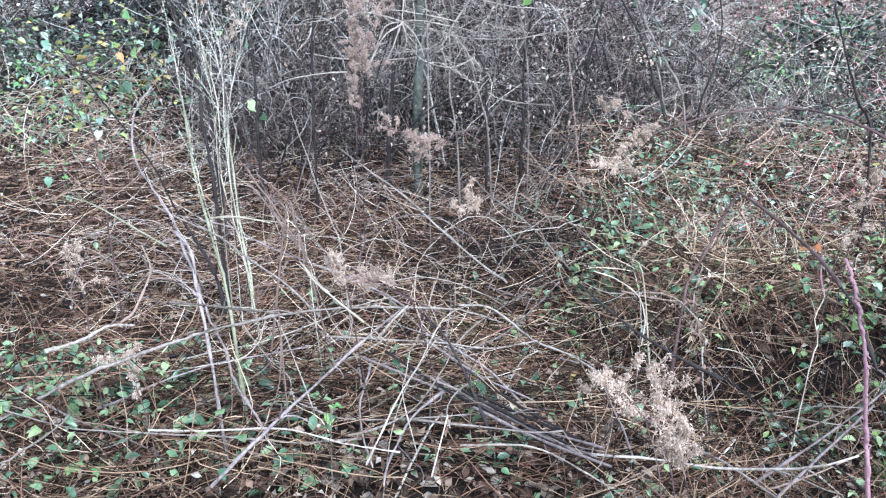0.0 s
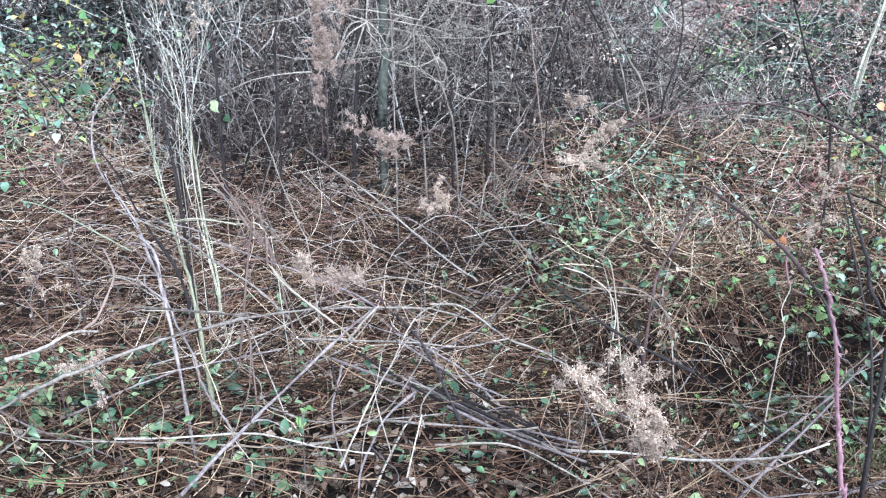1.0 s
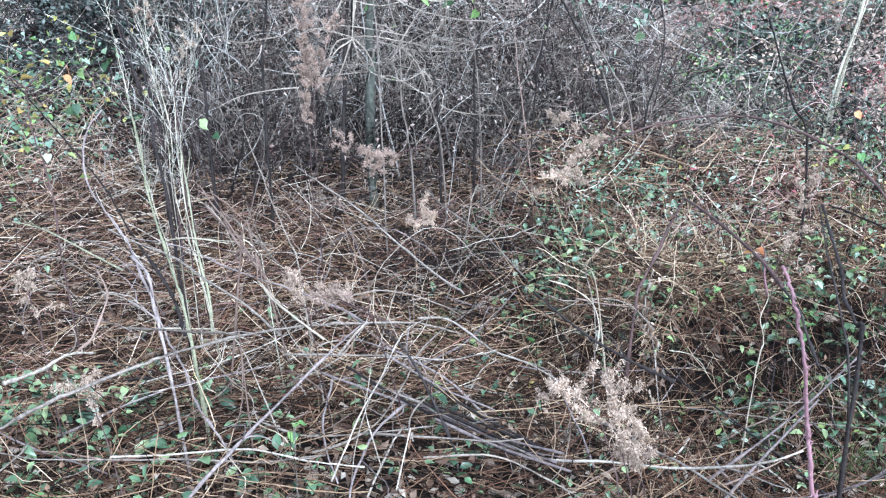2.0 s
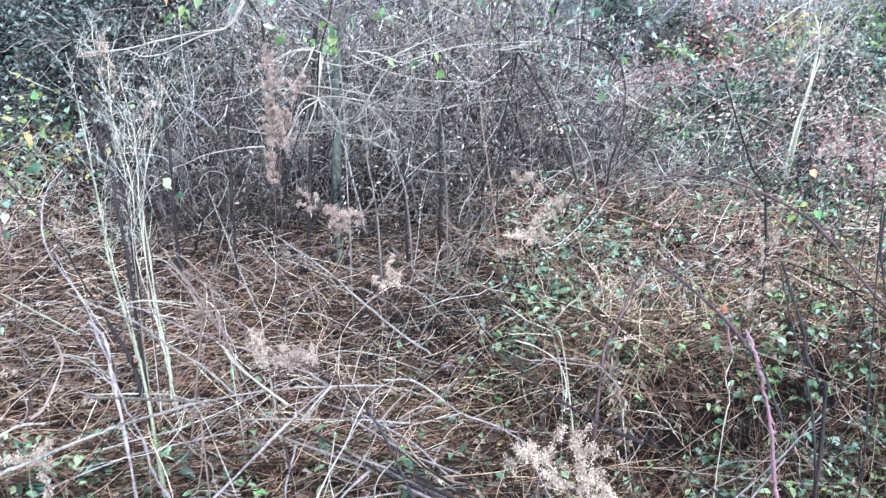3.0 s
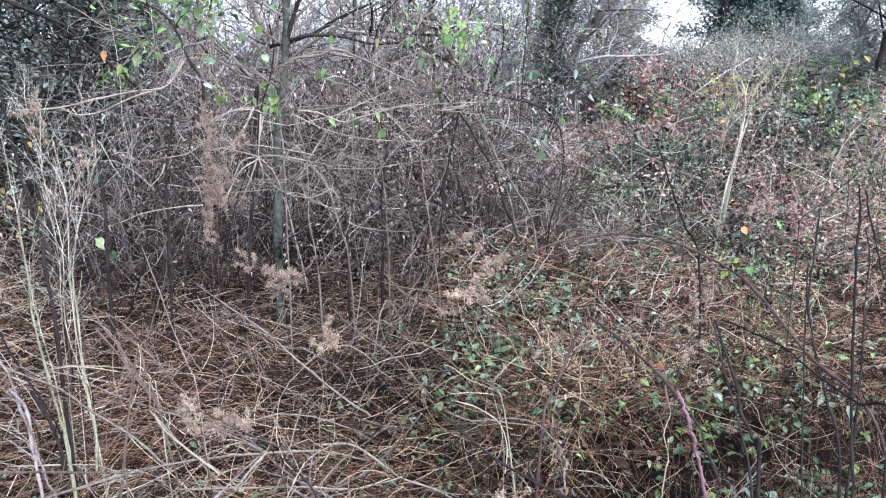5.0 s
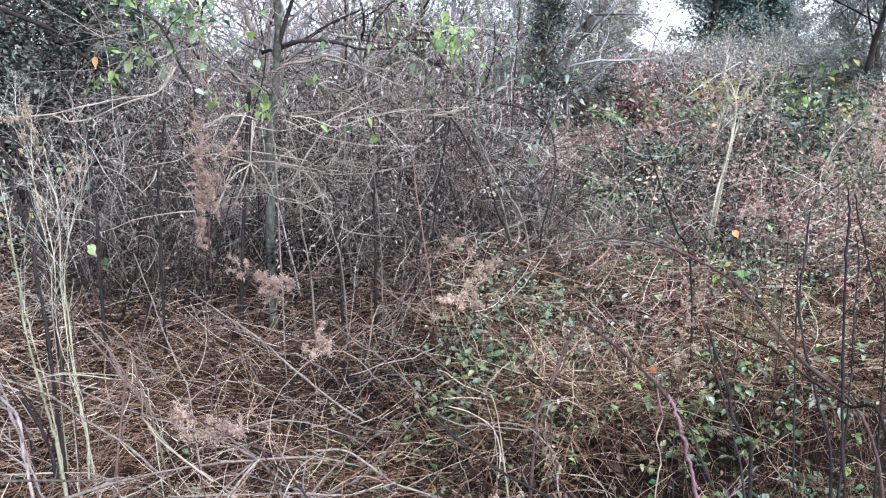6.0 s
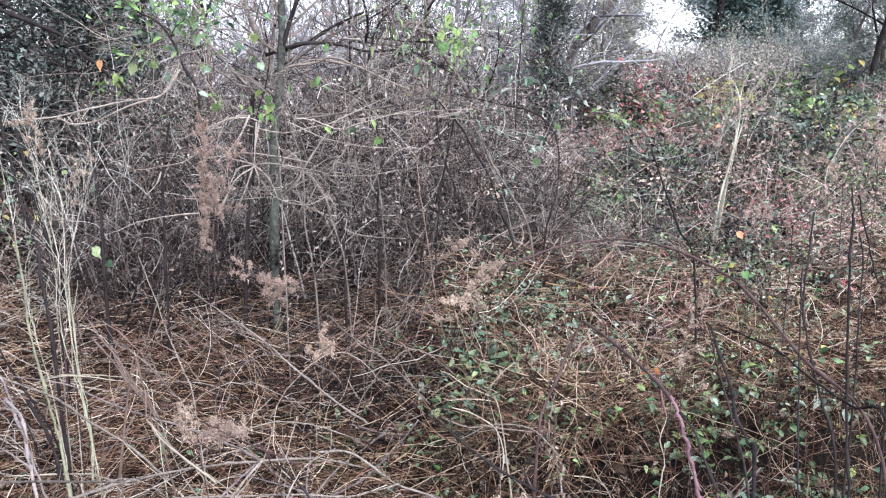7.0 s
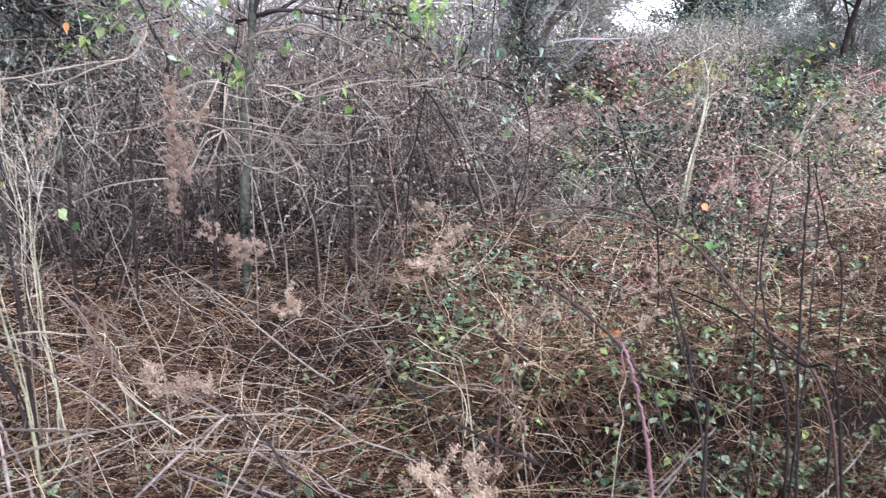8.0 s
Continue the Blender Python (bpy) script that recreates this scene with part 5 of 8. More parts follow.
def front_saplings():
    """The single stems along the front of the thicket."""
    for x in np.arange(-1.25, 1.9, 0.085):
        x = float(x + rg.normal(0, 0.05))
        y = float(4.5 + 0.25 * abs(x) + rg.uniform(-0.15, 0.7))
        if math.hypot((x - 0.1) / 0.8, (y - 5.0) / 0.6) < 0.8:
            continue
        dark = rg.uniform() < 0.6
        tone = "bark_dark" if dark else ("bark_grey" if rg.uniform() < 0.6 else "bark_red")
        word = "dark" if dark else "grey-brown"
        ob = thing("thicket_sapling", f"slender {word} bare sapling in the thicket edge", "sapling", (x, y, float(ground_z(x, y)) - 0.02), "thicket saplings")
        p = grow(np.zeros((1, 3)), upright(1, 0.34), rg.uniform(0.8, 1.6), 14, 0.06, 0.018, 1.4, None)
        g = Geo()
        tubes(g, p, taper(1, 14, rg.uniform(0.004, 0.009), 0.0018), 6)
        part("stem", g, tone, ob)
        g = Geo()
        q = lines(g, p, 9, 0.15, 0.6, 0.0022, 7, 0.7, 0.15, 0.25)
        lines(g, q, 2, 0.06, 0.25, 0.0015, 5, 0.8, 0.2, 0.2)
        part("twig_work", g, tone, ob, kind="stuff")


def thicket_stems():
    """The brush behind them, stem by stem, each with its twigs."""
    looks = [("bark_dark", "dark"), ("bark_grey", "grey-brown"), ("bark_pale", "pale grey"), ("bark_purple", "purplish grey"), ("bark_red", "dark reddish")]
    for i in range(230):
        x = float(rg.normal(1.15, 0.6) if i % 2 else rg.uniform(-1.7, 2.1))
        y = float(rg.uniform(4.75, 5.9) + 0.15 * abs(x))
        if math.hypot((x - 0.1) / 0.9, (y - 5.1) / 0.8) < 1 or x > 0.36 * y:
            continue
        k = int(rg.choice(5, p=(0.27, 0.33, 0.1, 0.14, 0.16)))
        ob = thing("brush_stem", f"thin {looks[k][1]} bare stem with fine twigs in the thicket", "stem", (x, y, float(ground_z(x, y)) - 0.02), "stems of the thicket")
        p = grow(np.zeros((1, 3)), upright(1, 0.42), rg.uniform(0.5, 1.5), 13, 0.06, 0.025, 1.6, None)
        g = Geo()
        tubes(g, p, taper(1, 13, rg.uniform(0.003, 0.007), 0.0016), 5)
        part("stem", g, looks[k][0], ob)
        g = Geo()
        q = lines(g, p, 9, 0.12, 0.55, 0.0022, 8, 1.2, 0.2, 0.15)
        lines(g, q, 2, 0.08, 0.35, 0.0017, 5, 0.9, 0.25, 0.2)
        part("twig_work", g, looks[k][0], ob, kind="stuff")


def scattered_sticks():
    """Fallen sticks lying on the near thatch."""
    looks = [("bark_pale", "pale brown"), ("bark_purple", "purplish"), ("bark_grey", "grey-brown"), ("red_vine", "reddish-brown"), ("bark_dark", "dark wet")]
    for x0, x1, y0, y1, count, tones in ((-1.3, 0.7, 1.65, 2.7, 44, (0.34, 0.2, 0.2, 0.16, 0.1)), (0.5, 2.0, 1.75, 2.5, 30, (0.16, 0.3, 0.16, 0.13, 0.25)), (-1.2, 0.9, 2.7, 4.0, 26, (0.3, 0.15, 0.25, 0.15, 0.15))):
        for _ in range(count):
            k = int(rg.choice(5, p=tones))
            x, y = rg.uniform(x0, x1), rg.uniform(y0, y1)
            at = np.array((x, y, float(ground_z(x, y) + mat_height(x, y) * rg.uniform(0.9, 1.5) + 0.01)))
            ob = thing("fallen_stick", f"thin {looks[k][1]} stick lying on dead grass", "stick", tuple(at), "fallen sticks on the thatch")
            a = rg.uniform(0, 6.28)
            p = grow(np.zeros((1, 3)), [[math.cos(a), math.sin(a), rg.normal(0.06, 0.14)]], rg.uniform(0.3, 0.95), 12, 0.05, 0.004, 1.6, None)
            p[0, :, 2] = np.maximum(p[0, :, 2], ground_z(p[0, :, 0] + x, p[0, :, 1] + y) + 0.03 - at[2])
            r = rg.uniform(0.0024, 0.0046)
            g = Geo()
            tubes(g, p, taper(1, 12, r, r * 0.5) * np.clip(1 + 0.15 * rg.normal(size=(1, 12)), 0.7, 1.4), 6)
            part("stem", g, looks[k][0], ob)
            if rg.uniform() < 0.5:
                g = Geo()
                i = int(rg.integers(4, 10))
                tubes(g, grow(p[0, i:i + 1], unit(p[0, i + 1:i + 2] - p[0, i:i + 1]) + 0.8 * unit(rg.normal(size=(1, 3))), rg.uniform(0.08, 0.25), 6, 0.1, 0, 1.2, None), taper(1, 6, r * 0.55, r * 0.25), 5)
                part("twig", g, looks[k][0], ob)


def arching_canes():
    """Dead canes bent over in bows between the thicket and the near grass."""
    looks = [("bark_pale", "pale brown"), ("bark_grey", "grey-brown"), ("red_vine", "reddish-brown"), ("bark_dark", "dark"), ("bark_purple", "purplish grey")]
    for i in range(56):
        x, y = rg.uniform(-1.5, 1.3), rg.uniform(2.7, 4.7)
        if y < 3.2 and i % 2:
            y += 0.8
        k = int(rg.choice(5, p=(0.3, 0.22, 0.22, 0.14, 0.12)))
        a = rg.normal(0, 0.5) + (np.pi if rg.uniform() < 0.5 else 0)
        reach, rise = rg.uniform(0.4, 1.1), rg.uniform(0.12, 0.5)
        step = np.array((math.cos(a), 0.6 * math.sin(a), 0.0)) * reach
        foot = np.array((x, y, float(ground_z(x, y)) - 0.01))
        tip = foot + step
        tip[2] = float(ground_z(tip[0], tip[1])) + rg.uniform(0.02, 0.3)
        mid = (foot + tip) / 2 + np.array((0, rg.normal(0, 0.06), rise))
        early = foot + step * 0.18 + np.array((0, rg.normal(0, 0.03), rise * 0.75))
        late = tip - step * 0.2 + np.array((0, rg.normal(0, 0.03), rise * 0.45))
        p = spline([foot, early, mid, late, tip], 5) - foot
        p[1:] += rg.normal(0, 0.004, (len(p) - 1, 3))
        m = len(p)
        ob = thing("arched_cane", f"thin {looks[k][1]} dead cane bent over in a bow", "cane", tuple(foot), "bowed dead canes")
        r0 = rg.uniform(0.002, 0.0042)
        g = Geo()
        tubes(g, p[None], (np.linspace(r0, r0 * 0.4, m) * np.clip(1 + 0.12 * rg.normal(size=m), 0.7, 1.3))[None], 6)
        part("stem", g, looks[k][0], ob)
        for j in rg.integers(5, m - 3, 3):
            g = Geo()
            q = grow(p[j:j + 1], unit(p[j + 1:j + 2] - p[j:j + 1]) + 0.8 * unit(rg.normal(size=(1, 3))), rg.uniform(0.08, 0.35), 7, 0.12, 0.03, 1.2, None)
            tubes(g, q, taper(1, 7, r0 * 0.5, r0 * 0.2), 4)
            part("twig", g, looks[k][0], ob)


def pale_sapling():
    """A bleached bare sapling whose stems part into a fan of fine twigs."""
    stems = (((2.63, 4.66, 0.33), (2.74, 4.74, 0.68), (2.83, 4.79, 0.98), (2.90, 4.84, 1.25), (2.91, 4.90, 1.43), (2.88, 4.98, 1.55), (2.91, 5.02, 1.66)),
             ((2.64, 4.65, 0.34), (2.80, 4.79, 0.83), (2.88, 4.84, 1.12), (2.92, 4.89, 1.38), (3.00, 4.97, 1.52), (3.09, 4.97, 1.65)),
             ((2.64, 4.65, 0.34), (2.82, 4.79, 0.90), (2.93, 4.87, 1.17), (3.04, 4.88, 1.34), (3.18, 4.91, 1.49), (3.26, 4.92, 1.69)),
             ((2.64, 4.65, 0.34), (2.82, 4.78, 0.86), (2.94, 4.87, 1.23), (3.00, 4.91, 1.41), (3.10, 4.91, 1.58), (3.13, 4.95, 1.78)))
    root = thing("bare_sapling", "bleached bare sapling fanning into fine grey twigs", "sapling", tuple(stems[0][0][:2]) + (float(ground_z(*stems[0][0][:2])),))
    at = np.array(root.location)
    tops = []
    for i, points in enumerate(stems):
        p = spline([at - (0, 0, 0.02)] + [np.array(q) for q in points[1:]], 6)[None] - at
        g = Geo()
        tubes(g, p, taper(1, p.shape[1], 0.0075 if i == 0 else 0.0045, 0.0020), 6)
        part("stem", g, "pale", root)
        tops.append(p[:, -17:])
    g = Geo()
    q = lines(g, np.concatenate(tops), 9, 0.12, 0.45, 0.0016, 8, 0.5, 0.12, 0.0)
    lines(g, q, 3, 0.06, 0.2, 0.0012, 5, 0.5, 0.15, 0.2)
    part("twig_fan", g, "pale", root, "fine pale grey twigs", "stuff")


def slope_weeds():
    """Single dead weeds and briars that stand out on the open slope."""
    for _ in range(70):
        y = rg.uniform(4.6, 10.5)
        x = y * rg.uniform(0.36, 0.82)
        k = int(rg.choice(4, p=(0.3, 0.3, 0.2, 0.2)))
        tone, word = (("bark_dark", "dark"), ("bark_pale", "pale tan"), ("red_vine", "reddish"), ("bark_grey", "grey-brown"))[k]
        ob = thing("slope_weed", f"{word} dead branching weed standing on the slope", "weed", (x, y, float(ground_z(x, y)) - 0.02), "dead weeds on the slope")
        p = grow(np.zeros((1, 3)), upright(1, 0.35), rg.uniform(0.35, 0.95), 10, 0.07, 0.02, 1.4, None)
        g = Geo()
        tubes(g, p, taper(1, 10, 0.0011 * y, 0.0004 * y), 5)
        part("stem", g, tone, ob)
        g = Geo()
        q = lines(g, p, 8, 0.12, 0.4, 0.0005 * y, 6, 0.7, 0.15, 0.2)
        lines(g, q, 2, 0.05, 0.18, 0.0004 * y, 4, 0.8, 0.2, 0.2)
        part("twig_work", g, tone, ob, kind="stuff")


CLUMP_KINDS = {
    "dry": ("fluff_brown", "bark_pale", "clump of dry tan and brown weed heads on the slope"),
    "red": ("leaf_red", "red_vine", "low clump of dull red bramble leaves on the slope"),
    "green": ("leaf_green", "bark_grey", "low clump of small green leaves on the slope"),
    "lime": ("leaf_lime", "bark_grey", "clump of yellow-green leaves on the slope"),
    # dark clumps take the place of shaded pockets between the weeds
    "dark": ("leaf_hollow_shade", "bark_dark", "low bramble clump darkened to stand in for a shaded hollow"),
    "mixed": ("leaf_bramble", "bark_grey", "clump of dark green and purplish bramble leaves on the slope"),
    "gold": ("leaf_yellow", "bark_grey", "sparse clump of yellowed leaves on the slope"),
    "brown": ("leaf_dead", "bark_red", "rust-brown withered fern clump on the slope"),
    "pale": ("slope_straw", "bark_pale", "pale tangled clump of dead weeds on the slope")}


def weed_clump(kind, x, y, grown=1.0):
    """A low domed weed: arching stems from one foot, with small leaves round its outer shell."""
    leaf, stem, label = CLUMP_KINDS[kind]
    far = math.hypot(x, y)
    wide = (0.02 * far + 0.06) * rg.uniform(0.7, 1.4) * (1.35 if kind == "dry" else 1.0) * grown
    high = wide * rg.uniform(1.2, 2.2) * (1.25 if kind == "dark" else 1.1)
    ob = thing("weed_clump", label, "weed", (x, y, float(ground_z(x, y) + 0.6 * mat_height(x, y)) - 0.05), "weed clumps on the slope")
    n = 15
    a = rg.uniform(0, 2 * np.pi, n)
    head = np.stack([np.cos(a) * wide, np.sin(a) * wide, np.full(n, high) * rg.uniform(0.5, 1.4, n)], 1)
    p = grow(rg.normal(0, 0.3 * wide, (n, 3)) * [1, 1, 0], head, rg.uniform(0.7, 1.25, n) * math.hypot(wide, high), 7, 0.12, 0.1, 1.2, None)
    p[:, :, 2] = np.maximum(p[:, :, 2], 0.01)
    g = Geo()
    tubes(g, p, taper(n, 7, 0.0006 * far, 0.00025 * far))
    q = lines(g, p, 2, 0.2 * wide, 0.8 * wide, 0.0003 * far, 4, 0.9, 0.25, 0.3)
    part("stem_work", g, stem, ob, kind="stuff")
    ends = np.concatenate([p[:, 3:].reshape(-1, 3), q.reshape(-1, 3)])
    g = Geo()
    if kind == "pale":
        m = 160
        at = ends[rg.integers(0, len(ends), m)]
        tubes(g, grow(at, flat(m, 0.7), rg.uniform(0.3, 1.0, m) * wide, 5, 0.3, 0.1, 0.9, None), taper(m, 5, 0.00035 * far, 0.0002 * far))
    else:
        m = {"dry": 480, "dark": 520, "mixed": 320, "gold": 80, "lime": 130, "red": 130}.get(kind, 230)
        at = ends[rg.integers(0, len(ends), m)] + rg.normal(0, 0.17 * wide, (m, 3))
        at[:, 2] = np.maximum(at[:, 2], 0.01)
        small_leaves(g, at, flat(m, 0.6), rg.uniform(0.003, 0.0105, m) * far * {"dry": 0.8, "gold": 1.5, "lime": 1.4}.get(kind, 1.0), 0.5)
    part("foliage", g, leaf, ob, kind="stuff")


def slope_clumps():
    spots = {
        "red": [(5.66, 13.92), (5.66, 13.25), (5.93, 13.26), (6.51, 13.81), (5.65, 12.28), (6.33, 12.87), (7.02, 16.06), (7.67, 17.11), (6.06, 15.39), (6.43, 9.96), (6.37, 9.70), (3.87, 6.54), (4.01, 6.53), (3.89, 6.15), (3.41, 8.41), (10.44, 12.88), (5.97, 11.81), (11.93, 14.94)],
        "gold": [(8.99, 16.14), (8.93, 12.24), (9.25, 12.50), (11.99, 15.65), (7.93, 9.85)],
        "lime": [(11.04, 16.29), (11.98, 17.15), (8.43, 11.63), (8.93, 11.83), (9.74, 12.71), (8.26, 11.62), (5.30, 12.04), (3.68, 8.96), (3.20, 7.79), (5.56, 8.10), (3.44, 5.78), (5.32, 6.59), (9.04, 10.96)],
        "brown": [(5.32, 8.41), (5.66, 8.79), (4.99, 8.23), (7.40, 13.91), (6.99, 8.68)],
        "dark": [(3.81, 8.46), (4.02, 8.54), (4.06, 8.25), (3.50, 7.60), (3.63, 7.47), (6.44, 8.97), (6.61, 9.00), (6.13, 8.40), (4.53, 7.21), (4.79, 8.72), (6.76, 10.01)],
        "mixed": [(3.89, 7.62), (3.95, 8.96), (7.08, 10.58), (7.06, 10.27), (7.50, 11.38), (8.00, 10.82), (8.59, 12.26), (6.70, 10.87), (7.51, 9.65), (6.02, 11.33), (5.40, 9.22), (6.15, 8.95), (4.45, 8.55)],
        "dry": [(4.64, 7.29), (4.86, 7.44), (4.92, 7.27), (4.95, 7.03), (5.12, 7.04), (5.71, 7.80), (5.41, 7.18), (6.21, 7.91), (6.05, 7.34), (7.00, 8.39), (3.35, 9.19), (5.11, 6.59), (4.57, 6.59)],
        "green": [(4.59, 8.99), (5.83, 12.02), (7.14, 10.19), (6.62, 11.21), (6.73, 11.58), (2.66, 6.77), (3.22, 6.90), (4.44, 8.40), (8.23, 10.06), (7.25, 9.65)],
        "pale": [(3.97, 10.05), (5.53, 11.28), (5.26, 10.17), (4.45, 7.81), (5.29, 7.59), (8.68, 11.21), (7.51, 9.31), (5.33, 6.33), (4.89, 6.62), (4.68, 11.01), (6.07, 10.09), (7.24, 14.65)]}
    for kind, places in spots.items():
        for x, y in places:
            weed_clump(kind, x, y, {"dark": 1.05, "green": 1.15, "mixed": 1.2, "gold": 0.8, "lime": 0.85, "red": 1.1}.get(kind, 1.0))
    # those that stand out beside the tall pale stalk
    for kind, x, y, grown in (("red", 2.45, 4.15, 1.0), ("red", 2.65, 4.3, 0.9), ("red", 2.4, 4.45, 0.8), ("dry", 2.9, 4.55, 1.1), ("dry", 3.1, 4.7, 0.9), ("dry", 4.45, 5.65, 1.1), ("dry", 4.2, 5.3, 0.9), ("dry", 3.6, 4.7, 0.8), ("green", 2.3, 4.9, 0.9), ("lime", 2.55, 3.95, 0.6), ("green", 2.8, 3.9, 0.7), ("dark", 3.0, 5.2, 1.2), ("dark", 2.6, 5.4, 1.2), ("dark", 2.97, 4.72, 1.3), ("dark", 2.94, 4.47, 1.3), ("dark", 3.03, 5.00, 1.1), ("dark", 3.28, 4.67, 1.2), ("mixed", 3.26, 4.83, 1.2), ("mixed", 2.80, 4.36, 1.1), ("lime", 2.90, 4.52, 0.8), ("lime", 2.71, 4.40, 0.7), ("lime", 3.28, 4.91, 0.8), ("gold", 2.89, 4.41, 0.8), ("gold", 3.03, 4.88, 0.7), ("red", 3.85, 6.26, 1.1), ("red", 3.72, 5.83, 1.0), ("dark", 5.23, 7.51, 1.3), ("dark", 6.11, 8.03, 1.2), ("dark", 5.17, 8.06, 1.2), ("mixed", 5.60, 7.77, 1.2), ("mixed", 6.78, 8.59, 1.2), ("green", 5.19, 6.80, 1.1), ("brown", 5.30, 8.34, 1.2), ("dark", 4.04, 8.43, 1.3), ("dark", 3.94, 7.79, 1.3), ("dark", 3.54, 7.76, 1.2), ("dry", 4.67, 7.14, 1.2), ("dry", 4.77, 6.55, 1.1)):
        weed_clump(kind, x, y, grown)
    # the same weeds between them
    for _ in range(34):
        y = float(rg.uniform(4.6, 15))
        x = y * float(rg.uniform(0.4, 0.86))
        weed_clump(str(rg.choice(("dry", "red", "green", "dark", "pale"), p=(0.2, 0.24, 0.22, 0.16, 0.18))), x, y)


def grass_tufts():
    for x, y in ((1.62, 2.0), (1.8, 2.1), (1.5, 2.15), (0.15, 3.3), (-0.35, 3.1)):
        ob = thing("grass_tuft", "small tuft of fresh green grass in dead growth", "grass", (x, y, float(ground_z(x, y))), "green grass tufts")
        g = Geo()
        n = 60
        p = grow(rg.normal(0, 0.03, (n, 3)) * [1, 1, 0], upright(n, 0.5), rg.uniform(0.07, 0.2, n), 6, 0.1, 0.12, 0.4, None)
        tubes(g, p, taper(n, 6, 0.0018, 0.0004))
        part("blade_tuft", g, "leaf_lime", ob, kind="stuff")


scattered_sticks()
arching_canes()
slope_weeds()
slope_clumps()
grass_tufts()
hanging_foliage()
front_saplings()
pale_sapling()
thicket_stems()
plant_sprigs()
stick("fallen_branch", "long grey-brown fallen branch lying across dead grass", "branch", "bark_grey", 0.0046, 0.0028,
      [(-0.93, 1.55, 0.56), (-0.83, 1.61, 0.59), (-0.69, 1.72, 0.60), (-0.61, 1.77, 0.61), (-0.43, 1.87, 0.61), (-0.27, 2.01, 0.56), (-0.12, 2.09, 0.52), (0.05, 2.17, 0.47), (0.19, 2.24, 0.39)])
stick("straight_stick", "straight purplish-grey stick leaning on a fallen branch", "stick", "bark_purple", 0.0042, 0.0030,
      [(-0.53, 1.46, 0.38), (-0.44, 1.58, 0.43), (-0.36, 1.70, 0.46), (-0.21, 1.93, 0.51), (-0.12, 2.11, 0.51)])
stick("thin_stick", "pale straw-coloured twig resting on a fallen branch", "twig", "straw", 0.0019, 0.0014,
      [(-0.86, 2.30, 0.43), (-0.62, 2.20, 0.47), (-0.55, 2.10, 0.51), (-0.43, 1.91, 0.58)])
stick("thin_stick", "bent brown twig arching over dead grass", "twig", "bark_pale", 0.0019, 0.0009,
      [(-0.61, 2.15, 0.49), (-0.59, 2.09, 0.46), (-0.51, 2.01, 0.40), (-0.44, 1.94, 0.38), (-0.43, 1.92, 0.34), (-0.41, 1.90, 0.28)])
stick("thin_stick", "thin brown twig dangling from a fallen branch", "twig", "red_vine", 0.0019, 0.0009,
      [(-0.43, 1.85, 0.61), (-0.43, 1.85, 0.56), (-0.43, 1.82, 0.49), (-0.44, 1.80, 0.42), (-0.47, 1.76, 0.34), (-0.48, 1.62, 0.24)])
stick("thin_stick", "thin curved brown twig crossing a stick", "twig", "bark_pale", 0.0014, 0.0009,
      [(-0.44, 1.87, 0.59), (-0.49, 1.84, 0.54), (-0.54, 1.83, 0.50), (-0.64, 1.83, 0.48), (-0.73, 1.78, 0.49)])
stick("hooked_stalk", "pale hooked dead stem bent over", "stem", "bark_pale", 0.0024, 0.0014,
      [(0.15, 1.90, 0.07), (0.16, 2.07, 0.10), (0.21, 2.21, 0.18), (0.26, 2.28, 0.23), (0.31, 2.29, 0.26)])
stick("dead_weed", "pale curving dead stem leaning in the thatch", "stem", "bark_pale", 0.0024, 0.0014,
      [(-0.19, 1.59, 0.34), (-0.12, 1.78, 0.41), (-0.07, 1.89, 0.44), (-0.02, 1.97, 0.51), (0.02, 2.03, 0.53), (0.10, 2.13, 0.52)])
stick("dead_weed", "pale curving dead stem leaning in the thatch", "stem", "bark_pale", 0.0019, 0.0009,
      [(-0.07, 1.68, 0.31), (-0.11, 1.82, 0.39), (-0.10, 1.84, 0.45), (-0.09, 1.87, 0.50)])
stick("dead_weed", "thin pale dead stem leaning in the thatch", "stem", "bark_pale", 0.0014, 0.0009,
      [(-0.14, 1.69, 0.33), (-0.10, 1.81, 0.42), (-0.05, 1.88, 0.48), (-0.02, 1.93, 0.50)])
stick("long_stick", "long dark stick lying diagonally over dead grass", "stick", "bark_dark", 0.0042, 0.0024,
      [(1.22, 1.78, 0.05), (1.13, 1.96, 0.09), (1.04, 2.09, 0.13), (0.89, 2.39, 0.17), (0.71, 2.80, 0.24)])
cane("briar_arch", "dark arching briar cane over low weeds", "bramble", "bark_red", 0.0064, 0.0030,
      [(1.87, 2.09, 0.42), (1.76, 2.37, 0.61), (1.71, 2.68, 0.77), (1.62, 2.87, 0.84), (1.52, 2.94, 0.88), (1.41, 3.02, 0.90), (1.25, 3.05, 0.90), (1.03, 2.98, 0.89), (0.81, 2.80, 0.88), (0.64, 2.62, 0.88)])
cane("dead_weed", "dark upright dead weed stem", "stem", "bark_dark", 0.0042, 0.0024,
      [(1.47, 2.16, 0.22), (1.46, 2.26, 0.41), (1.44, 2.35, 0.57), (1.44, 2.45, 0.71)])
cane("dead_weed", "dark leaning dead weed stem", "stem", "bark_dark", 0.0048, 0.0036,
      [(1.69, 3.04, 0.74), (1.61, 3.05, 0.93), (1.54, 3.05, 1.09), (1.46, 3.05, 1.28)])
cane("dead_weed", "tall dark upright dead weed stem", "stem", "bark_dark", 0.0054, 0.0036,
      [(1.67, 1.93, 0.26), (1.71, 2.03, 0.47), (1.76, 2.14, 0.73), (1.80, 2.23, 1.01), (1.82, 2.26, 1.12), (1.83, 2.30, 1.22)])
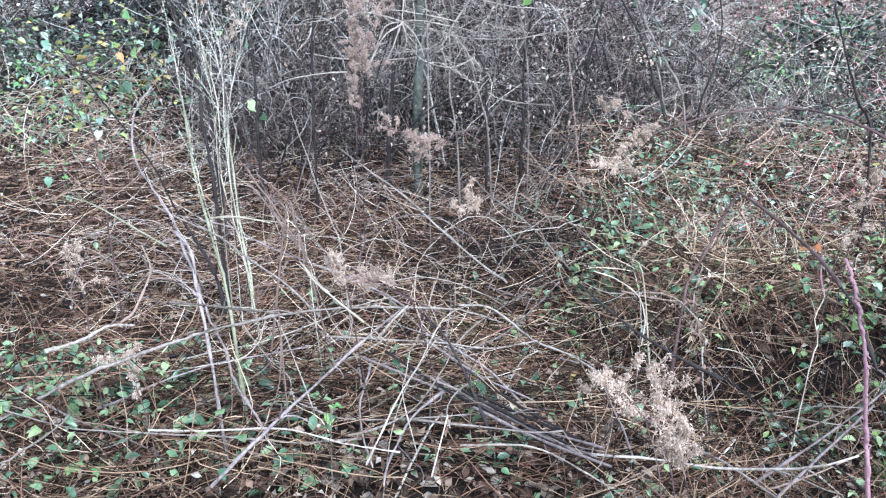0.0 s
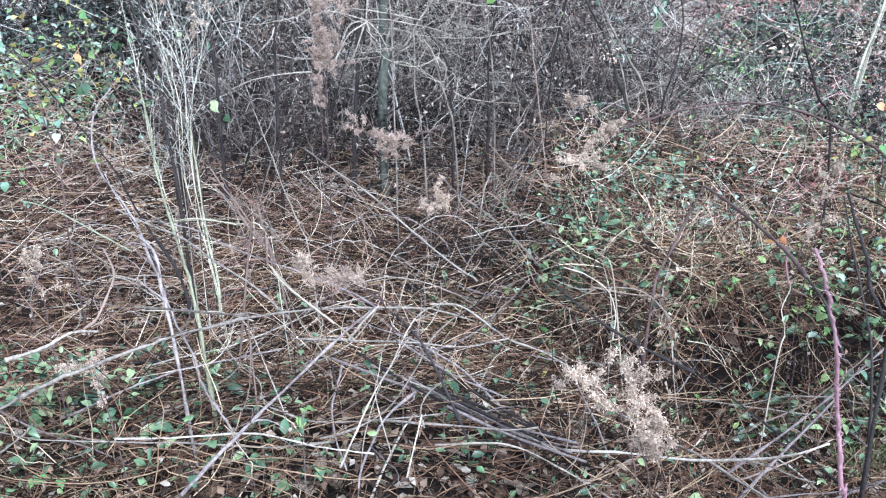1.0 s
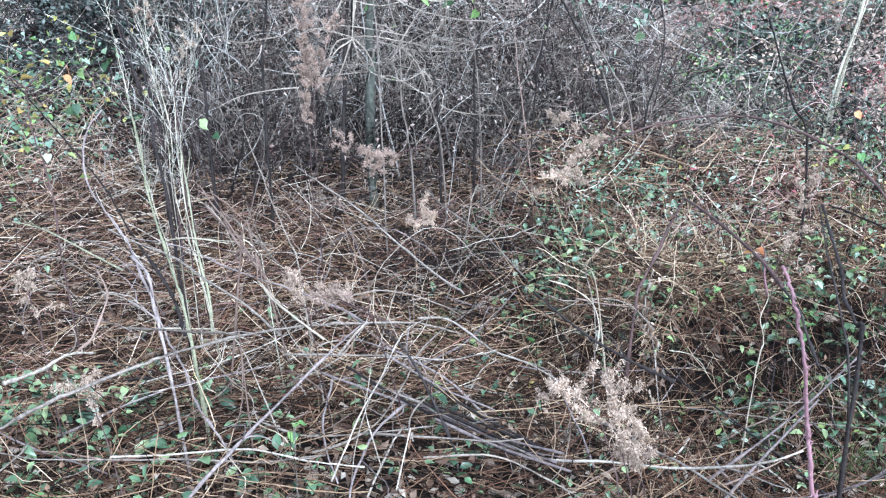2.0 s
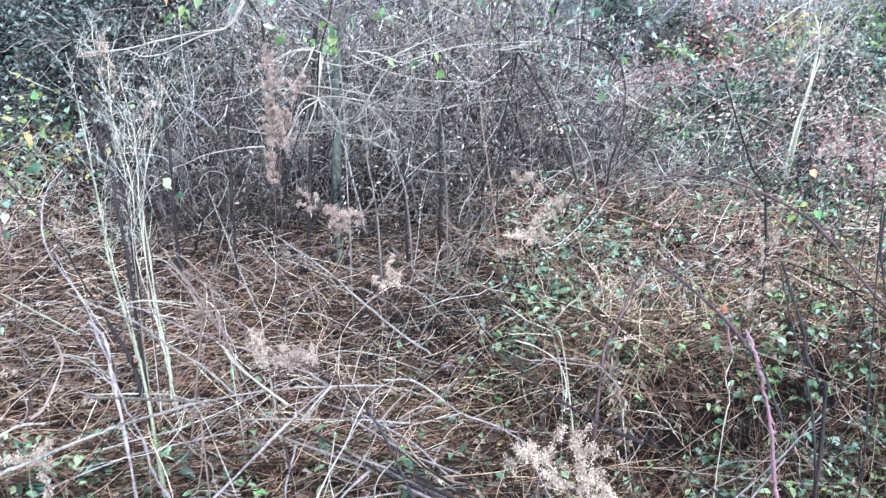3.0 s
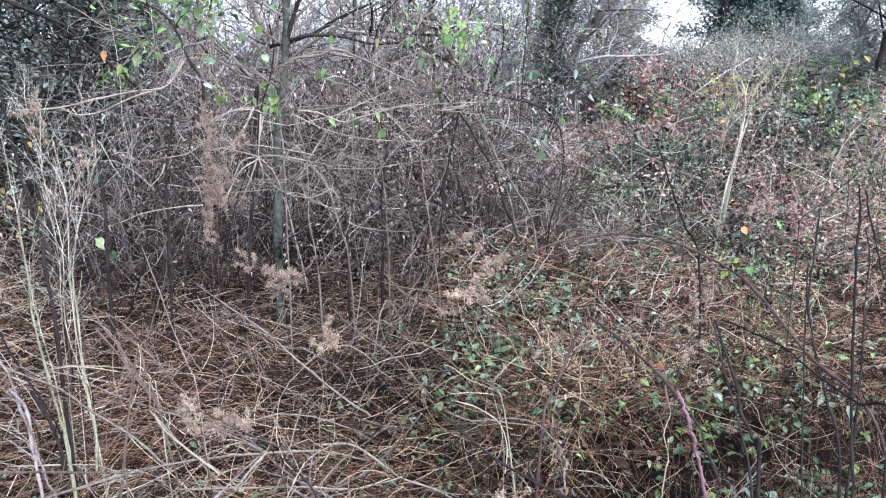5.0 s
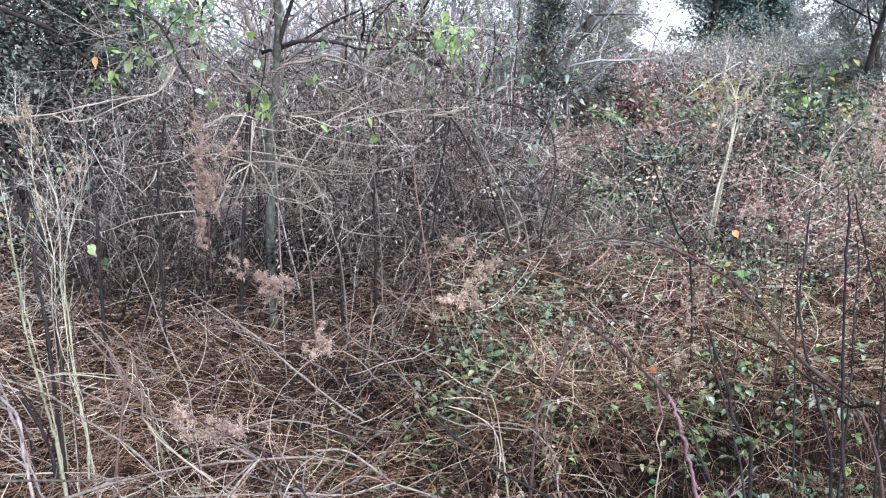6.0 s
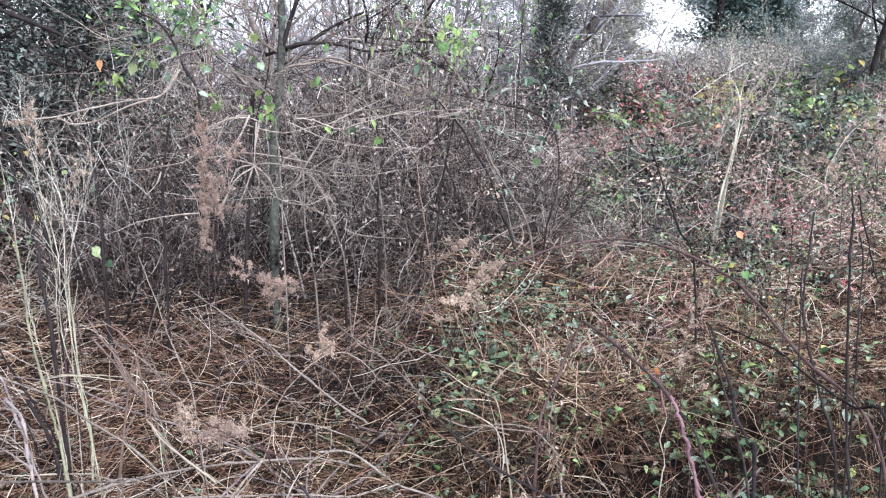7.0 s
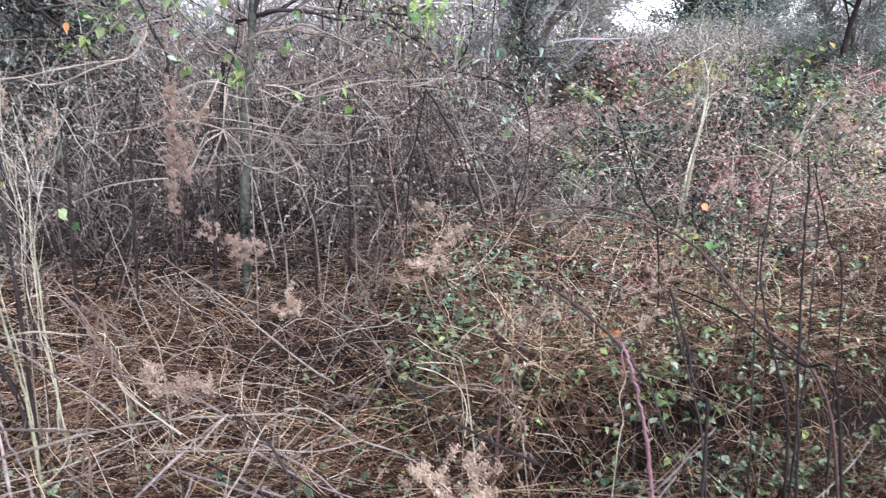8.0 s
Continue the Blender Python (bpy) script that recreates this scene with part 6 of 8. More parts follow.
cane("dead_weed", "tall dark crooked dead weed stem", "stem", "bark_dark", 0.0054, 0.0036,
      [(1.83, 2.20, 0.19), (1.86, 2.28, 0.33), (1.84, 2.33, 0.44), (1.82, 2.41, 0.62), (1.84, 2.50, 0.77), (1.90, 2.58, 0.92), (1.96, 2.66, 1.07)])
cane("dead_weed", "thin dark upright dead weed stem", "stem", "bark_dark", 0.0030, 0.0024,
      [(1.60, 2.08, 0.19), (1.65, 2.20, 0.51), (1.70, 2.31, 0.76), (1.73, 2.37, 0.94)])
cane("dead_weed", "thin dark leaning dead weed stem", "stem", "bark_dark", 0.0036, 0.0024,
      [(1.86, 2.20, 0.42), (1.90, 2.26, 0.60), (1.94, 2.33, 0.78), (1.98, 2.39, 0.94), (1.99, 2.44, 1.04)])
cane("dead_weed", "dark sagging dead weed stem", "stem", "bark_dark", 0.0036, 0.0024,
      [(1.93, 2.17, 0.79), (1.90, 2.22, 0.93), (1.87, 2.26, 1.08), (1.85, 2.29, 1.20)])
cane("purple_cane", "purplish bramble cane arching out of dead grass", "bramble", "bark_purple", 0.0036, 0.0024,
      [(-0.48, 1.79, 0.29), (-0.57, 1.88, 0.38), (-0.62, 1.97, 0.45), (-0.69, 2.06, 0.54), (-0.75, 2.15, 0.64), (-0.85, 2.31, 0.75), (-0.98, 2.46, 0.84), (-1.02, 2.55, 0.94), (-1.02, 2.63, 1.01), (-0.99, 2.70, 1.06)])
cane("dark_cane", "long dark bramble cane slanting over leafy weeds", "bramble", "bark_dark", 0.0036, 0.0024,
      [(-0.86, 2.78, 0.27), (-1.06, 2.95, 0.55), (-1.16, 3.06, 0.68), (-1.34, 3.20, 0.85), (-1.51, 3.32, 1.01), (-1.72, 3.46, 1.20)])
cane("dark_cane", "dark upright cane with a few withered leaves", "bramble", "bark_red", 0.0029, 0.0019,
      [(-0.83, 2.78, 0.27), (-0.87, 3.00, 0.55), (-0.93, 3.14, 0.77), (-1.01, 3.28, 0.97), (-1.10, 3.41, 1.13), (-1.18, 3.54, 1.32)])
stalk("bleached_stalk", "tall bleached dead weed stalk", "weed", "pale", 0.0023, 0.0011,
      [(-0.67, 2.56, 0.18), (-0.74, 2.70, 0.46), (-0.82, 2.82, 0.71), (-0.84, 2.94, 0.95), (-0.94, 3.10, 1.30), (-0.99, 3.20, 1.47)])
stalk("bleached_stalk", "tall bleached dead weed stalk", "weed", "pale", 0.0023, 0.0011,
      [(-0.78, 2.59, 0.21), (-0.83, 2.69, 0.49), (-0.90, 2.79, 0.72), (-0.95, 2.89, 0.88), (-1.00, 2.99, 1.17), (-1.06, 3.10, 1.42)])
stalk("bleached_stalk", "bleached dead weed stalk forking at its top", "weed", "pale", 0.0023, 0.0011,
      [(-0.69, 2.60, 0.24), (-0.76, 2.75, 0.52), (-0.80, 2.85, 0.82), (-0.82, 2.98, 1.10), (-0.87, 3.07, 1.32)])
stalk("bleached_stalk", "slender bleached dead weed stalk", "weed", "pale", 0.0015, 0.0008,
      [(-0.79, 2.82, 0.71), (-0.79, 2.94, 0.97), (-0.75, 3.00, 1.14), (-0.72, 3.05, 1.27)])
stalk("bleached_stalk", "slender bleached dead weed stalk", "weed", "pale", 0.0015, 0.0008,
      [(-0.83, 2.81, 0.63), (-0.85, 2.92, 0.93), (-0.90, 3.02, 1.20), (-0.92, 3.12, 1.40)])
stick("pale_stick", "bleached bent straw stalk lying flat on the brush", "stalk", "pale", 0.0015, 0.0011,
      [(-0.45, 2.41, 0.56), (-0.47, 2.45, 0.61), (-0.50, 2.48, 0.64), (-0.53, 2.50, 0.65)])
stick("pale_stick", "bleached straight straw stalk lying flat on the brush", "stalk", "pale", 0.0015, 0.0008,
      [(-0.55, 2.50, 0.64), (-0.73, 2.58, 0.63), (-0.84, 2.61, 0.61)])
stick("thin_stick", "short pale broken twig pointing upward", "twig", "bark_pale", 0.0029, 0.0019,
      [(-0.55, 3.69, 1.44), (-0.53, 3.69, 1.51), (-0.49, 3.70, 1.60)])
cane("dark_hook_vine", "dark hooked vine hanging in the thicket", "vine", "bark_dark", 0.0066, 0.0048,
      [(1.54, 4.69, 0.56), (1.63, 4.78, 0.78), (1.68, 4.89, 1.02), (1.66, 4.99, 1.20), (1.54, 5.09, 1.31), (1.28, 5.14, 1.37), (1.06, 5.19, 1.42)])
stick("leaning_bough", "dark leaning limb at the edge of the thicket", "branch", "bark_dark", 0.0120, 0.0060,
      [(-1.03, 5.54, 1.40), (-1.24, 5.62, 1.58), (-1.38, 5.67, 1.69), (-1.74, 5.89, 1.91), (-1.92, 5.95, 2.02)])
stick("purple_stick", "bare purplish stick leaning on another stick", "stick", "bark_purple", 0.0042, 0.0030,
      [(0.86, 1.78, 0.13), (1.11, 1.94, 0.16), (1.36, 2.11, 0.20), (1.58, 2.27, 0.24)])
stick("purple_stick", "bare purplish stick leaning on another stick", "stick", "bark_purple", 0.0042, 0.0030,
      [(0.86, 1.71, 0.09), (1.08, 1.88, 0.14), (1.33, 2.08, 0.18)])
stick("thin_stick", "thin straight grey twig lying level", "twig", "bark_grey", 0.0019, 0.0014,
      [(0.94, 2.28, 0.05), (1.25, 2.21, 0.03), (1.58, 2.13, 0.02)])
stick("ground_stick", "dark straight stick lying in dead grass", "stick", "bark_dark", 0.0048, 0.0036,
      [(0.05, 1.91, 0.35), (0.24, 1.79, 0.31), (0.39, 1.68, 0.29)])
stick("ground_stick", "dark straight stick lying in dead grass", "stick", "bark_purple", 0.0042, 0.0030,
      [(0.08, 1.84, 0.34), (0.24, 1.74, 0.31), (0.42, 1.63, 0.30)])
stick("ground_stick", "dark straight stick lying in dead grass", "stick", "bark_dark", 0.0042, 0.0030,
      [(0.04, 2.02, 0.37), (0.22, 1.88, 0.31), (0.36, 1.76, 0.29)])
stick("ground_stick", "dark straight stick lying in dead grass", "stick", "bark_purple", 0.0036, 0.0024,
      [(-0.06, 2.12, 0.40), (0.10, 2.01, 0.34), (0.26, 1.93, 0.30)])
stick("ground_stick", "dark crooked stick leaning in dead grass", "stick", "bark_dark", 0.0042, 0.0030,
      [(0.13, 1.72, 0.31), (0.08, 1.89, 0.36), (0.02, 2.03, 0.43), (-0.06, 2.13, 0.48)])
stick("pale_stick", "pale dead stick lying over the thatch", "stick", "bark_pale", 0.0024, 0.0019,
      [(0.04, 1.64, 0.36), (0.22, 1.63, 0.36), (0.35, 1.56, 0.33), (0.46, 1.49, 0.29)])
stick("pale_stick", "pale brown dead stick lying over the thatch", "stick", "bark_pale", 0.0024, 0.0019,
      [(-0.73, 1.64, 0.41), (-0.60, 1.65, 0.40), (-0.40, 1.67, 0.39), (-0.25, 1.65, 0.36), (-0.11, 1.64, 0.34)])
stick("pale_stick", "grey dead stick lying low in the thatch", "stick", "bark_grey", 0.0024, 0.0019,
      [(-0.41, 1.91, 0.31), (-0.28, 1.89, 0.27), (-0.06, 1.88, 0.28), (0.08, 1.88, 0.29)])
cane("withered_vine", "dead vine stem hung with curled withered leaves", "vine", "bark_grey", 0.0024, 0.0014,
      [(0.85, 2.10, -0.01), (0.85, 2.21, 0.13), (0.86, 2.32, 0.26), (0.85, 2.42, 0.38), (0.90, 2.51, 0.47)])
stick("broken_stalk", "short whitish broken stem standing in the mat", "stem", "pale", 0.0015, 0.0011,
      [(0.60, 2.54, 0.13), (0.58, 2.57, 0.18), (0.57, 2.60, 0.25)])
stick("thin_stick", "upright grey twig in dead grass", "twig", "bark_grey", 0.0019, 0.0014,
      [(-0.29, 1.69, 0.32), (-0.29, 1.71, 0.36), (-0.29, 1.73, 0.41)])
stick("thin_stick", "leaning pale twig in dead grass", "twig", "bark_pale", 0.0019, 0.0014,
      [(-0.03, 1.53, 0.35), (-0.01, 1.60, 0.39), (0.01, 1.67, 0.43)])
stalk("tall_pale_stalk", "thin yellowish dead stalk standing in weeds", "weed", "pale", 0.0037, 0.0023,
      [(4.40, 7.20, -0.00), (4.45, 7.42, 0.48), (4.51, 7.63, 0.95), (4.55, 7.82, 1.32)])
stalk("tall_pale_stalk", "thin bent pale dead stalk standing in weeds", "weed", "pale", 0.0037, 0.0023,
      [(4.29, 7.53, 0.38), (4.30, 7.59, 0.64), (4.37, 7.65, 0.92), (4.54, 7.80, 1.20)])
stalk("tall_pale_stalk", "thin pale dead stalk standing in weeds", "weed", "pale", 0.0034, 0.0019,
      [(4.79, 7.48, 0.53), (4.89, 7.55, 0.87), (5.02, 7.73, 1.26)])
stick("thin_sapling", "dark slim sapling trunk in the thicket", "tree", "bark_dark", 0.0084, 0.0054,
      [(-0.73, 4.38, 0.31), (-0.73, 4.47, 0.67), (-0.73, 4.55, 0.98), (-0.70, 4.72, 1.28)])
stick("dead_reed", "thin reddish upright stem in the thicket", "stem", "red_vine", 0.0029, 0.0019,
      [(0.75, 4.10, 0.20), (0.72, 4.20, 0.56), (0.68, 4.29, 0.90), (0.66, 4.48, 1.23), (0.57, 4.66, 1.47)])
stick("dead_reed", "thin grey upright stem in the thicket", "stem", "bark_grey", 0.0033, 0.0019,
      [(2.46, 5.54, 0.42), (2.47, 5.60, 0.65), (2.53, 5.79, 1.01)])
stick("thin_sapling", "thin dark sapling stem rising out of view", "sapling", "bark_dark", 0.0054, 0.0036,
      [(1.64, 5.84, 1.06), (1.70, 5.97, 1.60), (1.75, 6.07, 2.02), (1.80, 6.12, 2.27)])
stick("thin_sapling", "thin dark sapling stem with a slight lean", "sapling", "bark_dark", 0.0048, 0.0030,
      [(0.82, 4.59, 0.53), (0.86, 4.66, 0.83), (0.94, 4.84, 1.19), (0.99, 5.02, 1.50)])
cane("bramble_cane", "dark bramble cane bent into a sharp elbow", "bramble", "bark_red", 0.0056, 0.0042,
      [(0.79, 2.34, 0.42), (0.83, 2.42, 0.46), (0.91, 2.51, 0.54), (0.97, 2.59, 0.60), (1.04, 2.65, 0.69)])
joined_cane("bramble_cane", "dark bramble cane sloping down from an elbow", "bramble", "bark_red", 0.0062, 0.0044,
      [(1.11, 2.00, 0.62), (1.12, 2.10, 0.63), (1.12, 2.21, 0.64), (1.10, 2.36, 0.66), (1.07, 2.52, 0.68), (1.04, 2.65, 0.69)])
cane("bramble_cane", "pinkish bramble cane standing among vines", "bramble", "bark_pink", 0.0046, 0.0030,
      [(0.792, 1.172, 0.517), (0.778, 1.166, 0.569), (0.768, 1.178, 0.648), (0.767, 1.196, 0.691), (0.760, 1.212, 0.747), (0.743, 1.207, 0.837), (0.736, 1.232, 0.892), (0.728, 1.255, 0.949), (0.722, 1.276, 0.981), (0.714, 1.292, 1.005)])
joined_cane("bramble_cane", "dark side shoot of a bramble cane", "bramble", "bark_dark", 0.0040, 0.0030,
      [(1.08, 1.71, 0.53), (1.10, 1.83, 0.57), (1.12, 1.91, 0.59), (1.11, 2.00, 0.62)])
cane("briar_cane", "dark purplish briar cane sloping across the weeds", "bramble", "bark_dark", 0.0042, 0.0028,
      [(1.63, 1.76, 0.60), (1.62, 1.92, 0.63), (1.60, 2.09, 0.65), (1.59, 2.24, 0.68), (1.56, 2.45, 0.68), (1.55, 2.58, 0.67)])
cane("dead_weed", "dark thick dead weed stem leaning in the mat", "stem", "bark_dark", 0.0058, 0.0040,
      [(1.22, 1.76, 0.53), (1.26, 1.86, 0.57), (1.28, 1.97, 0.60), (1.31, 2.05, 0.64), (1.34, 2.18, 0.70), (1.36, 2.30, 0.77)])
stick("thin_sapling", "long grey sapling stem bowing over the thicket", "sapling", "bark_grey", 0.0062, 0.0030,
      [(0.26, 4.43, 0.48), (0.23, 4.47, 0.61), (0.19, 4.50, 0.75), (0.14, 4.53, 0.92), (0.07, 4.55, 1.08), (0.01, 4.52, 1.29), (-0.06, 4.48, 1.45), (-0.14, 4.43, 1.60), (-0.22, 4.38, 1.68), (-0.36, 4.27, 1.75)])
stick("thin_sapling", "dark crooked sapling in the thicket", "sapling", "bark_dark", 0.0085, 0.0050,
      [(0.27, 4.70, 0.31), (0.27, 4.76, 0.54), (0.26, 4.80, 0.75), (0.20, 4.82, 0.88), (0.12, 4.84, 1.00)])
stick("leaning_branch", "dark stem leaning in the vine thicket", "branch", "bark_dark", 0.0075, 0.0050,
      [(0.78, 4.89, 0.45), (0.85, 4.93, 0.66), (0.90, 4.95, 0.82), (0.96, 4.97, 1.06), (1.00, 4.98, 1.27), (1.01, 4.98, 1.38)])
stick("leaning_branch", "dark branch leaning in the vine thicket", "branch", "bark_dark", 0.0095, 0.0060,
      [(1.32, 4.57, 0.46), (1.23, 4.65, 0.75), (1.19, 4.75, 0.92), (1.09, 4.85, 1.12), (1.01, 4.93, 1.26), (0.91, 5.00, 1.38)])
stick("leaning_branch", "grey branch leaning in the vine thicket", "branch", "bark_grey", 0.0075, 0.0040,
      [(1.38, 4.48, 0.60), (1.27, 4.56, 0.85), (1.18, 4.66, 1.02), (1.10, 4.75, 1.21), (1.03, 4.82, 1.32)])
stick("dark_bough", "dark limb of the young tree bending sideways", "branch", "bark_dark", 0.0125, 0.0070,
      [(-0.04, 5.18, 1.71), (0.10, 5.13, 1.74), (0.30, 5.08, 1.73), (0.45, 5.02, 1.69), (0.66, 4.95, 1.70)])
stick("dead_bough", "pale mossy bough arching out of the thicket", "branch", "bark_pale", 0.0085, 0.0040,
      [(-0.11, 4.68, 1.50), (-0.06, 4.63, 1.56), (-0.01, 4.58, 1.60), (0.13, 4.53, 1.62), (0.22, 4.48, 1.65), (0.34, 4.47, 1.61), (0.47, 4.46, 1.55), (0.65, 4.44, 1.47)])
stick("dead_bough", "long pale bough reaching out of the thicket", "branch", "bark_pale", 0.0062, 0.0028,
      [(-0.50, 3.85, 1.59), (-0.53, 3.84, 1.54), (-0.56, 3.84, 1.50), (-0.60, 3.78, 1.47), (-0.70, 3.71, 1.46), (-0.85, 3.62, 1.43), (-0.98, 3.54, 1.40), (-1.09, 3.40, 1.40)])
stick("dead_bough", "pale lower fork of a long bough", "branch", "bark_pale", 0.0048, 0.0026,
      [(-0.60, 3.78, 1.47), (-0.72, 3.70, 1.43), (-0.82, 3.63, 1.38), (-0.90, 3.56, 1.37), (-0.96, 3.54, 1.40)])
stick("dark_bough", "dark arched limb high in the thicket", "branch", "bark_dark", 0.0068, 0.0045,
      [(-0.46, 4.15, 1.40), (-0.46, 4.15, 1.49), (-0.52, 4.15, 1.60), (-0.56, 4.14, 1.72), (-0.62, 4.13, 1.81), (-0.71, 4.11, 1.86)])
stick("dark_bough", "dark limb slanting before evergreen scrub", "branch", "bark_dark", 0.0135, 0.0060,
      [(-1.73, 5.29, 1.94), (-1.54, 5.25, 1.86), (-1.35, 5.20, 1.78), (-1.25, 5.13, 1.69), (-1.13, 5.05, 1.61), (-1.03, 5.08, 1.57)])
stick("dark_bough", "dark thin upright twig in the thicket", "twig", "bark_dark", 0.0052, 0.0030,
      [(-0.21, 4.03, 1.02), (-0.20, 4.05, 1.16), (-0.18, 4.07, 1.35), (-0.12, 4.08, 1.53), (-0.10, 4.08, 1.65)])
stick("dead_bough", "pale twig of the thicket crossing sideways", "branch", "bark_pale", 0.0036, 0.0018,
      [(0.01, 4.37, 1.33), (0.10, 4.37, 1.32), (0.24, 4.37, 1.27), (0.36, 4.36, 1.30), (0.58, 4.39, 1.35), (0.78, 4.42, 1.36), (0.99, 4.37, 1.37)])
stick("dead_bough", "pale twig of the thicket bending down", "branch", "bark_pale", 0.0034, 0.0016,
      [(-0.03, 4.37, 1.31), (0.14, 4.37, 1.23), (0.33, 4.35, 1.18), (0.52, 4.38, 1.16), (0.70, 4.41, 1.15)])
stick("dead_bough", "pale bowed twig in the thicket", "branch", "bark_pale", 0.0036, 0.0018,
      [(-0.08, 4.42, 0.87), (-0.01, 4.42, 0.87), (0.07, 4.41, 0.83), (0.14, 4.40, 0.79), (0.21, 4.39, 0.74)])
stick("dead_bough", "pale bowed twig low in the thicket", "branch", "bark_pale", 0.0036, 0.0018,
      [(0.25, 4.29, 0.73), (0.31, 4.28, 0.70), (0.43, 4.26, 0.68), (0.59, 4.24, 0.67)])
stick("long_stick", "long brown stick slanting over dead grass", "stick", "bark_grey", 0.0036, 0.0024,
      [(-0.34, 1.94, 0.57), (-0.36, 1.96, 0.58), (-0.46, 2.06, 0.62), (-0.58, 2.15, 0.66), (-0.68, 2.24, 0.69), (-0.84, 2.32, 0.73), (-0.91, 2.36, 0.75)])
stick("long_stick", "long thin purplish stick lying over dead grass", "stick", "bark_purple", 0.0032, 0.0020,
      [(-0.10, 2.06, 0.53), (-0.19, 2.14, 0.55), (-0.35, 2.27, 0.56), (-0.57, 2.40, 0.59), (-0.72, 2.49, 0.63), (-0.91, 2.55, 0.65)])
stick("thin_stick", "pinkish-brown twig slanting in dead grass", "twig", "red_vine", 0.0032, 0.0024,
      [(-0.44, 2.33, 0.60), (-0.47, 2.35, 0.63), (-0.56, 2.50, 0.69), (-0.64, 2.61, 0.74), (-0.68, 2.66, 0.78)])
stick("thin_stick", "straw-coloured twig sloping through dead grass", "twig", "straw", 0.0030, 0.0020,
      [(-0.22, 1.94, 0.55), (-0.28, 2.00, 0.57), (-0.37, 2.11, 0.59), (-0.42, 2.20, 0.60)])
stick("leaning_stick", "brown stick leaning over dark brush", "stick", "bark_grey", 0.0042, 0.0030,
      [(0.23, 2.59, 0.37), (0.13, 2.72, 0.40), (-0.02, 2.91, 0.47), (-0.17, 3.14, 0.53), (-0.30, 3.30, 0.57), (-0.47, 3.51, 0.63)])
stick("green_stem", "greenish bleached weed stem standing in grass", "stem", "pale_green", 0.0042, 0.0030,
      [(-0.61, 2.03, 0.55), (-0.67, 2.17, 0.65), (-0.73, 2.30, 0.72), (-0.81, 2.48, 0.83), (-0.85, 2.60, 0.94), (-0.90, 2.72, 1.05)])
stick("green_stem", "greenish bleached weed stem standing in grass", "stem", "pale_green", 0.0036, 0.0026,
      [(-0.55, 2.04, 0.53), (-0.58, 2.18, 0.59), (-0.63, 2.31, 0.67), (-0.69, 2.51, 0.80), (-0.73, 2.64, 0.93)])
stick("dark_cane", "dark cane leaning in dead grass", "bramble", "bark_dark", 0.0055, 0.0040,
      [(-0.62, 2.02, 0.54), (-0.65, 2.09, 0.58), (-0.70, 2.18, 0.63), (-0.77, 2.27, 0.68)])
stick("ground_stick", "dark wet straight stick lying in a loose bundle", "stick", "bark_purple", 0.0042, 0.0030,
      [(-0.26, 2.14, 0.33), (-0.07, 2.04, 0.30), (0.12, 1.92, 0.29), (0.27, 1.77, 0.29), (0.39, 1.67, 0.30)])
stick("ground_stick", "dark wet straight stick lying in a loose bundle", "stick", "bark_dark", 0.0048, 0.0034,
      [(0.08, 2.01, 0.28), (0.25, 1.85, 0.29), (0.39, 1.73, 0.29)])
stick("ground_stick", "dark wet straight stick lying in a loose bundle", "stick", "bark_purple", 0.0040, 0.0030,
      [(-0.01, 2.06, 0.29), (0.13, 1.93, 0.27), (0.26, 1.82, 0.28), (0.41, 1.68, 0.32)])
stick("ground_stick", "dark wet straight stick lying in a loose bundle", "stick", "bark_dark", 0.0044, 0.0030,
      [(-0.18, 2.15, 0.34), (0.00, 2.00, 0.30), (0.16, 1.85, 0.29), (0.29, 1.72, 0.29)])
stick("ground_stick", "dark wet straight stick lying in a loose bundle", "stick", "bark_grey", 0.0036, 0.0024,
      [(-0.10, 2.08, 0.31), (0.04, 1.99, 0.30), (0.20, 1.86, 0.29), (0.34, 1.69, 0.30)])
stick("thin_stick", "thin grey stick lying level over dead grass", "stick", "bark_grey", 0.0030, 0.0020,
      [(-0.37, 2.16, 0.39), (-0.17, 2.17, 0.37), (-0.01, 2.15, 0.37), (0.13, 2.13, 0.36), (0.24, 2.14, 0.37), (0.29, 2.16, 0.37)])
stick("thin_stick", "long grey stem curving over dead grass", "stem", "bark_grey", 0.0036, 0.0020,
      [(0.05, 2.31, 0.42), (0.15, 2.31, 0.41), (0.25, 2.22, 0.37), (0.29, 2.17, 0.36), (0.38, 2.11, 0.35), (0.43, 2.06, 0.34), (0.49, 2.00, 0.32), (0.51, 1.96, 0.31)])
stick("fallen_branch", "thin side branch lying beside a fallen branch", "branch", "bark_grey", 0.0034, 0.0022,
      [(-0.63, 1.64, 0.76), (-0.56, 1.70, 0.72), (-0.50, 1.76, 0.68), (-0.42, 1.80, 0.65)])
stick("thin_stick", "tan dead stem bent low in the grass", "stem", "bark_pale", 0.0042, 0.0026,
      [(-0.82, 1.43, 0.75), (-0.80, 1.47, 0.74), (-0.78, 1.52, 0.73), (-0.75, 1.58, 0.73), (-0.71, 1.62, 0.71)])
stick("thin_stick", "reddish-brown dead stem leaning in the grass", "stem", "red_vine", 0.0036, 0.0024,
      [(-0.82, 1.79, 0.63), (-0.80, 1.83, 0.64), (-0.80, 1.94, 0.67), (-0.81, 2.01, 0.69), (-0.85, 2.07, 0.73)])
stick("thin_stick", "greenish dead stem slanting over the grass", "stem", "pale_green", 0.0026, 0.0018,
      [(-0.85, 2.26, 0.65), (-1.00, 2.34, 0.70), (-1.13, 2.41, 0.74), (-1.25, 2.47, 0.75)])
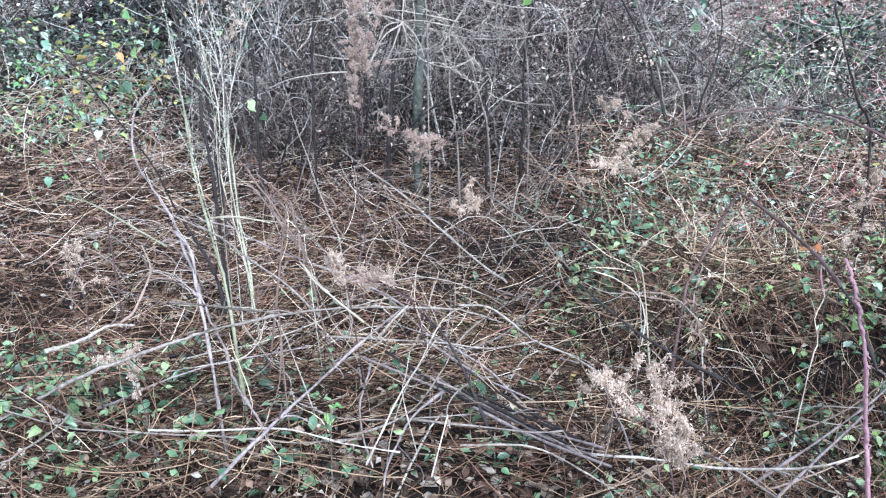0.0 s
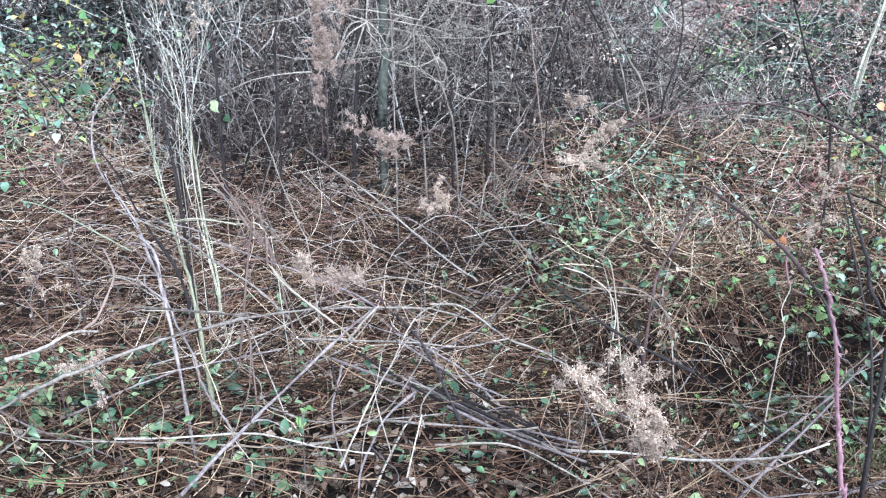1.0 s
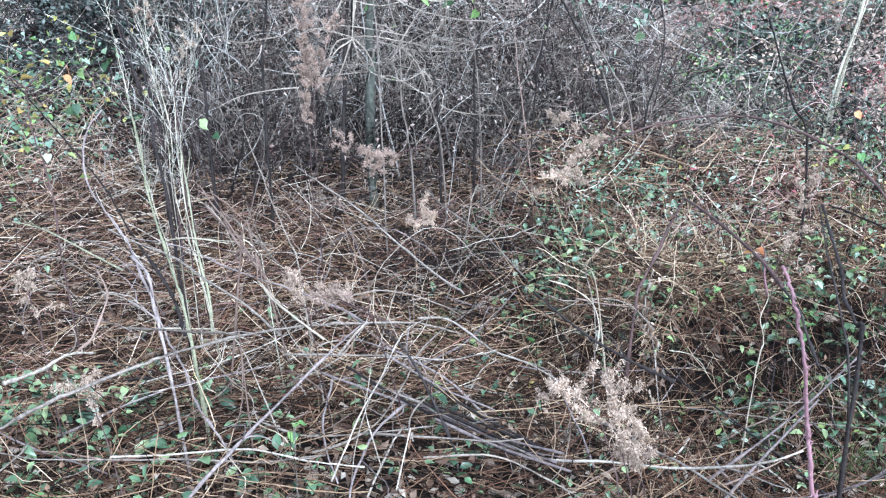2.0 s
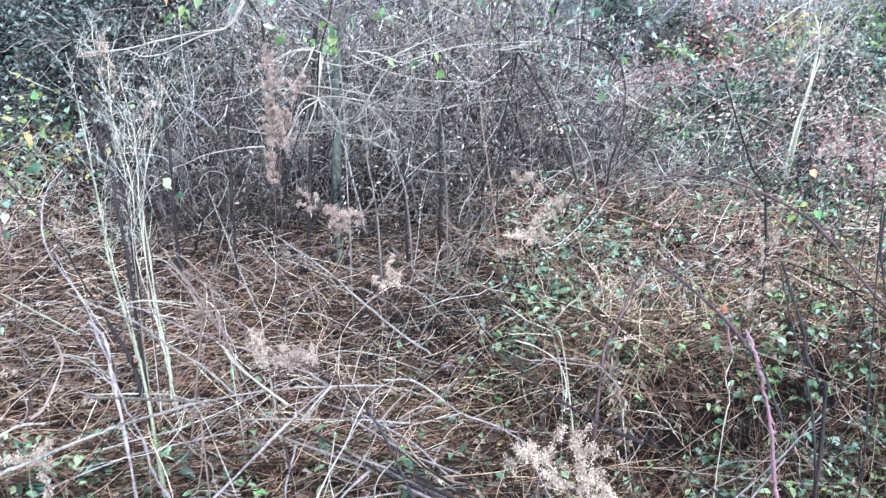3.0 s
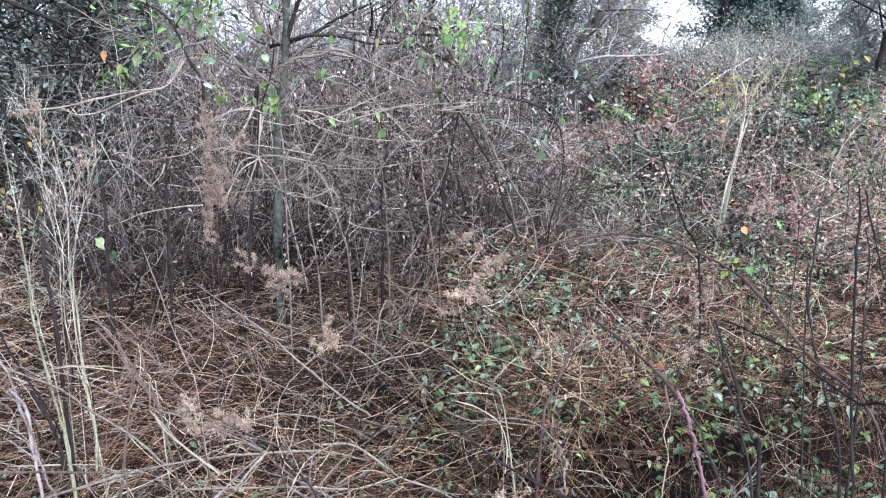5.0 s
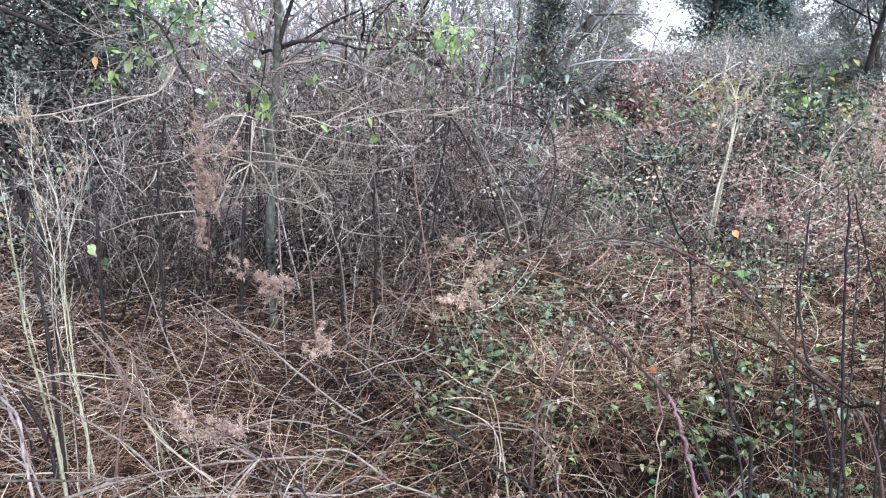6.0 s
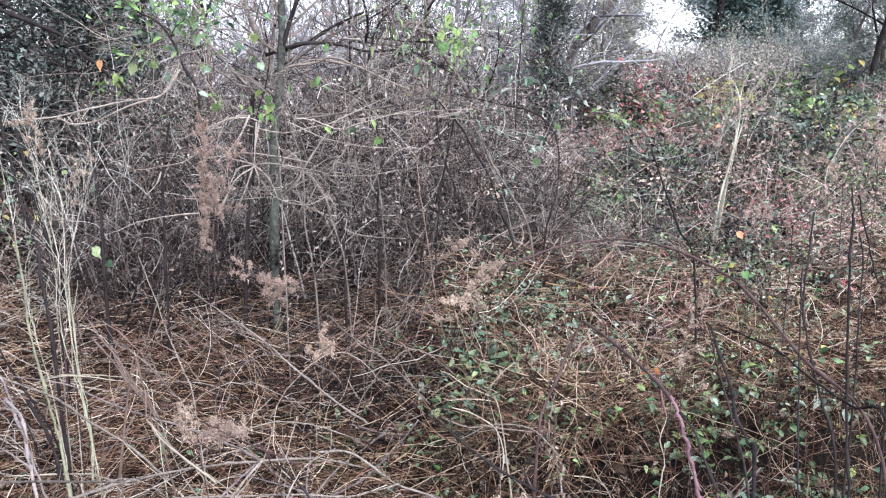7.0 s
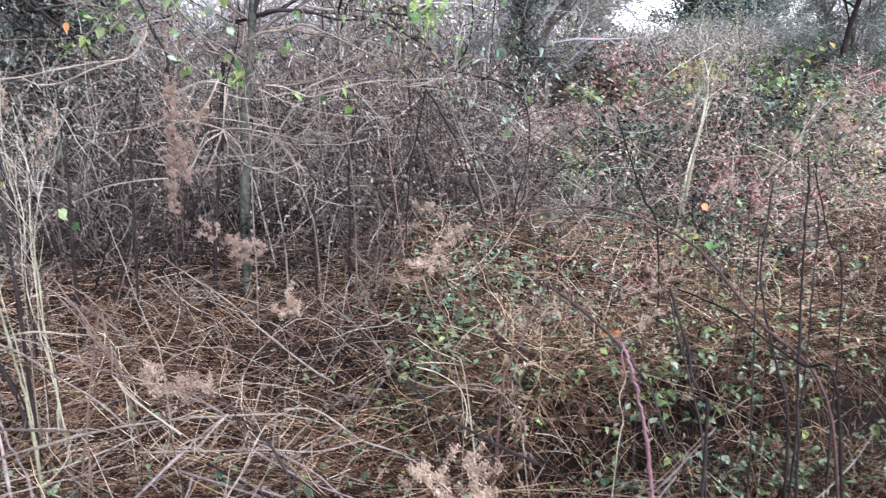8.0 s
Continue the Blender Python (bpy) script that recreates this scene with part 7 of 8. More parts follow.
cane("dark_cane", "stout dark stem standing among bleached stalks", "stem", "bark_dark", 0.0062, 0.0046,
      [(-0.81, 2.68, 0.69), (-0.84, 2.76, 0.80), (-0.87, 2.83, 0.91), (-0.89, 2.90, 0.99), (-0.92, 2.93, 1.07), (-0.95, 2.96, 1.16), (-0.98, 3.02, 1.25), (-1.01, 3.07, 1.35), (-1.03, 3.10, 1.42), (-1.04, 3.12, 1.51)])
stick("dead_bough", "pale dead twig spreading from a knot in the thicket", "branch", "bark_pale", 0.0036, 0.0016,
      [(-0.16, 3.70, 1.36), (-0.17, 3.69, 1.27), (-0.18, 3.68, 1.17)])
stick("dead_bough", "pale dead twig spreading from a knot in the thicket", "branch", "bark_pale", 0.0036, 0.0016,
      [(-0.18, 3.68, 1.17), (-0.25, 3.68, 1.15), (-0.29, 3.66, 1.08), (-0.32, 3.65, 1.01), (-0.34, 3.64, 0.95)])
stick("dead_bough", "pale dead twig spreading from a knot in the thicket", "branch", "bark_pale", 0.0036, 0.0016,
      [(-0.18, 3.68, 1.17), (-0.13, 3.68, 1.12), (-0.10, 3.67, 1.07), (-0.08, 3.67, 1.01)])
stick("dead_bough", "pale dead twig spreading from a knot in the thicket", "branch", "bark_pale", 0.0036, 0.0016,
      [(-0.18, 3.68, 1.17), (-0.21, 3.67, 1.09), (-0.24, 3.66, 1.02), (-0.28, 3.64, 0.95)])
stick("dead_bough", "pale dead twig spreading from a knot in the thicket", "branch", "bark_pale", 0.0036, 0.0016,
      [(-0.18, 3.68, 1.17), (-0.29, 3.68, 1.20), (-0.36, 3.67, 1.21), (-0.43, 3.66, 1.18)])
stick("dead_bough", "pale dead twig spreading from a knot in the thicket", "branch", "bark_pale", 0.0036, 0.0016,
      [(-0.18, 3.68, 1.17), (-0.09, 3.69, 1.17), (0.02, 3.68, 1.15), (0.12, 3.68, 1.13), (0.20, 3.67, 1.10)])
stick("dead_bough", "pale dead twig spreading from a knot in the thicket", "branch", "bark_pale", 0.0036, 0.0016,
      [(-0.26, 3.69, 1.25), (-0.23, 3.69, 1.30), (-0.20, 3.70, 1.38)])
stick("dead_bough", "pale dead twig spreading from a knot in the thicket", "branch", "bark_pale", 0.0036, 0.0016,
      [(-0.36, 3.68, 1.33), (-0.29, 3.69, 1.37), (-0.20, 3.70, 1.38), (-0.14, 3.70, 1.36)])
stick("dead_bough", "pale dead twig spreading from a knot in the thicket", "branch", "bark_pale", 0.0036, 0.0016,
      [(-0.18, 3.68, 1.17), (-0.16, 3.67, 1.09), (-0.18, 3.66, 1.02)])
cane("dead_weed", "pale bowed dead stem over the slope weeds", "stem", "bark_pale", 0.0052, 0.0034,
      [(2.92, 5.16, 0.70), (2.85, 5.21, 0.76), (2.69, 5.30, 0.82), (2.58, 5.37, 0.88), (2.41, 5.45, 0.95), (2.20, 5.55, 1.02)])
cane("dead_weed", "dark thin stem arching between dead weeds", "stem", "bark_red", 0.0020, 0.0012,
      [(1.64, 2.31, 0.97), (1.65, 2.33, 1.09), (1.70, 2.31, 1.15), (1.75, 2.29, 1.21), (1.79, 2.26, 1.26)])
plume("dry_goldenrod", "pale fluffy dead goldenrod plume in dead grass", "weed", "fluff", 0.0531, 800.0000,
      [(0.48, 1.41, 0.37), (0.47, 1.45, 0.46), (0.45, 1.51, 0.53), (0.41, 1.54, 0.57), (0.37, 1.55, 0.58)])
plume("dry_goldenrod", "pale fluffy dead goldenrod plume in dead grass", "weed", "fluff", 0.0594, 900.0000,
      [(0.51, 1.40, 0.36), (0.50, 1.46, 0.45), (0.49, 1.52, 0.52), (0.48, 1.55, 0.58)])
plume("dry_goldenrod", "pale fluffy dead goldenrod plume in dead grass", "weed", "fluff", 0.0500, 700.0000,
      [(0.54, 1.40, 0.36), (0.54, 1.45, 0.41), (0.54, 1.49, 0.46), (0.55, 1.53, 0.49)])
plume("dry_goldenrod", "drooping tan seed plume bent over low brambles", "weed", "fluff", 0.0430, 1100.0000,
      [(0.96, 2.89, 0.90), (0.81, 2.80, 0.88), (0.69, 2.66, 0.87), (0.59, 2.57, 0.84), (0.55, 2.51, 0.80)])
plume("dry_goldenrod", "drooping tan seed plume bent over low brambles", "weed", "fluff", 0.0360, 700.0000,
      [(0.96, 2.89, 0.90), (0.84, 2.80, 0.89), (0.73, 2.72, 0.91), (0.62, 2.65, 0.98), (0.55, 2.62, 1.01)])
plume("dry_goldenrod", "brown drooping tuft of dead grass flowers", "weed", "fluff_brown", 0.0340, 950.0000,
      [(0.11, 2.81, 0.86), (0.05, 2.82, 0.86), (-0.01, 2.83, 0.84), (-0.09, 2.84, 0.84), (-0.19, 2.87, 0.87)])
plume("dry_goldenrod", "brown drooping tuft of dead grass flowers", "weed", "fluff_brown", 0.0300, 600.0000,
      [(0.15, 2.81, 0.89), (0.05, 2.82, 0.86), (-0.01, 2.82, 0.82), (-0.08, 2.82, 0.79)])
plume("dry_goldenrod", "tan dead flower plume tilted over dark brush", "weed", "fluff", 0.0210, 350.0000,
      [(0.18, 2.27, 0.84), (0.13, 2.27, 0.80), (0.09, 2.27, 0.78), (0.04, 2.28, 0.76)])
plume("dry_goldenrod", "tan dead flower plume tilted over dark brush", "weed", "fluff", 0.0190, 300.0000,
      [(0.18, 2.27, 0.84), (0.11, 2.27, 0.79), (0.07, 2.29, 0.83)])
plume("dry_goldenrod", "pale fluffy dead plume standing in dead grass", "weed", "fluff", 0.0375, 350.0000,
      [(-1.01, 2.00, 0.46), (-1.05, 2.09, 0.56), (-1.10, 2.17, 0.61), (-1.11, 2.20, 0.67)])
plume("brown_seed_stalk", "tall rusty-brown dead flower stalk in the thicket", "weed", "fluff_brown", 0.0280, 4200.0000,
      [(-0.35, 3.13, 0.58), (-0.36, 3.25, 0.83), (-0.37, 3.35, 1.03), (-0.37, 3.39, 1.19), (-0.37, 3.44, 1.36)])
plume("brown_seed_stalk", "rusty-brown dead flower spray in the thicket", "weed", "fluff_brown", 0.0700, 1500.0000,
      [(-0.34, 3.30, 0.84), (-0.33, 3.39, 1.00), (-0.29, 3.47, 1.13), (-0.24, 3.49, 1.25)])
plume("dry_goldenrod", "pale fluffy dead plume low in dead grass", "weed", "fluff", 0.0312, 350.0000,
      [(-0.26, 2.01, 0.56), (-0.28, 2.03, 0.61), (-0.30, 2.04, 0.64), (-0.31, 2.05, 0.68)])
plume("dry_goldenrod", "pale fluffy dead plume low in dead grass", "weed", "fluff_brown", 0.0375, 400.0000,
      [(-0.08, 2.03, 0.54), (-0.13, 2.05, 0.59), (-0.17, 2.06, 0.61), (-0.22, 2.07, 0.62)])
plume("dry_goldenrod", "pale fluffy dead plume low in dead grass", "weed", "fluff", 0.0375, 400.0000,
      [(-0.06, 2.17, 0.45), (-0.13, 2.24, 0.50), (-0.20, 2.31, 0.52), (-0.25, 2.32, 0.54)])
plume("dry_goldenrod", "pale fluffy dead plume low in dead grass", "weed", "fluff", 0.0312, 300.0000,
      [(-0.23, 2.19, 0.49), (-0.30, 2.26, 0.51), (-0.34, 2.32, 0.53), (-0.36, 2.34, 0.57)])
plume("dry_goldenrod", "beige seed heads on a thin dead weed", "weed", "fluff", 0.0312, 300.0000,
      [(1.39, 2.51, 0.53), (1.43, 2.58, 0.61), (1.47, 2.64, 0.68), (1.51, 2.65, 0.74)])
plume("dry_goldenrod", "beige seed heads on a thin dead weed", "weed", "fluff", 0.0312, 300.0000,
      [(1.30, 2.41, 0.49), (1.35, 2.47, 0.55), (1.41, 2.52, 0.58), (1.44, 2.52, 0.61)])
plume("dry_goldenrod", "bleached seed head on a tall dead weed", "weed", "fluff", 0.0375, 450.0000,
      [(-0.81, 2.94, 0.97), (-0.86, 3.02, 1.18), (-0.92, 3.10, 1.34), (-0.95, 3.14, 1.47)])
plume("dry_goldenrod", "bleached seed head on a tall dead weed", "weed", "fluff", 0.0312, 250.0000,
      [(-0.81, 2.94, 0.97), (-0.80, 3.00, 1.12), (-0.77, 3.05, 1.22), (-0.73, 3.06, 1.28)])
plume("dry_goldenrod", "bleached seed head beside low growing weeds", "weed", "fluff", 0.0375, 400.0000,
      [(-0.75, 1.69, 0.40), (-0.79, 1.75, 0.46), (-0.81, 1.79, 0.49), (-0.84, 1.80, 0.52)])
plume("dry_goldenrod", "tan withered flower head in reddish weeds", "weed", "fluff", 0.0500, 350.0000,
      [(2.84, 4.43, 0.55), (2.87, 4.45, 0.64), (2.89, 4.46, 0.70), (2.91, 4.47, 0.76)])
plume("dry_goldenrod", "tan withered flower head in reddish weeds", "weed", "fluff", 0.0500, 350.0000,
      [(2.85, 3.68, 0.93), (2.84, 3.71, 1.02), (2.82, 3.72, 1.08), (2.79, 3.74, 1.11)])
plume("dry_goldenrod", "pale withered flower head in the thicket edge", "weed", "fluff", 0.0563, 350.0000,
      [(2.04, 5.61, 0.50), (2.04, 5.65, 0.65), (2.05, 5.67, 0.77), (2.08, 5.70, 0.88)])
plume("dry_goldenrod", "tan withered flower head among brambles", "weed", "fluff", 0.0437, 300.0000,
      [(2.60, 3.14, 1.08), (2.60, 3.16, 1.16), (2.62, 3.17, 1.21), (2.64, 3.17, 1.25)])
stick("long_stick", "long thin brown stick lying across dead grass", "stick", "bark_red", 0.0029, 0.0019,
      [(-0.01, 2.11, 0.49), (-0.22, 2.26, 0.53), (-0.44, 2.42, 0.58), (-0.77, 2.64, 0.62)])
stick("leaning_stick", "pale thin stick leaning in the grass", "stick", "bark_pale", 0.0033, 0.0019,
      [(-0.40, 2.88, 0.37), (-0.44, 2.96, 0.46), (-0.51, 3.10, 0.56), (-0.57, 3.24, 0.66), (-0.66, 3.40, 0.83)])
stick("leaning_stick", "reddish thin stick leaning in the grass", "stick", "red_vine", 0.0029, 0.0019,
      [(-0.43, 2.31, 0.58), (-0.50, 2.43, 0.61), (-0.58, 2.56, 0.66), (-0.62, 2.63, 0.71)])
stick("leaning_stick", "brown stick leaning over dark brush", "stick", "bark_grey", 0.0033, 0.0024,
      [(0.48, 2.73, 0.36), (0.33, 2.89, 0.49), (0.20, 3.03, 0.55), (0.12, 3.16, 0.60)])
stick("thin_stick", "pale curved twig lying over the mat", "stick", "bark_pale", 0.0024, 0.0014,
      [(0.83, 2.25, 0.37), (0.76, 2.33, 0.43), (0.67, 2.40, 0.42), (0.57, 2.46, 0.39), (0.49, 2.53, 0.40)])
stick("thin_stick", "dark stick slanting down to the grass", "stick", "bark_dark", 0.0048, 0.0030,
      [(0.76, 1.86, 0.41), (0.66, 1.98, 0.42), (0.55, 2.11, 0.45), (0.44, 2.35, 0.48)])
stick("thin_stick", "grey curved twig standing in the mat", "stick", "bark_grey", 0.0019, 0.0011,
      [(0.61, 2.16, 0.25), (0.63, 2.24, 0.39), (0.63, 2.31, 0.47), (0.62, 2.38, 0.53)])
stick("thin_sapling", "dark stout sapling in the hollow of the thicket", "sapling", "bark_dark", 0.0156, 0.0108,
      [(-0.35, 4.76, -0.02), (-0.32, 4.88, 0.50), (-0.29, 5.05, 0.97), (-0.25, 5.21, 1.42)])
stick("thin_sapling", "dark slim sapling in the hollow of the thicket", "sapling", "bark_dark", 0.0096, 0.0060,
      [(0.47, 4.59, 0.26), (0.48, 4.65, 0.53), (0.49, 4.78, 0.82), (0.55, 4.90, 1.16)])
stick("thin_sapling", "dark slim sapling at the thicket edge", "sapling", "bark_dark", 0.0096, 0.0066,
      [(-1.04, 4.37, 0.49), (-1.05, 4.46, 0.81), (-1.10, 4.63, 1.04), (-1.14, 4.80, 1.27)])
stick("thin_sapling", "dark leaning sapling at the thicket edge", "sapling", "bark_dark", 0.0084, 0.0054,
      [(-1.20, 4.04, 0.70), (-1.25, 4.10, 0.91), (-1.33, 4.22, 1.15), (-1.39, 4.33, 1.34)])
stick("thin_sapling", "dark slim sapling behind the vine thicket", "sapling", "bark_dark", 0.0096, 0.0060,
      [(1.11, 5.04, 0.42), (1.06, 5.13, 0.75), (0.98, 5.32, 1.04), (0.97, 5.51, 1.37)])
stick("thin_sapling", "grey slim sapling at the thicket edge", "sapling", "bark_grey", 0.0057, 0.0038,
      [(0.08, 4.28, 0.47), (0.04, 4.36, 0.74), (0.04, 4.49, 1.04), (-0.03, 4.62, 1.31)])
stick("dead_bough", "pale dead bough reaching through the thicket", "branch", "bark_pale", 0.0033, 0.0014,
      [(-0.37, 3.64, 1.34), (-0.27, 3.68, 1.38), (-0.19, 3.73, 1.39)])
stick("dead_bough", "pale dead bough reaching through the thicket", "branch", "bark_pale", 0.0033, 0.0014,
      [(-0.19, 3.72, 1.39), (-0.23, 3.69, 1.31), (-0.28, 3.65, 1.24), (-0.34, 3.59, 1.19)])
stick("dead_bough", "pale dead bough reaching through the thicket", "branch", "bark_pale", 0.0033, 0.0014,
      [(-0.15, 3.71, 1.35), (-0.17, 3.69, 1.25), (-0.18, 3.67, 1.17)])
stick("dead_bough", "pale dead bough reaching through the thicket", "branch", "bark_pale", 0.0033, 0.0014,
      [(-0.18, 3.67, 1.16), (-0.26, 3.61, 1.11), (-0.32, 3.55, 1.00), (-0.34, 3.54, 0.96)])
stick("dead_bough", "pale dead bough reaching through the thicket", "branch", "bark_pale", 0.0033, 0.0014,
      [(-0.43, 3.72, 1.22), (-0.50, 3.73, 1.18), (-0.58, 3.68, 1.17), (-0.68, 3.65, 1.16), (-0.80, 3.67, 1.19)])
stick("dead_bough", "pale dead bough reaching through the thicket", "branch", "bark_pale", 0.0033, 0.0014,
      [(-0.58, 3.63, 1.15), (-0.60, 3.62, 1.10), (-0.66, 3.61, 1.04)])
stick("dead_bough", "pale dead bough reaching through the thicket", "branch", "bark_pale", 0.0033, 0.0014,
      [(0.08, 4.03, 1.13), (-0.14, 3.98, 1.18), (-0.27, 3.90, 1.20), (-0.37, 3.81, 1.19)])
stick("dead_bough", "pale dead bough reaching through the thicket", "branch", "bark_pale", 0.0033, 0.0014,
      [(-0.47, 3.96, 0.90), (-0.59, 3.98, 0.89), (-0.76, 4.00, 0.86), (-0.88, 4.01, 0.81)])
stick("dead_bough", "pale dead bough reaching through the thicket", "branch", "bark_pale", 0.0033, 0.0014,
      [(-0.25, 4.34, 1.30), (-0.06, 4.40, 1.25), (0.18, 4.47, 1.29), (0.44, 4.54, 1.32), (0.71, 4.61, 1.36)])
stick("dead_bough", "pale dead bough reaching through the thicket", "branch", "bark_pale", 0.0033, 0.0014,
      [(-0.09, 4.59, 1.56), (0.13, 4.57, 1.64), (0.32, 4.58, 1.61), (0.52, 4.60, 1.58), (0.82, 4.63, 1.52)])
stick("dead_bough", "pale dead bough reaching through the thicket", "branch", "bark_pale", 0.0033, 0.0014,
      [(0.15, 4.37, 1.28), (0.37, 4.46, 1.37), (0.53, 4.56, 1.43)])
stick("dead_bough", "pale dead bough reaching through the thicket", "branch", "bark_pale", 0.0033, 0.0014,
      [(-0.59, 4.30, 0.92), (-0.37, 4.26, 0.91), (-0.13, 4.23, 0.93)])
stick("dead_bough", "pale dead bough reaching through the thicket", "branch", "bark_pale", 0.0033, 0.0014,
      [(0.17, 4.38, 0.90), (0.05, 4.39, 0.85), (-0.11, 4.42, 0.89), (-0.19, 4.36, 1.00)])
stick("dark_bough", "dark limb of the young tree reaching sideways", "branch", "bark_dark", 0.0120, 0.0072,
      [(-0.17, 5.36, 1.67), (0.08, 5.34, 1.74), (0.27, 5.33, 1.85), (0.47, 5.32, 1.94)])
stick("thin_stick", "pale white broken twig lying on dead grass", "twig", "pale", 0.0026, 0.0015,
      [(-0.76, 2.32, 0.71), (-0.68, 2.31, 0.73), (-0.60, 2.29, 0.73), (-0.52, 2.27, 0.72)])
stick("thin_stick", "reddish bent twig arching over dead grass", "twig", "red_vine", 0.0029, 0.0019,
      [(-0.67, 2.62, 0.74), (-0.58, 2.49, 0.70), (-0.49, 2.35, 0.65), (-0.44, 2.29, 0.63), (-0.42, 2.22, 0.59), (-0.32, 2.09, 0.55)])
stick("thin_stick", "pale tan twig sloping through dead grass", "twig", "straw", 0.0024, 0.0014,
      [(-0.44, 2.23, 0.61), (-0.33, 2.09, 0.56), (-0.23, 2.01, 0.52), (-0.16, 1.94, 0.49)])
stick("thin_stick", "bent reddish twig standing in dead grass", "twig", "red_vine", 0.0033, 0.0019,
      [(-0.48, 2.27, 0.74), (-0.45, 2.26, 0.72), (-0.44, 2.25, 0.68), (-0.44, 2.23, 0.61)])
stick("thin_stick", "purple-grey stick leaning out of dead grass", "twig", "bark_purple", 0.0054, 0.0036,
      [(-0.64, 1.89, 0.57), (-0.67, 1.95, 0.65), (-0.69, 2.00, 0.74), (-0.75, 2.07, 0.77)])
stick("thin_stick", "pale stick leaning out of dead grass", "twig", "bark_pale", 0.0043, 0.0029,
      [(-0.18, 1.90, 0.52), (-0.14, 1.95, 0.55), (-0.10, 2.00, 0.57)])
stick("thin_stick", "reddish-brown dead reed lying across vines", "twig", "red_vine", 0.0029, 0.0019,
      [(0.60, 2.41, 0.42), (0.67, 2.39, 0.41), (0.77, 2.37, 0.40), (0.81, 2.36, 0.40)])
stick("thin_stick", "tan curled vine over golden grass", "vine", "straw", 0.0024, 0.0014,
      [(0.49, 2.35, 0.52), (0.56, 2.33, 0.50), (0.63, 2.31, 0.45), (0.64, 2.24, 0.40), (0.62, 2.18, 0.34)])
stick("thin_stick", "tan curled vine over golden grass", "vine", "straw", 0.0024, 0.0014,
      [(0.66, 2.36, 0.47), (0.63, 2.41, 0.53), (0.68, 2.44, 0.59), (0.74, 2.48, 0.61)])
stick("thin_stick", "pale curled vine in low honeysuckle", "vine", "pale", 0.0019, 0.0011,
      [(0.86, 2.18, 0.33), (0.92, 2.17, 0.32), (0.94, 2.11, 0.32), (0.94, 2.06, 0.31)])
stick("thin_stick", "orange-brown curled vine in low honeysuckle", "vine", "straw", 0.0024, 0.0014,
      [(1.13, 2.12, 0.28), (1.16, 2.16, 0.36), (1.16, 2.20, 0.42), (1.19, 2.23, 0.47)])
leafy_vine("briar_vine", "greenbriar vine with bright green leaves over the thicket", "bark_grey",
           [(-0.07, 3.91, 0.98), (-0.08, 3.99, 1.25), (-0.11, 3.94, 1.47), (-0.27, 4.10, 1.57), (-0.52, 4.28, 1.71), (-0.83, 4.43, 1.68), (-1.03, 4.47, 1.70)],
           [(-0.14, 3.80, 1.39, 0.060, "leaf_lime"),
            (-0.10, 3.90, 1.42, 0.060, "leaf_lime"),
            (-0.09, 3.89, 1.43, 0.060, "leaf_lime"),
            (-0.14, 3.95, 1.49, 0.068, "leaf_lime"),
            (-0.11, 3.91, 1.47, 0.068, "leaf_lime"),
            (-0.39, 4.39, 1.40, 0.090, "leaf_lime"),
            (-0.85, 4.22, 1.56, 0.071, "leaf_lime"),
            (-0.89, 4.08, 1.50, 0.071, "leaf_lime"),
            (-0.84, 4.19, 1.56, 0.078, "leaf_lime"),
            (-0.74, 4.38, 1.62, 0.070, "leaf_lime"),
            (-0.72, 4.42, 1.62, 0.070, "leaf_lime"),
            (-0.75, 4.50, 1.67, 0.070, "leaf_lime"),
            (-0.80, 4.41, 1.61, 0.082, "leaf_green"),
            (-0.52, 4.32, 1.86, 0.072, "leaf_green"),
            (-0.57, 4.31, 1.80, 0.072, "leaf_green"),
            (-0.48, 4.32, 1.84, 0.072, "leaf_green"),
            (-0.56, 4.39, 1.82, 0.073, "leaf_green"),
            (-0.47, 4.33, 1.82, 0.073, "leaf_green"),
            (-0.51, 4.33, 1.87, 0.073, "leaf_green"),
            (-0.46, 4.25, 1.84, 0.073, "leaf_green"),
            (-0.46, 4.28, 1.76, 0.074, "leaf_green"),
            (-0.15, 4.09, 1.62, 0.067, "leaf_green"),
            (-0.60, 4.15, 1.57, 0.078, "leaf_pale"),
            (-0.40, 4.13, 1.60, 0.061, "leaf_green"),
            (-0.97, 4.44, 1.63, 0.076, "leaf_orange"),
            (-0.01, 4.35, 1.50, 0.084, "leaf_lime"),
            (0.13, 4.44, 1.52, 0.080, "leaf_green"),
            (-0.27, 4.24, 1.71, 0.069, "leaf_green"),
            (-0.18, 4.24, 1.76, 0.074, "leaf_lime")])
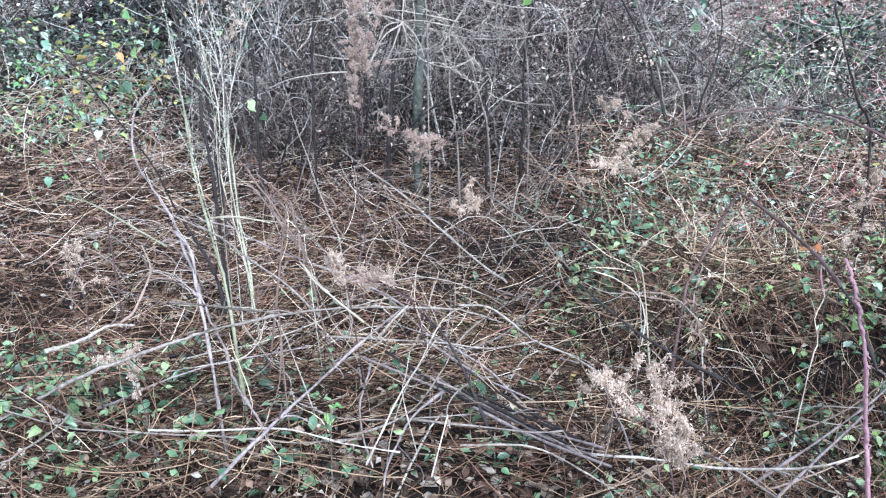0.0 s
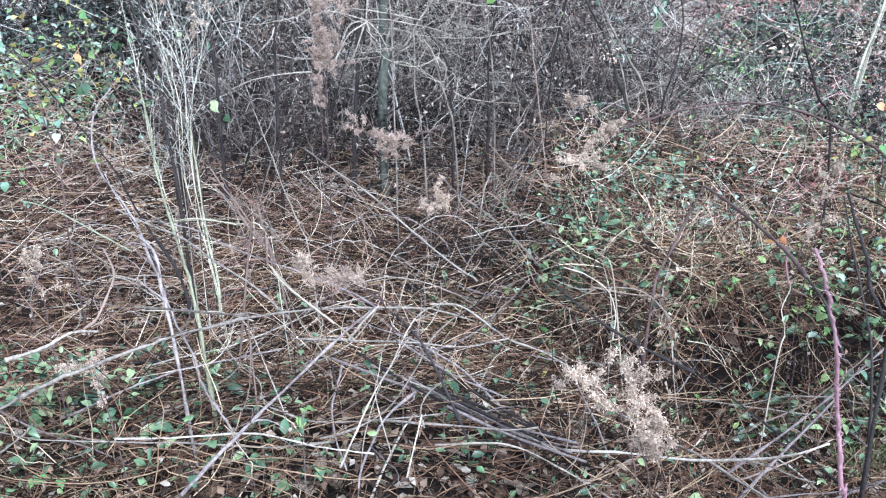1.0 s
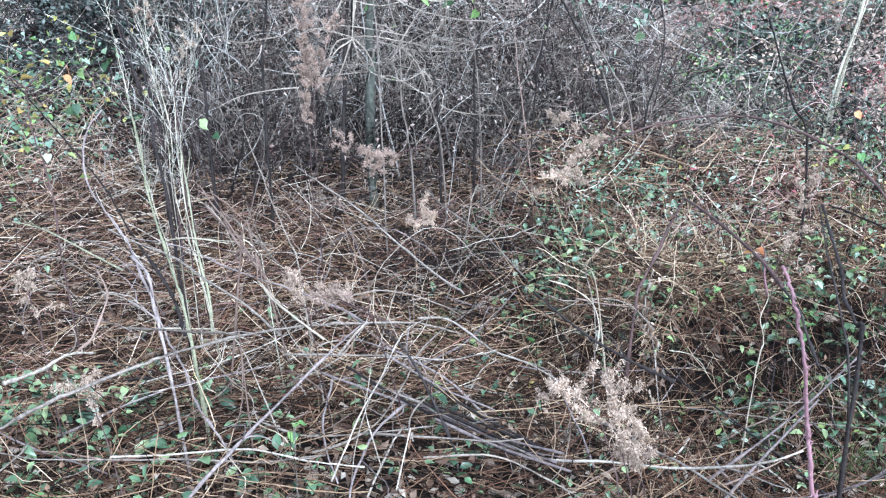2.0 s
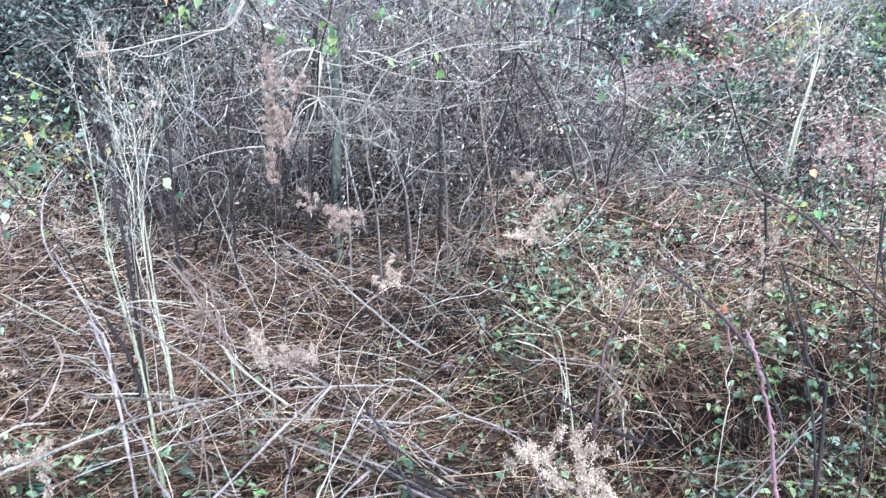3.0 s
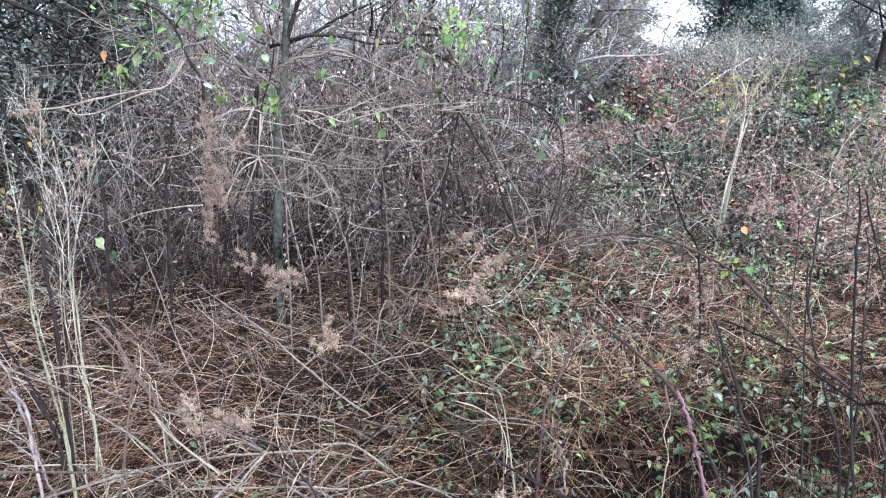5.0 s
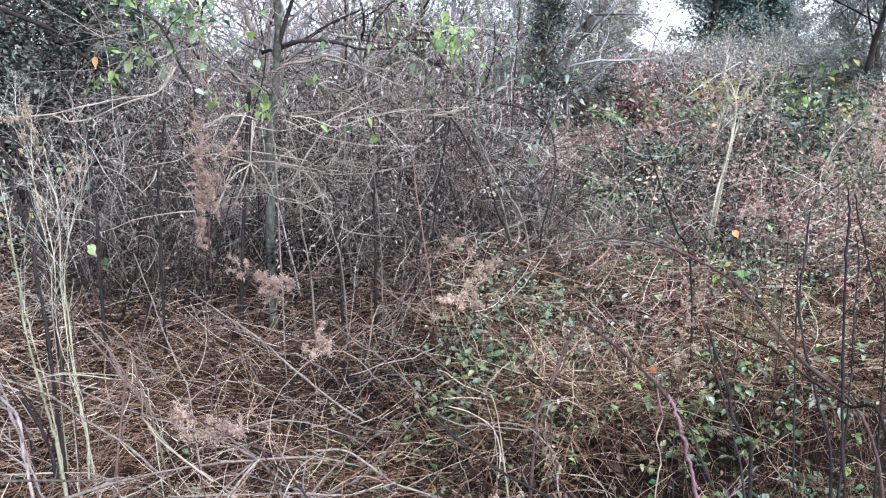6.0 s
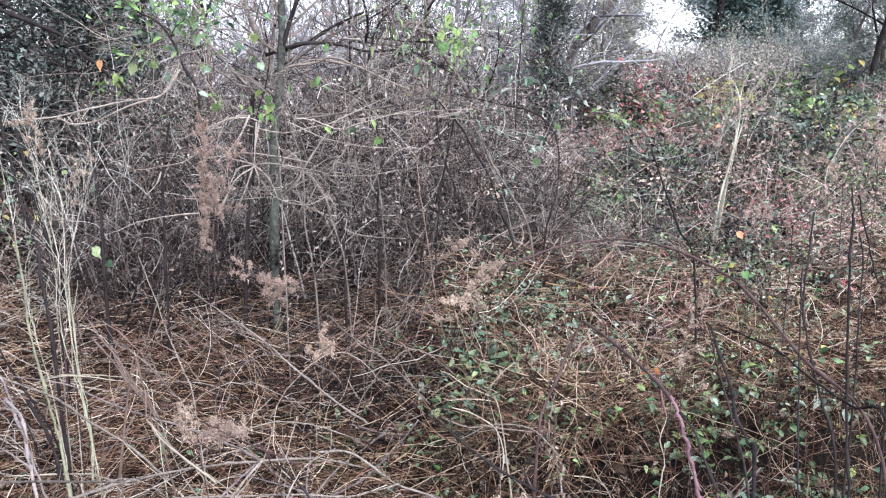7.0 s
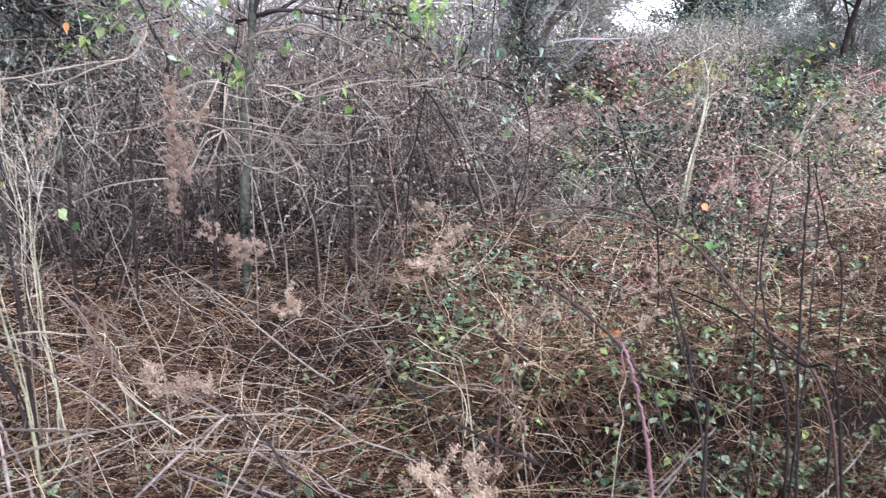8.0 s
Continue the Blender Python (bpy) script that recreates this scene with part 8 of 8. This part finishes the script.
leafy_vine("briar_vine", "climbing vine with pale and green leaves in the thicket", "bark_grey",
           [(1.34, 4.70, 0.49), (1.27, 4.80, 0.84), (1.18, 5.00, 1.14), (1.25, 5.16, 1.42), (1.15, 5.24, 1.67), (1.04, 5.32, 1.89)],
           [(0.96, 5.04, 1.74, 0.112, "leaf_lime"),
            (0.93, 5.05, 1.88, 0.112, "leaf_lime"),
            (0.99, 5.03, 1.91, 0.112, "leaf_lime"),
            (0.96, 5.21, 1.82, 0.094, "leaf_lime"),
            (1.05, 5.13, 1.76, 0.094, "leaf_lime"),
            (1.04, 5.09, 1.72, 0.094, "leaf_lime"),
            (1.03, 5.06, 1.74, 0.086, "leaf_lime"),
            (1.02, 5.13, 1.77, 0.086, "leaf_lime"),
            (1.01, 5.08, 1.82, 0.086, "leaf_lime"),
            (0.79, 5.08, 1.60, 0.100, "leaf_pale"),
            (0.83, 5.06, 1.56, 0.093, "leaf_pale"),
            (1.53, 5.15, 1.53, 0.097, "leaf_pale"),
            (1.58, 5.19, 1.51, 0.097, "leaf_pale"),
            (1.66, 5.21, 1.46, 0.106, "leaf_green"),
            (1.51, 4.95, 1.10, 0.095, "leaf_green"),
            (1.56, 4.96, 1.01, 0.095, "leaf_green"),
            (1.58, 5.04, 1.14, 0.097, "leaf_pale"),
            (1.30, 5.06, 1.44, 0.095, "leaf_pale"),
            (1.38, 5.05, 1.46, 0.102, "leaf_pale"),
            (1.15, 4.93, 1.25, 0.086, "leaf_pale"),
            (1.17, 4.91, 1.21, 0.086, "leaf_pale"),
            (1.15, 4.91, 1.16, 0.079, "leaf_pale"),
            (1.25, 4.86, 1.06, 0.072, "leaf_pale"),
            (0.94, 5.01, 1.43, 0.056, "leaf_yellow"),
            (1.30, 4.80, 0.84, 0.072, "leaf_pale"),
            (1.70, 5.04, 1.22, 0.067, "leaf_lime"),
            (1.23, 5.09, 1.53, 0.088, "leaf_lime"),
            (1.41, 5.08, 1.62, 0.080, "leaf_lime")])
leafy_vine("briar_vine", "climbing vine with scattered yellow-green leaves in the thicket", "bark_grey",
           [(0.49, 4.45, 0.58), (0.47, 4.55, 0.96), (0.42, 4.62, 1.21), (0.50, 4.80, 1.53), (0.61, 4.95, 1.80), (0.63, 5.00, 2.03)],
           [(0.44, 4.54, 1.30, 0.077, "leaf_lime"),
            (0.48, 4.51, 1.20, 0.077, "leaf_lime"),
            (0.35, 4.64, 1.25, 0.092, "leaf_green"),
            (0.65, 4.87, 1.87, 0.086, "leaf_lime"),
            (0.63, 4.92, 1.83, 0.086, "leaf_lime"),
            (0.57, 4.86, 1.84, 0.087, "leaf_lime"),
            (0.69, 4.92, 1.73, 0.082, "leaf_green"),
            (0.42, 4.96, 1.70, 0.076, "leaf_green"),
            (0.22, 5.00, 1.73, 0.076, "leaf_lime"),
            (0.81, 4.92, 1.83, 0.058, "leaf_yellow"),
            (0.68, 4.74, 1.44, 0.039, "leaf_yellow")])
leafy_vine("leafy_bramble", "low bramble with large green leaves beside bleached stalks", "bark_red",
           [(-1.30, 2.88, 0.47), (-1.32, 2.95, 0.65), (-1.36, 3.02, 0.81), (-1.40, 3.07, 0.93), (-1.44, 3.18, 1.06)],
           [(-1.47, 3.08, 0.95, 0.051, "leaf_pale"),
            (-1.40, 3.05, 0.89, 0.055, "leaf_pale"),
            (-1.46, 3.05, 0.94, 0.055, "leaf_pale"),
            (-1.33, 3.04, 0.88, 0.056, "leaf_pale"),
            (-1.34, 3.03, 0.83, 0.051, "leaf_pale"),
            (-1.49, 2.87, 0.69, 0.050, "leaf_pale"),
            (-1.42, 3.04, 0.86, 0.051, "leaf_lime"),
            (-1.32, 3.41, 1.24, 0.064, "leaf_lime"),
            (-1.28, 3.35, 1.10, 0.069, "leaf_lime"),
            (-1.32, 3.31, 1.12, 0.058, "leaf_orange"),
            (-1.32, 3.28, 1.09, 0.058, "leaf_orange"),
            (-1.19, 3.34, 1.08, 0.039, "leaf_yellow"),
            (-1.20, 3.42, 1.12, 0.060, "leaf_green"),
            (-1.24, 3.55, 1.16, 0.060, "leaf_green"),
            (-1.31, 3.30, 0.97, 0.064, "leaf_green"),
            (-1.34, 3.29, 0.95, 0.059, "leaf_green"),
            (-1.18, 3.30, 0.99, 0.030, "leaf_yellow"),
            (-0.82, 3.36, 0.88, 0.058, "leaf_green"),
            (-0.77, 3.34, 0.82, 0.058, "leaf_green"),
            (-0.85, 3.44, 0.84, 0.058, "leaf_green"),
            (-1.61, 3.29, 1.13, 0.053, "leaf_pale"),
            (-1.58, 3.22, 1.15, 0.053, "leaf_pale"),
            (-1.63, 3.32, 1.17, 0.053, "leaf_pale"),
            (-1.59, 3.26, 1.10, 0.043, "leaf_yellow")])
leafy_vine("leafy_bramble", "yellowing bramble leaves on the open slope", "bark_red",
           [(4.92, 8.34, 0.73), (4.97, 8.59, 0.90), (5.01, 8.83, 1.08), (4.99, 9.09, 1.27)],
           [(4.89, 8.70, 1.12, 0.054, "leaf_yellow"),
            (4.87, 8.84, 1.21, 0.054, "leaf_yellow"),
            (4.88, 8.76, 1.07, 0.054, "leaf_yellow"),
            (4.95, 8.66, 1.17, 0.054, "leaf_yellow"),
            (4.89, 8.82, 1.03, 0.054, "leaf_yellow"),
            (4.71, 8.70, 1.01, 0.047, "leaf_yellow"),
            (4.77, 8.84, 1.14, 0.047, "leaf_yellow"),
            (4.87, 8.71, 1.06, 0.047, "leaf_yellow"),
            (4.80, 8.87, 1.09, 0.047, "leaf_yellow"),
            (4.84, 8.69, 1.11, 0.047, "leaf_yellow"),
            (5.04, 8.72, 1.10, 0.061, "leaf_lime"),
            (5.05, 8.70, 1.13, 0.061, "leaf_lime"),
            (5.12, 8.83, 1.23, 0.061, "leaf_lime"),
            (4.98, 8.72, 1.10, 0.061, "leaf_lime"),
            (5.04, 8.78, 1.16, 0.061, "leaf_lime"),
            (5.15, 9.35, 1.42, 0.057, "leaf_yellow"),
            (5.08, 9.34, 1.44, 0.057, "leaf_yellow"),
            (5.17, 9.39, 1.37, 0.057, "leaf_yellow"),
            (4.99, 9.39, 1.37, 0.057, "leaf_yellow"),
            (5.15, 9.32, 1.34, 0.057, "leaf_yellow"),
            (4.82, 8.54, 0.91, 0.055, "leaf_orange"),
            (4.85, 8.70, 0.87, 0.055, "leaf_orange"),
            (4.89, 8.64, 0.91, 0.055, "leaf_orange"),
            (4.73, 8.53, 0.91, 0.055, "leaf_orange"),
            (4.81, 8.57, 0.93, 0.055, "leaf_orange")])
leafy_vine("leafy_bramble", "yellow-green bramble leaves on the open slope", "bark_red",
           [(5.21, 7.23, 0.67), (5.38, 7.47, 0.87), (5.56, 7.91, 1.07), (5.60, 8.14, 1.21)],
           [(5.68, 8.09, 1.21, 0.090, "leaf_lime"),
            (5.73, 8.14, 1.24, 0.090, "leaf_lime"),
            (5.55, 8.13, 1.31, 0.090, "leaf_lime"),
            (5.68, 8.22, 1.20, 0.090, "leaf_lime"),
            (5.66, 8.10, 1.18, 0.090, "leaf_lime"),
            (5.48, 8.14, 1.13, 0.074, "leaf_lime"),
            (5.59, 8.19, 1.22, 0.074, "leaf_lime"),
            (5.56, 8.17, 1.09, 0.074, "leaf_lime"),
            (5.66, 8.15, 1.23, 0.074, "leaf_lime"),
            (5.56, 8.15, 1.18, 0.074, "leaf_lime"),
            (5.70, 8.16, 1.19, 0.069, "leaf_lime"),
            (5.71, 8.19, 1.23, 0.069, "leaf_lime"),
            (5.77, 8.08, 1.21, 0.069, "leaf_lime"),
            (5.85, 8.16, 1.19, 0.069, "leaf_lime"),
            (5.77, 8.06, 1.12, 0.069, "leaf_lime"),
            (5.45, 7.49, 0.93, 0.048, "leaf_yellow"),
            (5.33, 7.45, 1.04, 0.048, "leaf_yellow"),
            (5.40, 7.57, 0.97, 0.048, "leaf_yellow"),
            (5.32, 7.51, 1.02, 0.048, "leaf_yellow"),
            (5.51, 7.52, 0.95, 0.048, "leaf_yellow"),
            (5.56, 7.31, 0.89, 0.053, "leaf_yellow"),
            (5.38, 7.32, 1.01, 0.053, "leaf_yellow"),
            (5.29, 7.22, 0.94, 0.053, "leaf_yellow"),
            (5.47, 7.36, 0.98, 0.053, "leaf_yellow"),
            (5.41, 7.31, 0.98, 0.053, "leaf_yellow"),
            (5.38, 7.21, 0.87, 0.067, "leaf_lime"),
            (5.45, 7.27, 0.87, 0.067, "leaf_lime"),
            (5.36, 7.35, 0.90, 0.067, "leaf_lime"),
            (5.44, 7.35, 0.93, 0.067, "leaf_lime"),
            (5.41, 7.28, 0.81, 0.067, "leaf_lime"),
            (5.92, 7.71, 1.08, 0.046, "leaf_yellow"),
            (5.97, 7.72, 1.17, 0.046, "leaf_yellow"),
            (5.84, 7.56, 1.07, 0.046, "leaf_yellow"),
            (5.77, 7.64, 1.17, 0.046, "leaf_yellow"),
            (5.96, 7.64, 1.14, 0.046, "leaf_yellow"),
            (5.60, 8.42, 1.29, 0.054, "leaf_lime"),
            (5.55, 8.29, 1.34, 0.054, "leaf_lime"),
            (5.59, 8.35, 1.33, 0.054, "leaf_lime"),
            (5.63, 8.36, 1.31, 0.054, "leaf_lime"),
            (5.60, 8.37, 1.31, 0.054, "leaf_lime")])
leafy_vine("leafy_bramble", "orange and reddish leaves on a bramble clump", "bark_red",
           [(2.40, 3.79, 0.48), (2.43, 3.92, 0.58), (2.47, 4.03, 0.65), (2.54, 4.14, 0.72)],
           [(2.50, 4.05, 0.72, 0.026, "leaf_red"),
            (2.53, 4.03, 0.69, 0.028, "leaf_red"),
            (2.48, 4.04, 0.68, 0.064, "leaf_orange"),
            (2.51, 3.92, 0.64, 0.030, "leaf_red"),
            (2.34, 3.82, 0.55, 0.052, "leaf_yellow"),
            (2.34, 3.71, 0.54, 0.072, "leaf_lime"),
            (2.17, 3.64, 0.54, 0.064, "leaf_lime"),
            (2.48, 3.81, 0.60, 0.027, "leaf_red"),
            (2.64, 4.01, 0.66, 0.026, "leaf_red")])
leafy_vine("leafy_bramble", "single orange leaf on a thin bramble shoot", "bark_pink",
           [(1.24, 2.33, 0.44), (1.22, 2.33, 0.51), (1.22, 2.34, 0.56)],
           [(1.17, 2.34, 0.60, 0.049, "leaf_orange"),
            (1.20, 2.36, 0.60, 0.049, "leaf_orange"),
            (1.19, 2.34, 0.64, 0.046, "leaf_green")])
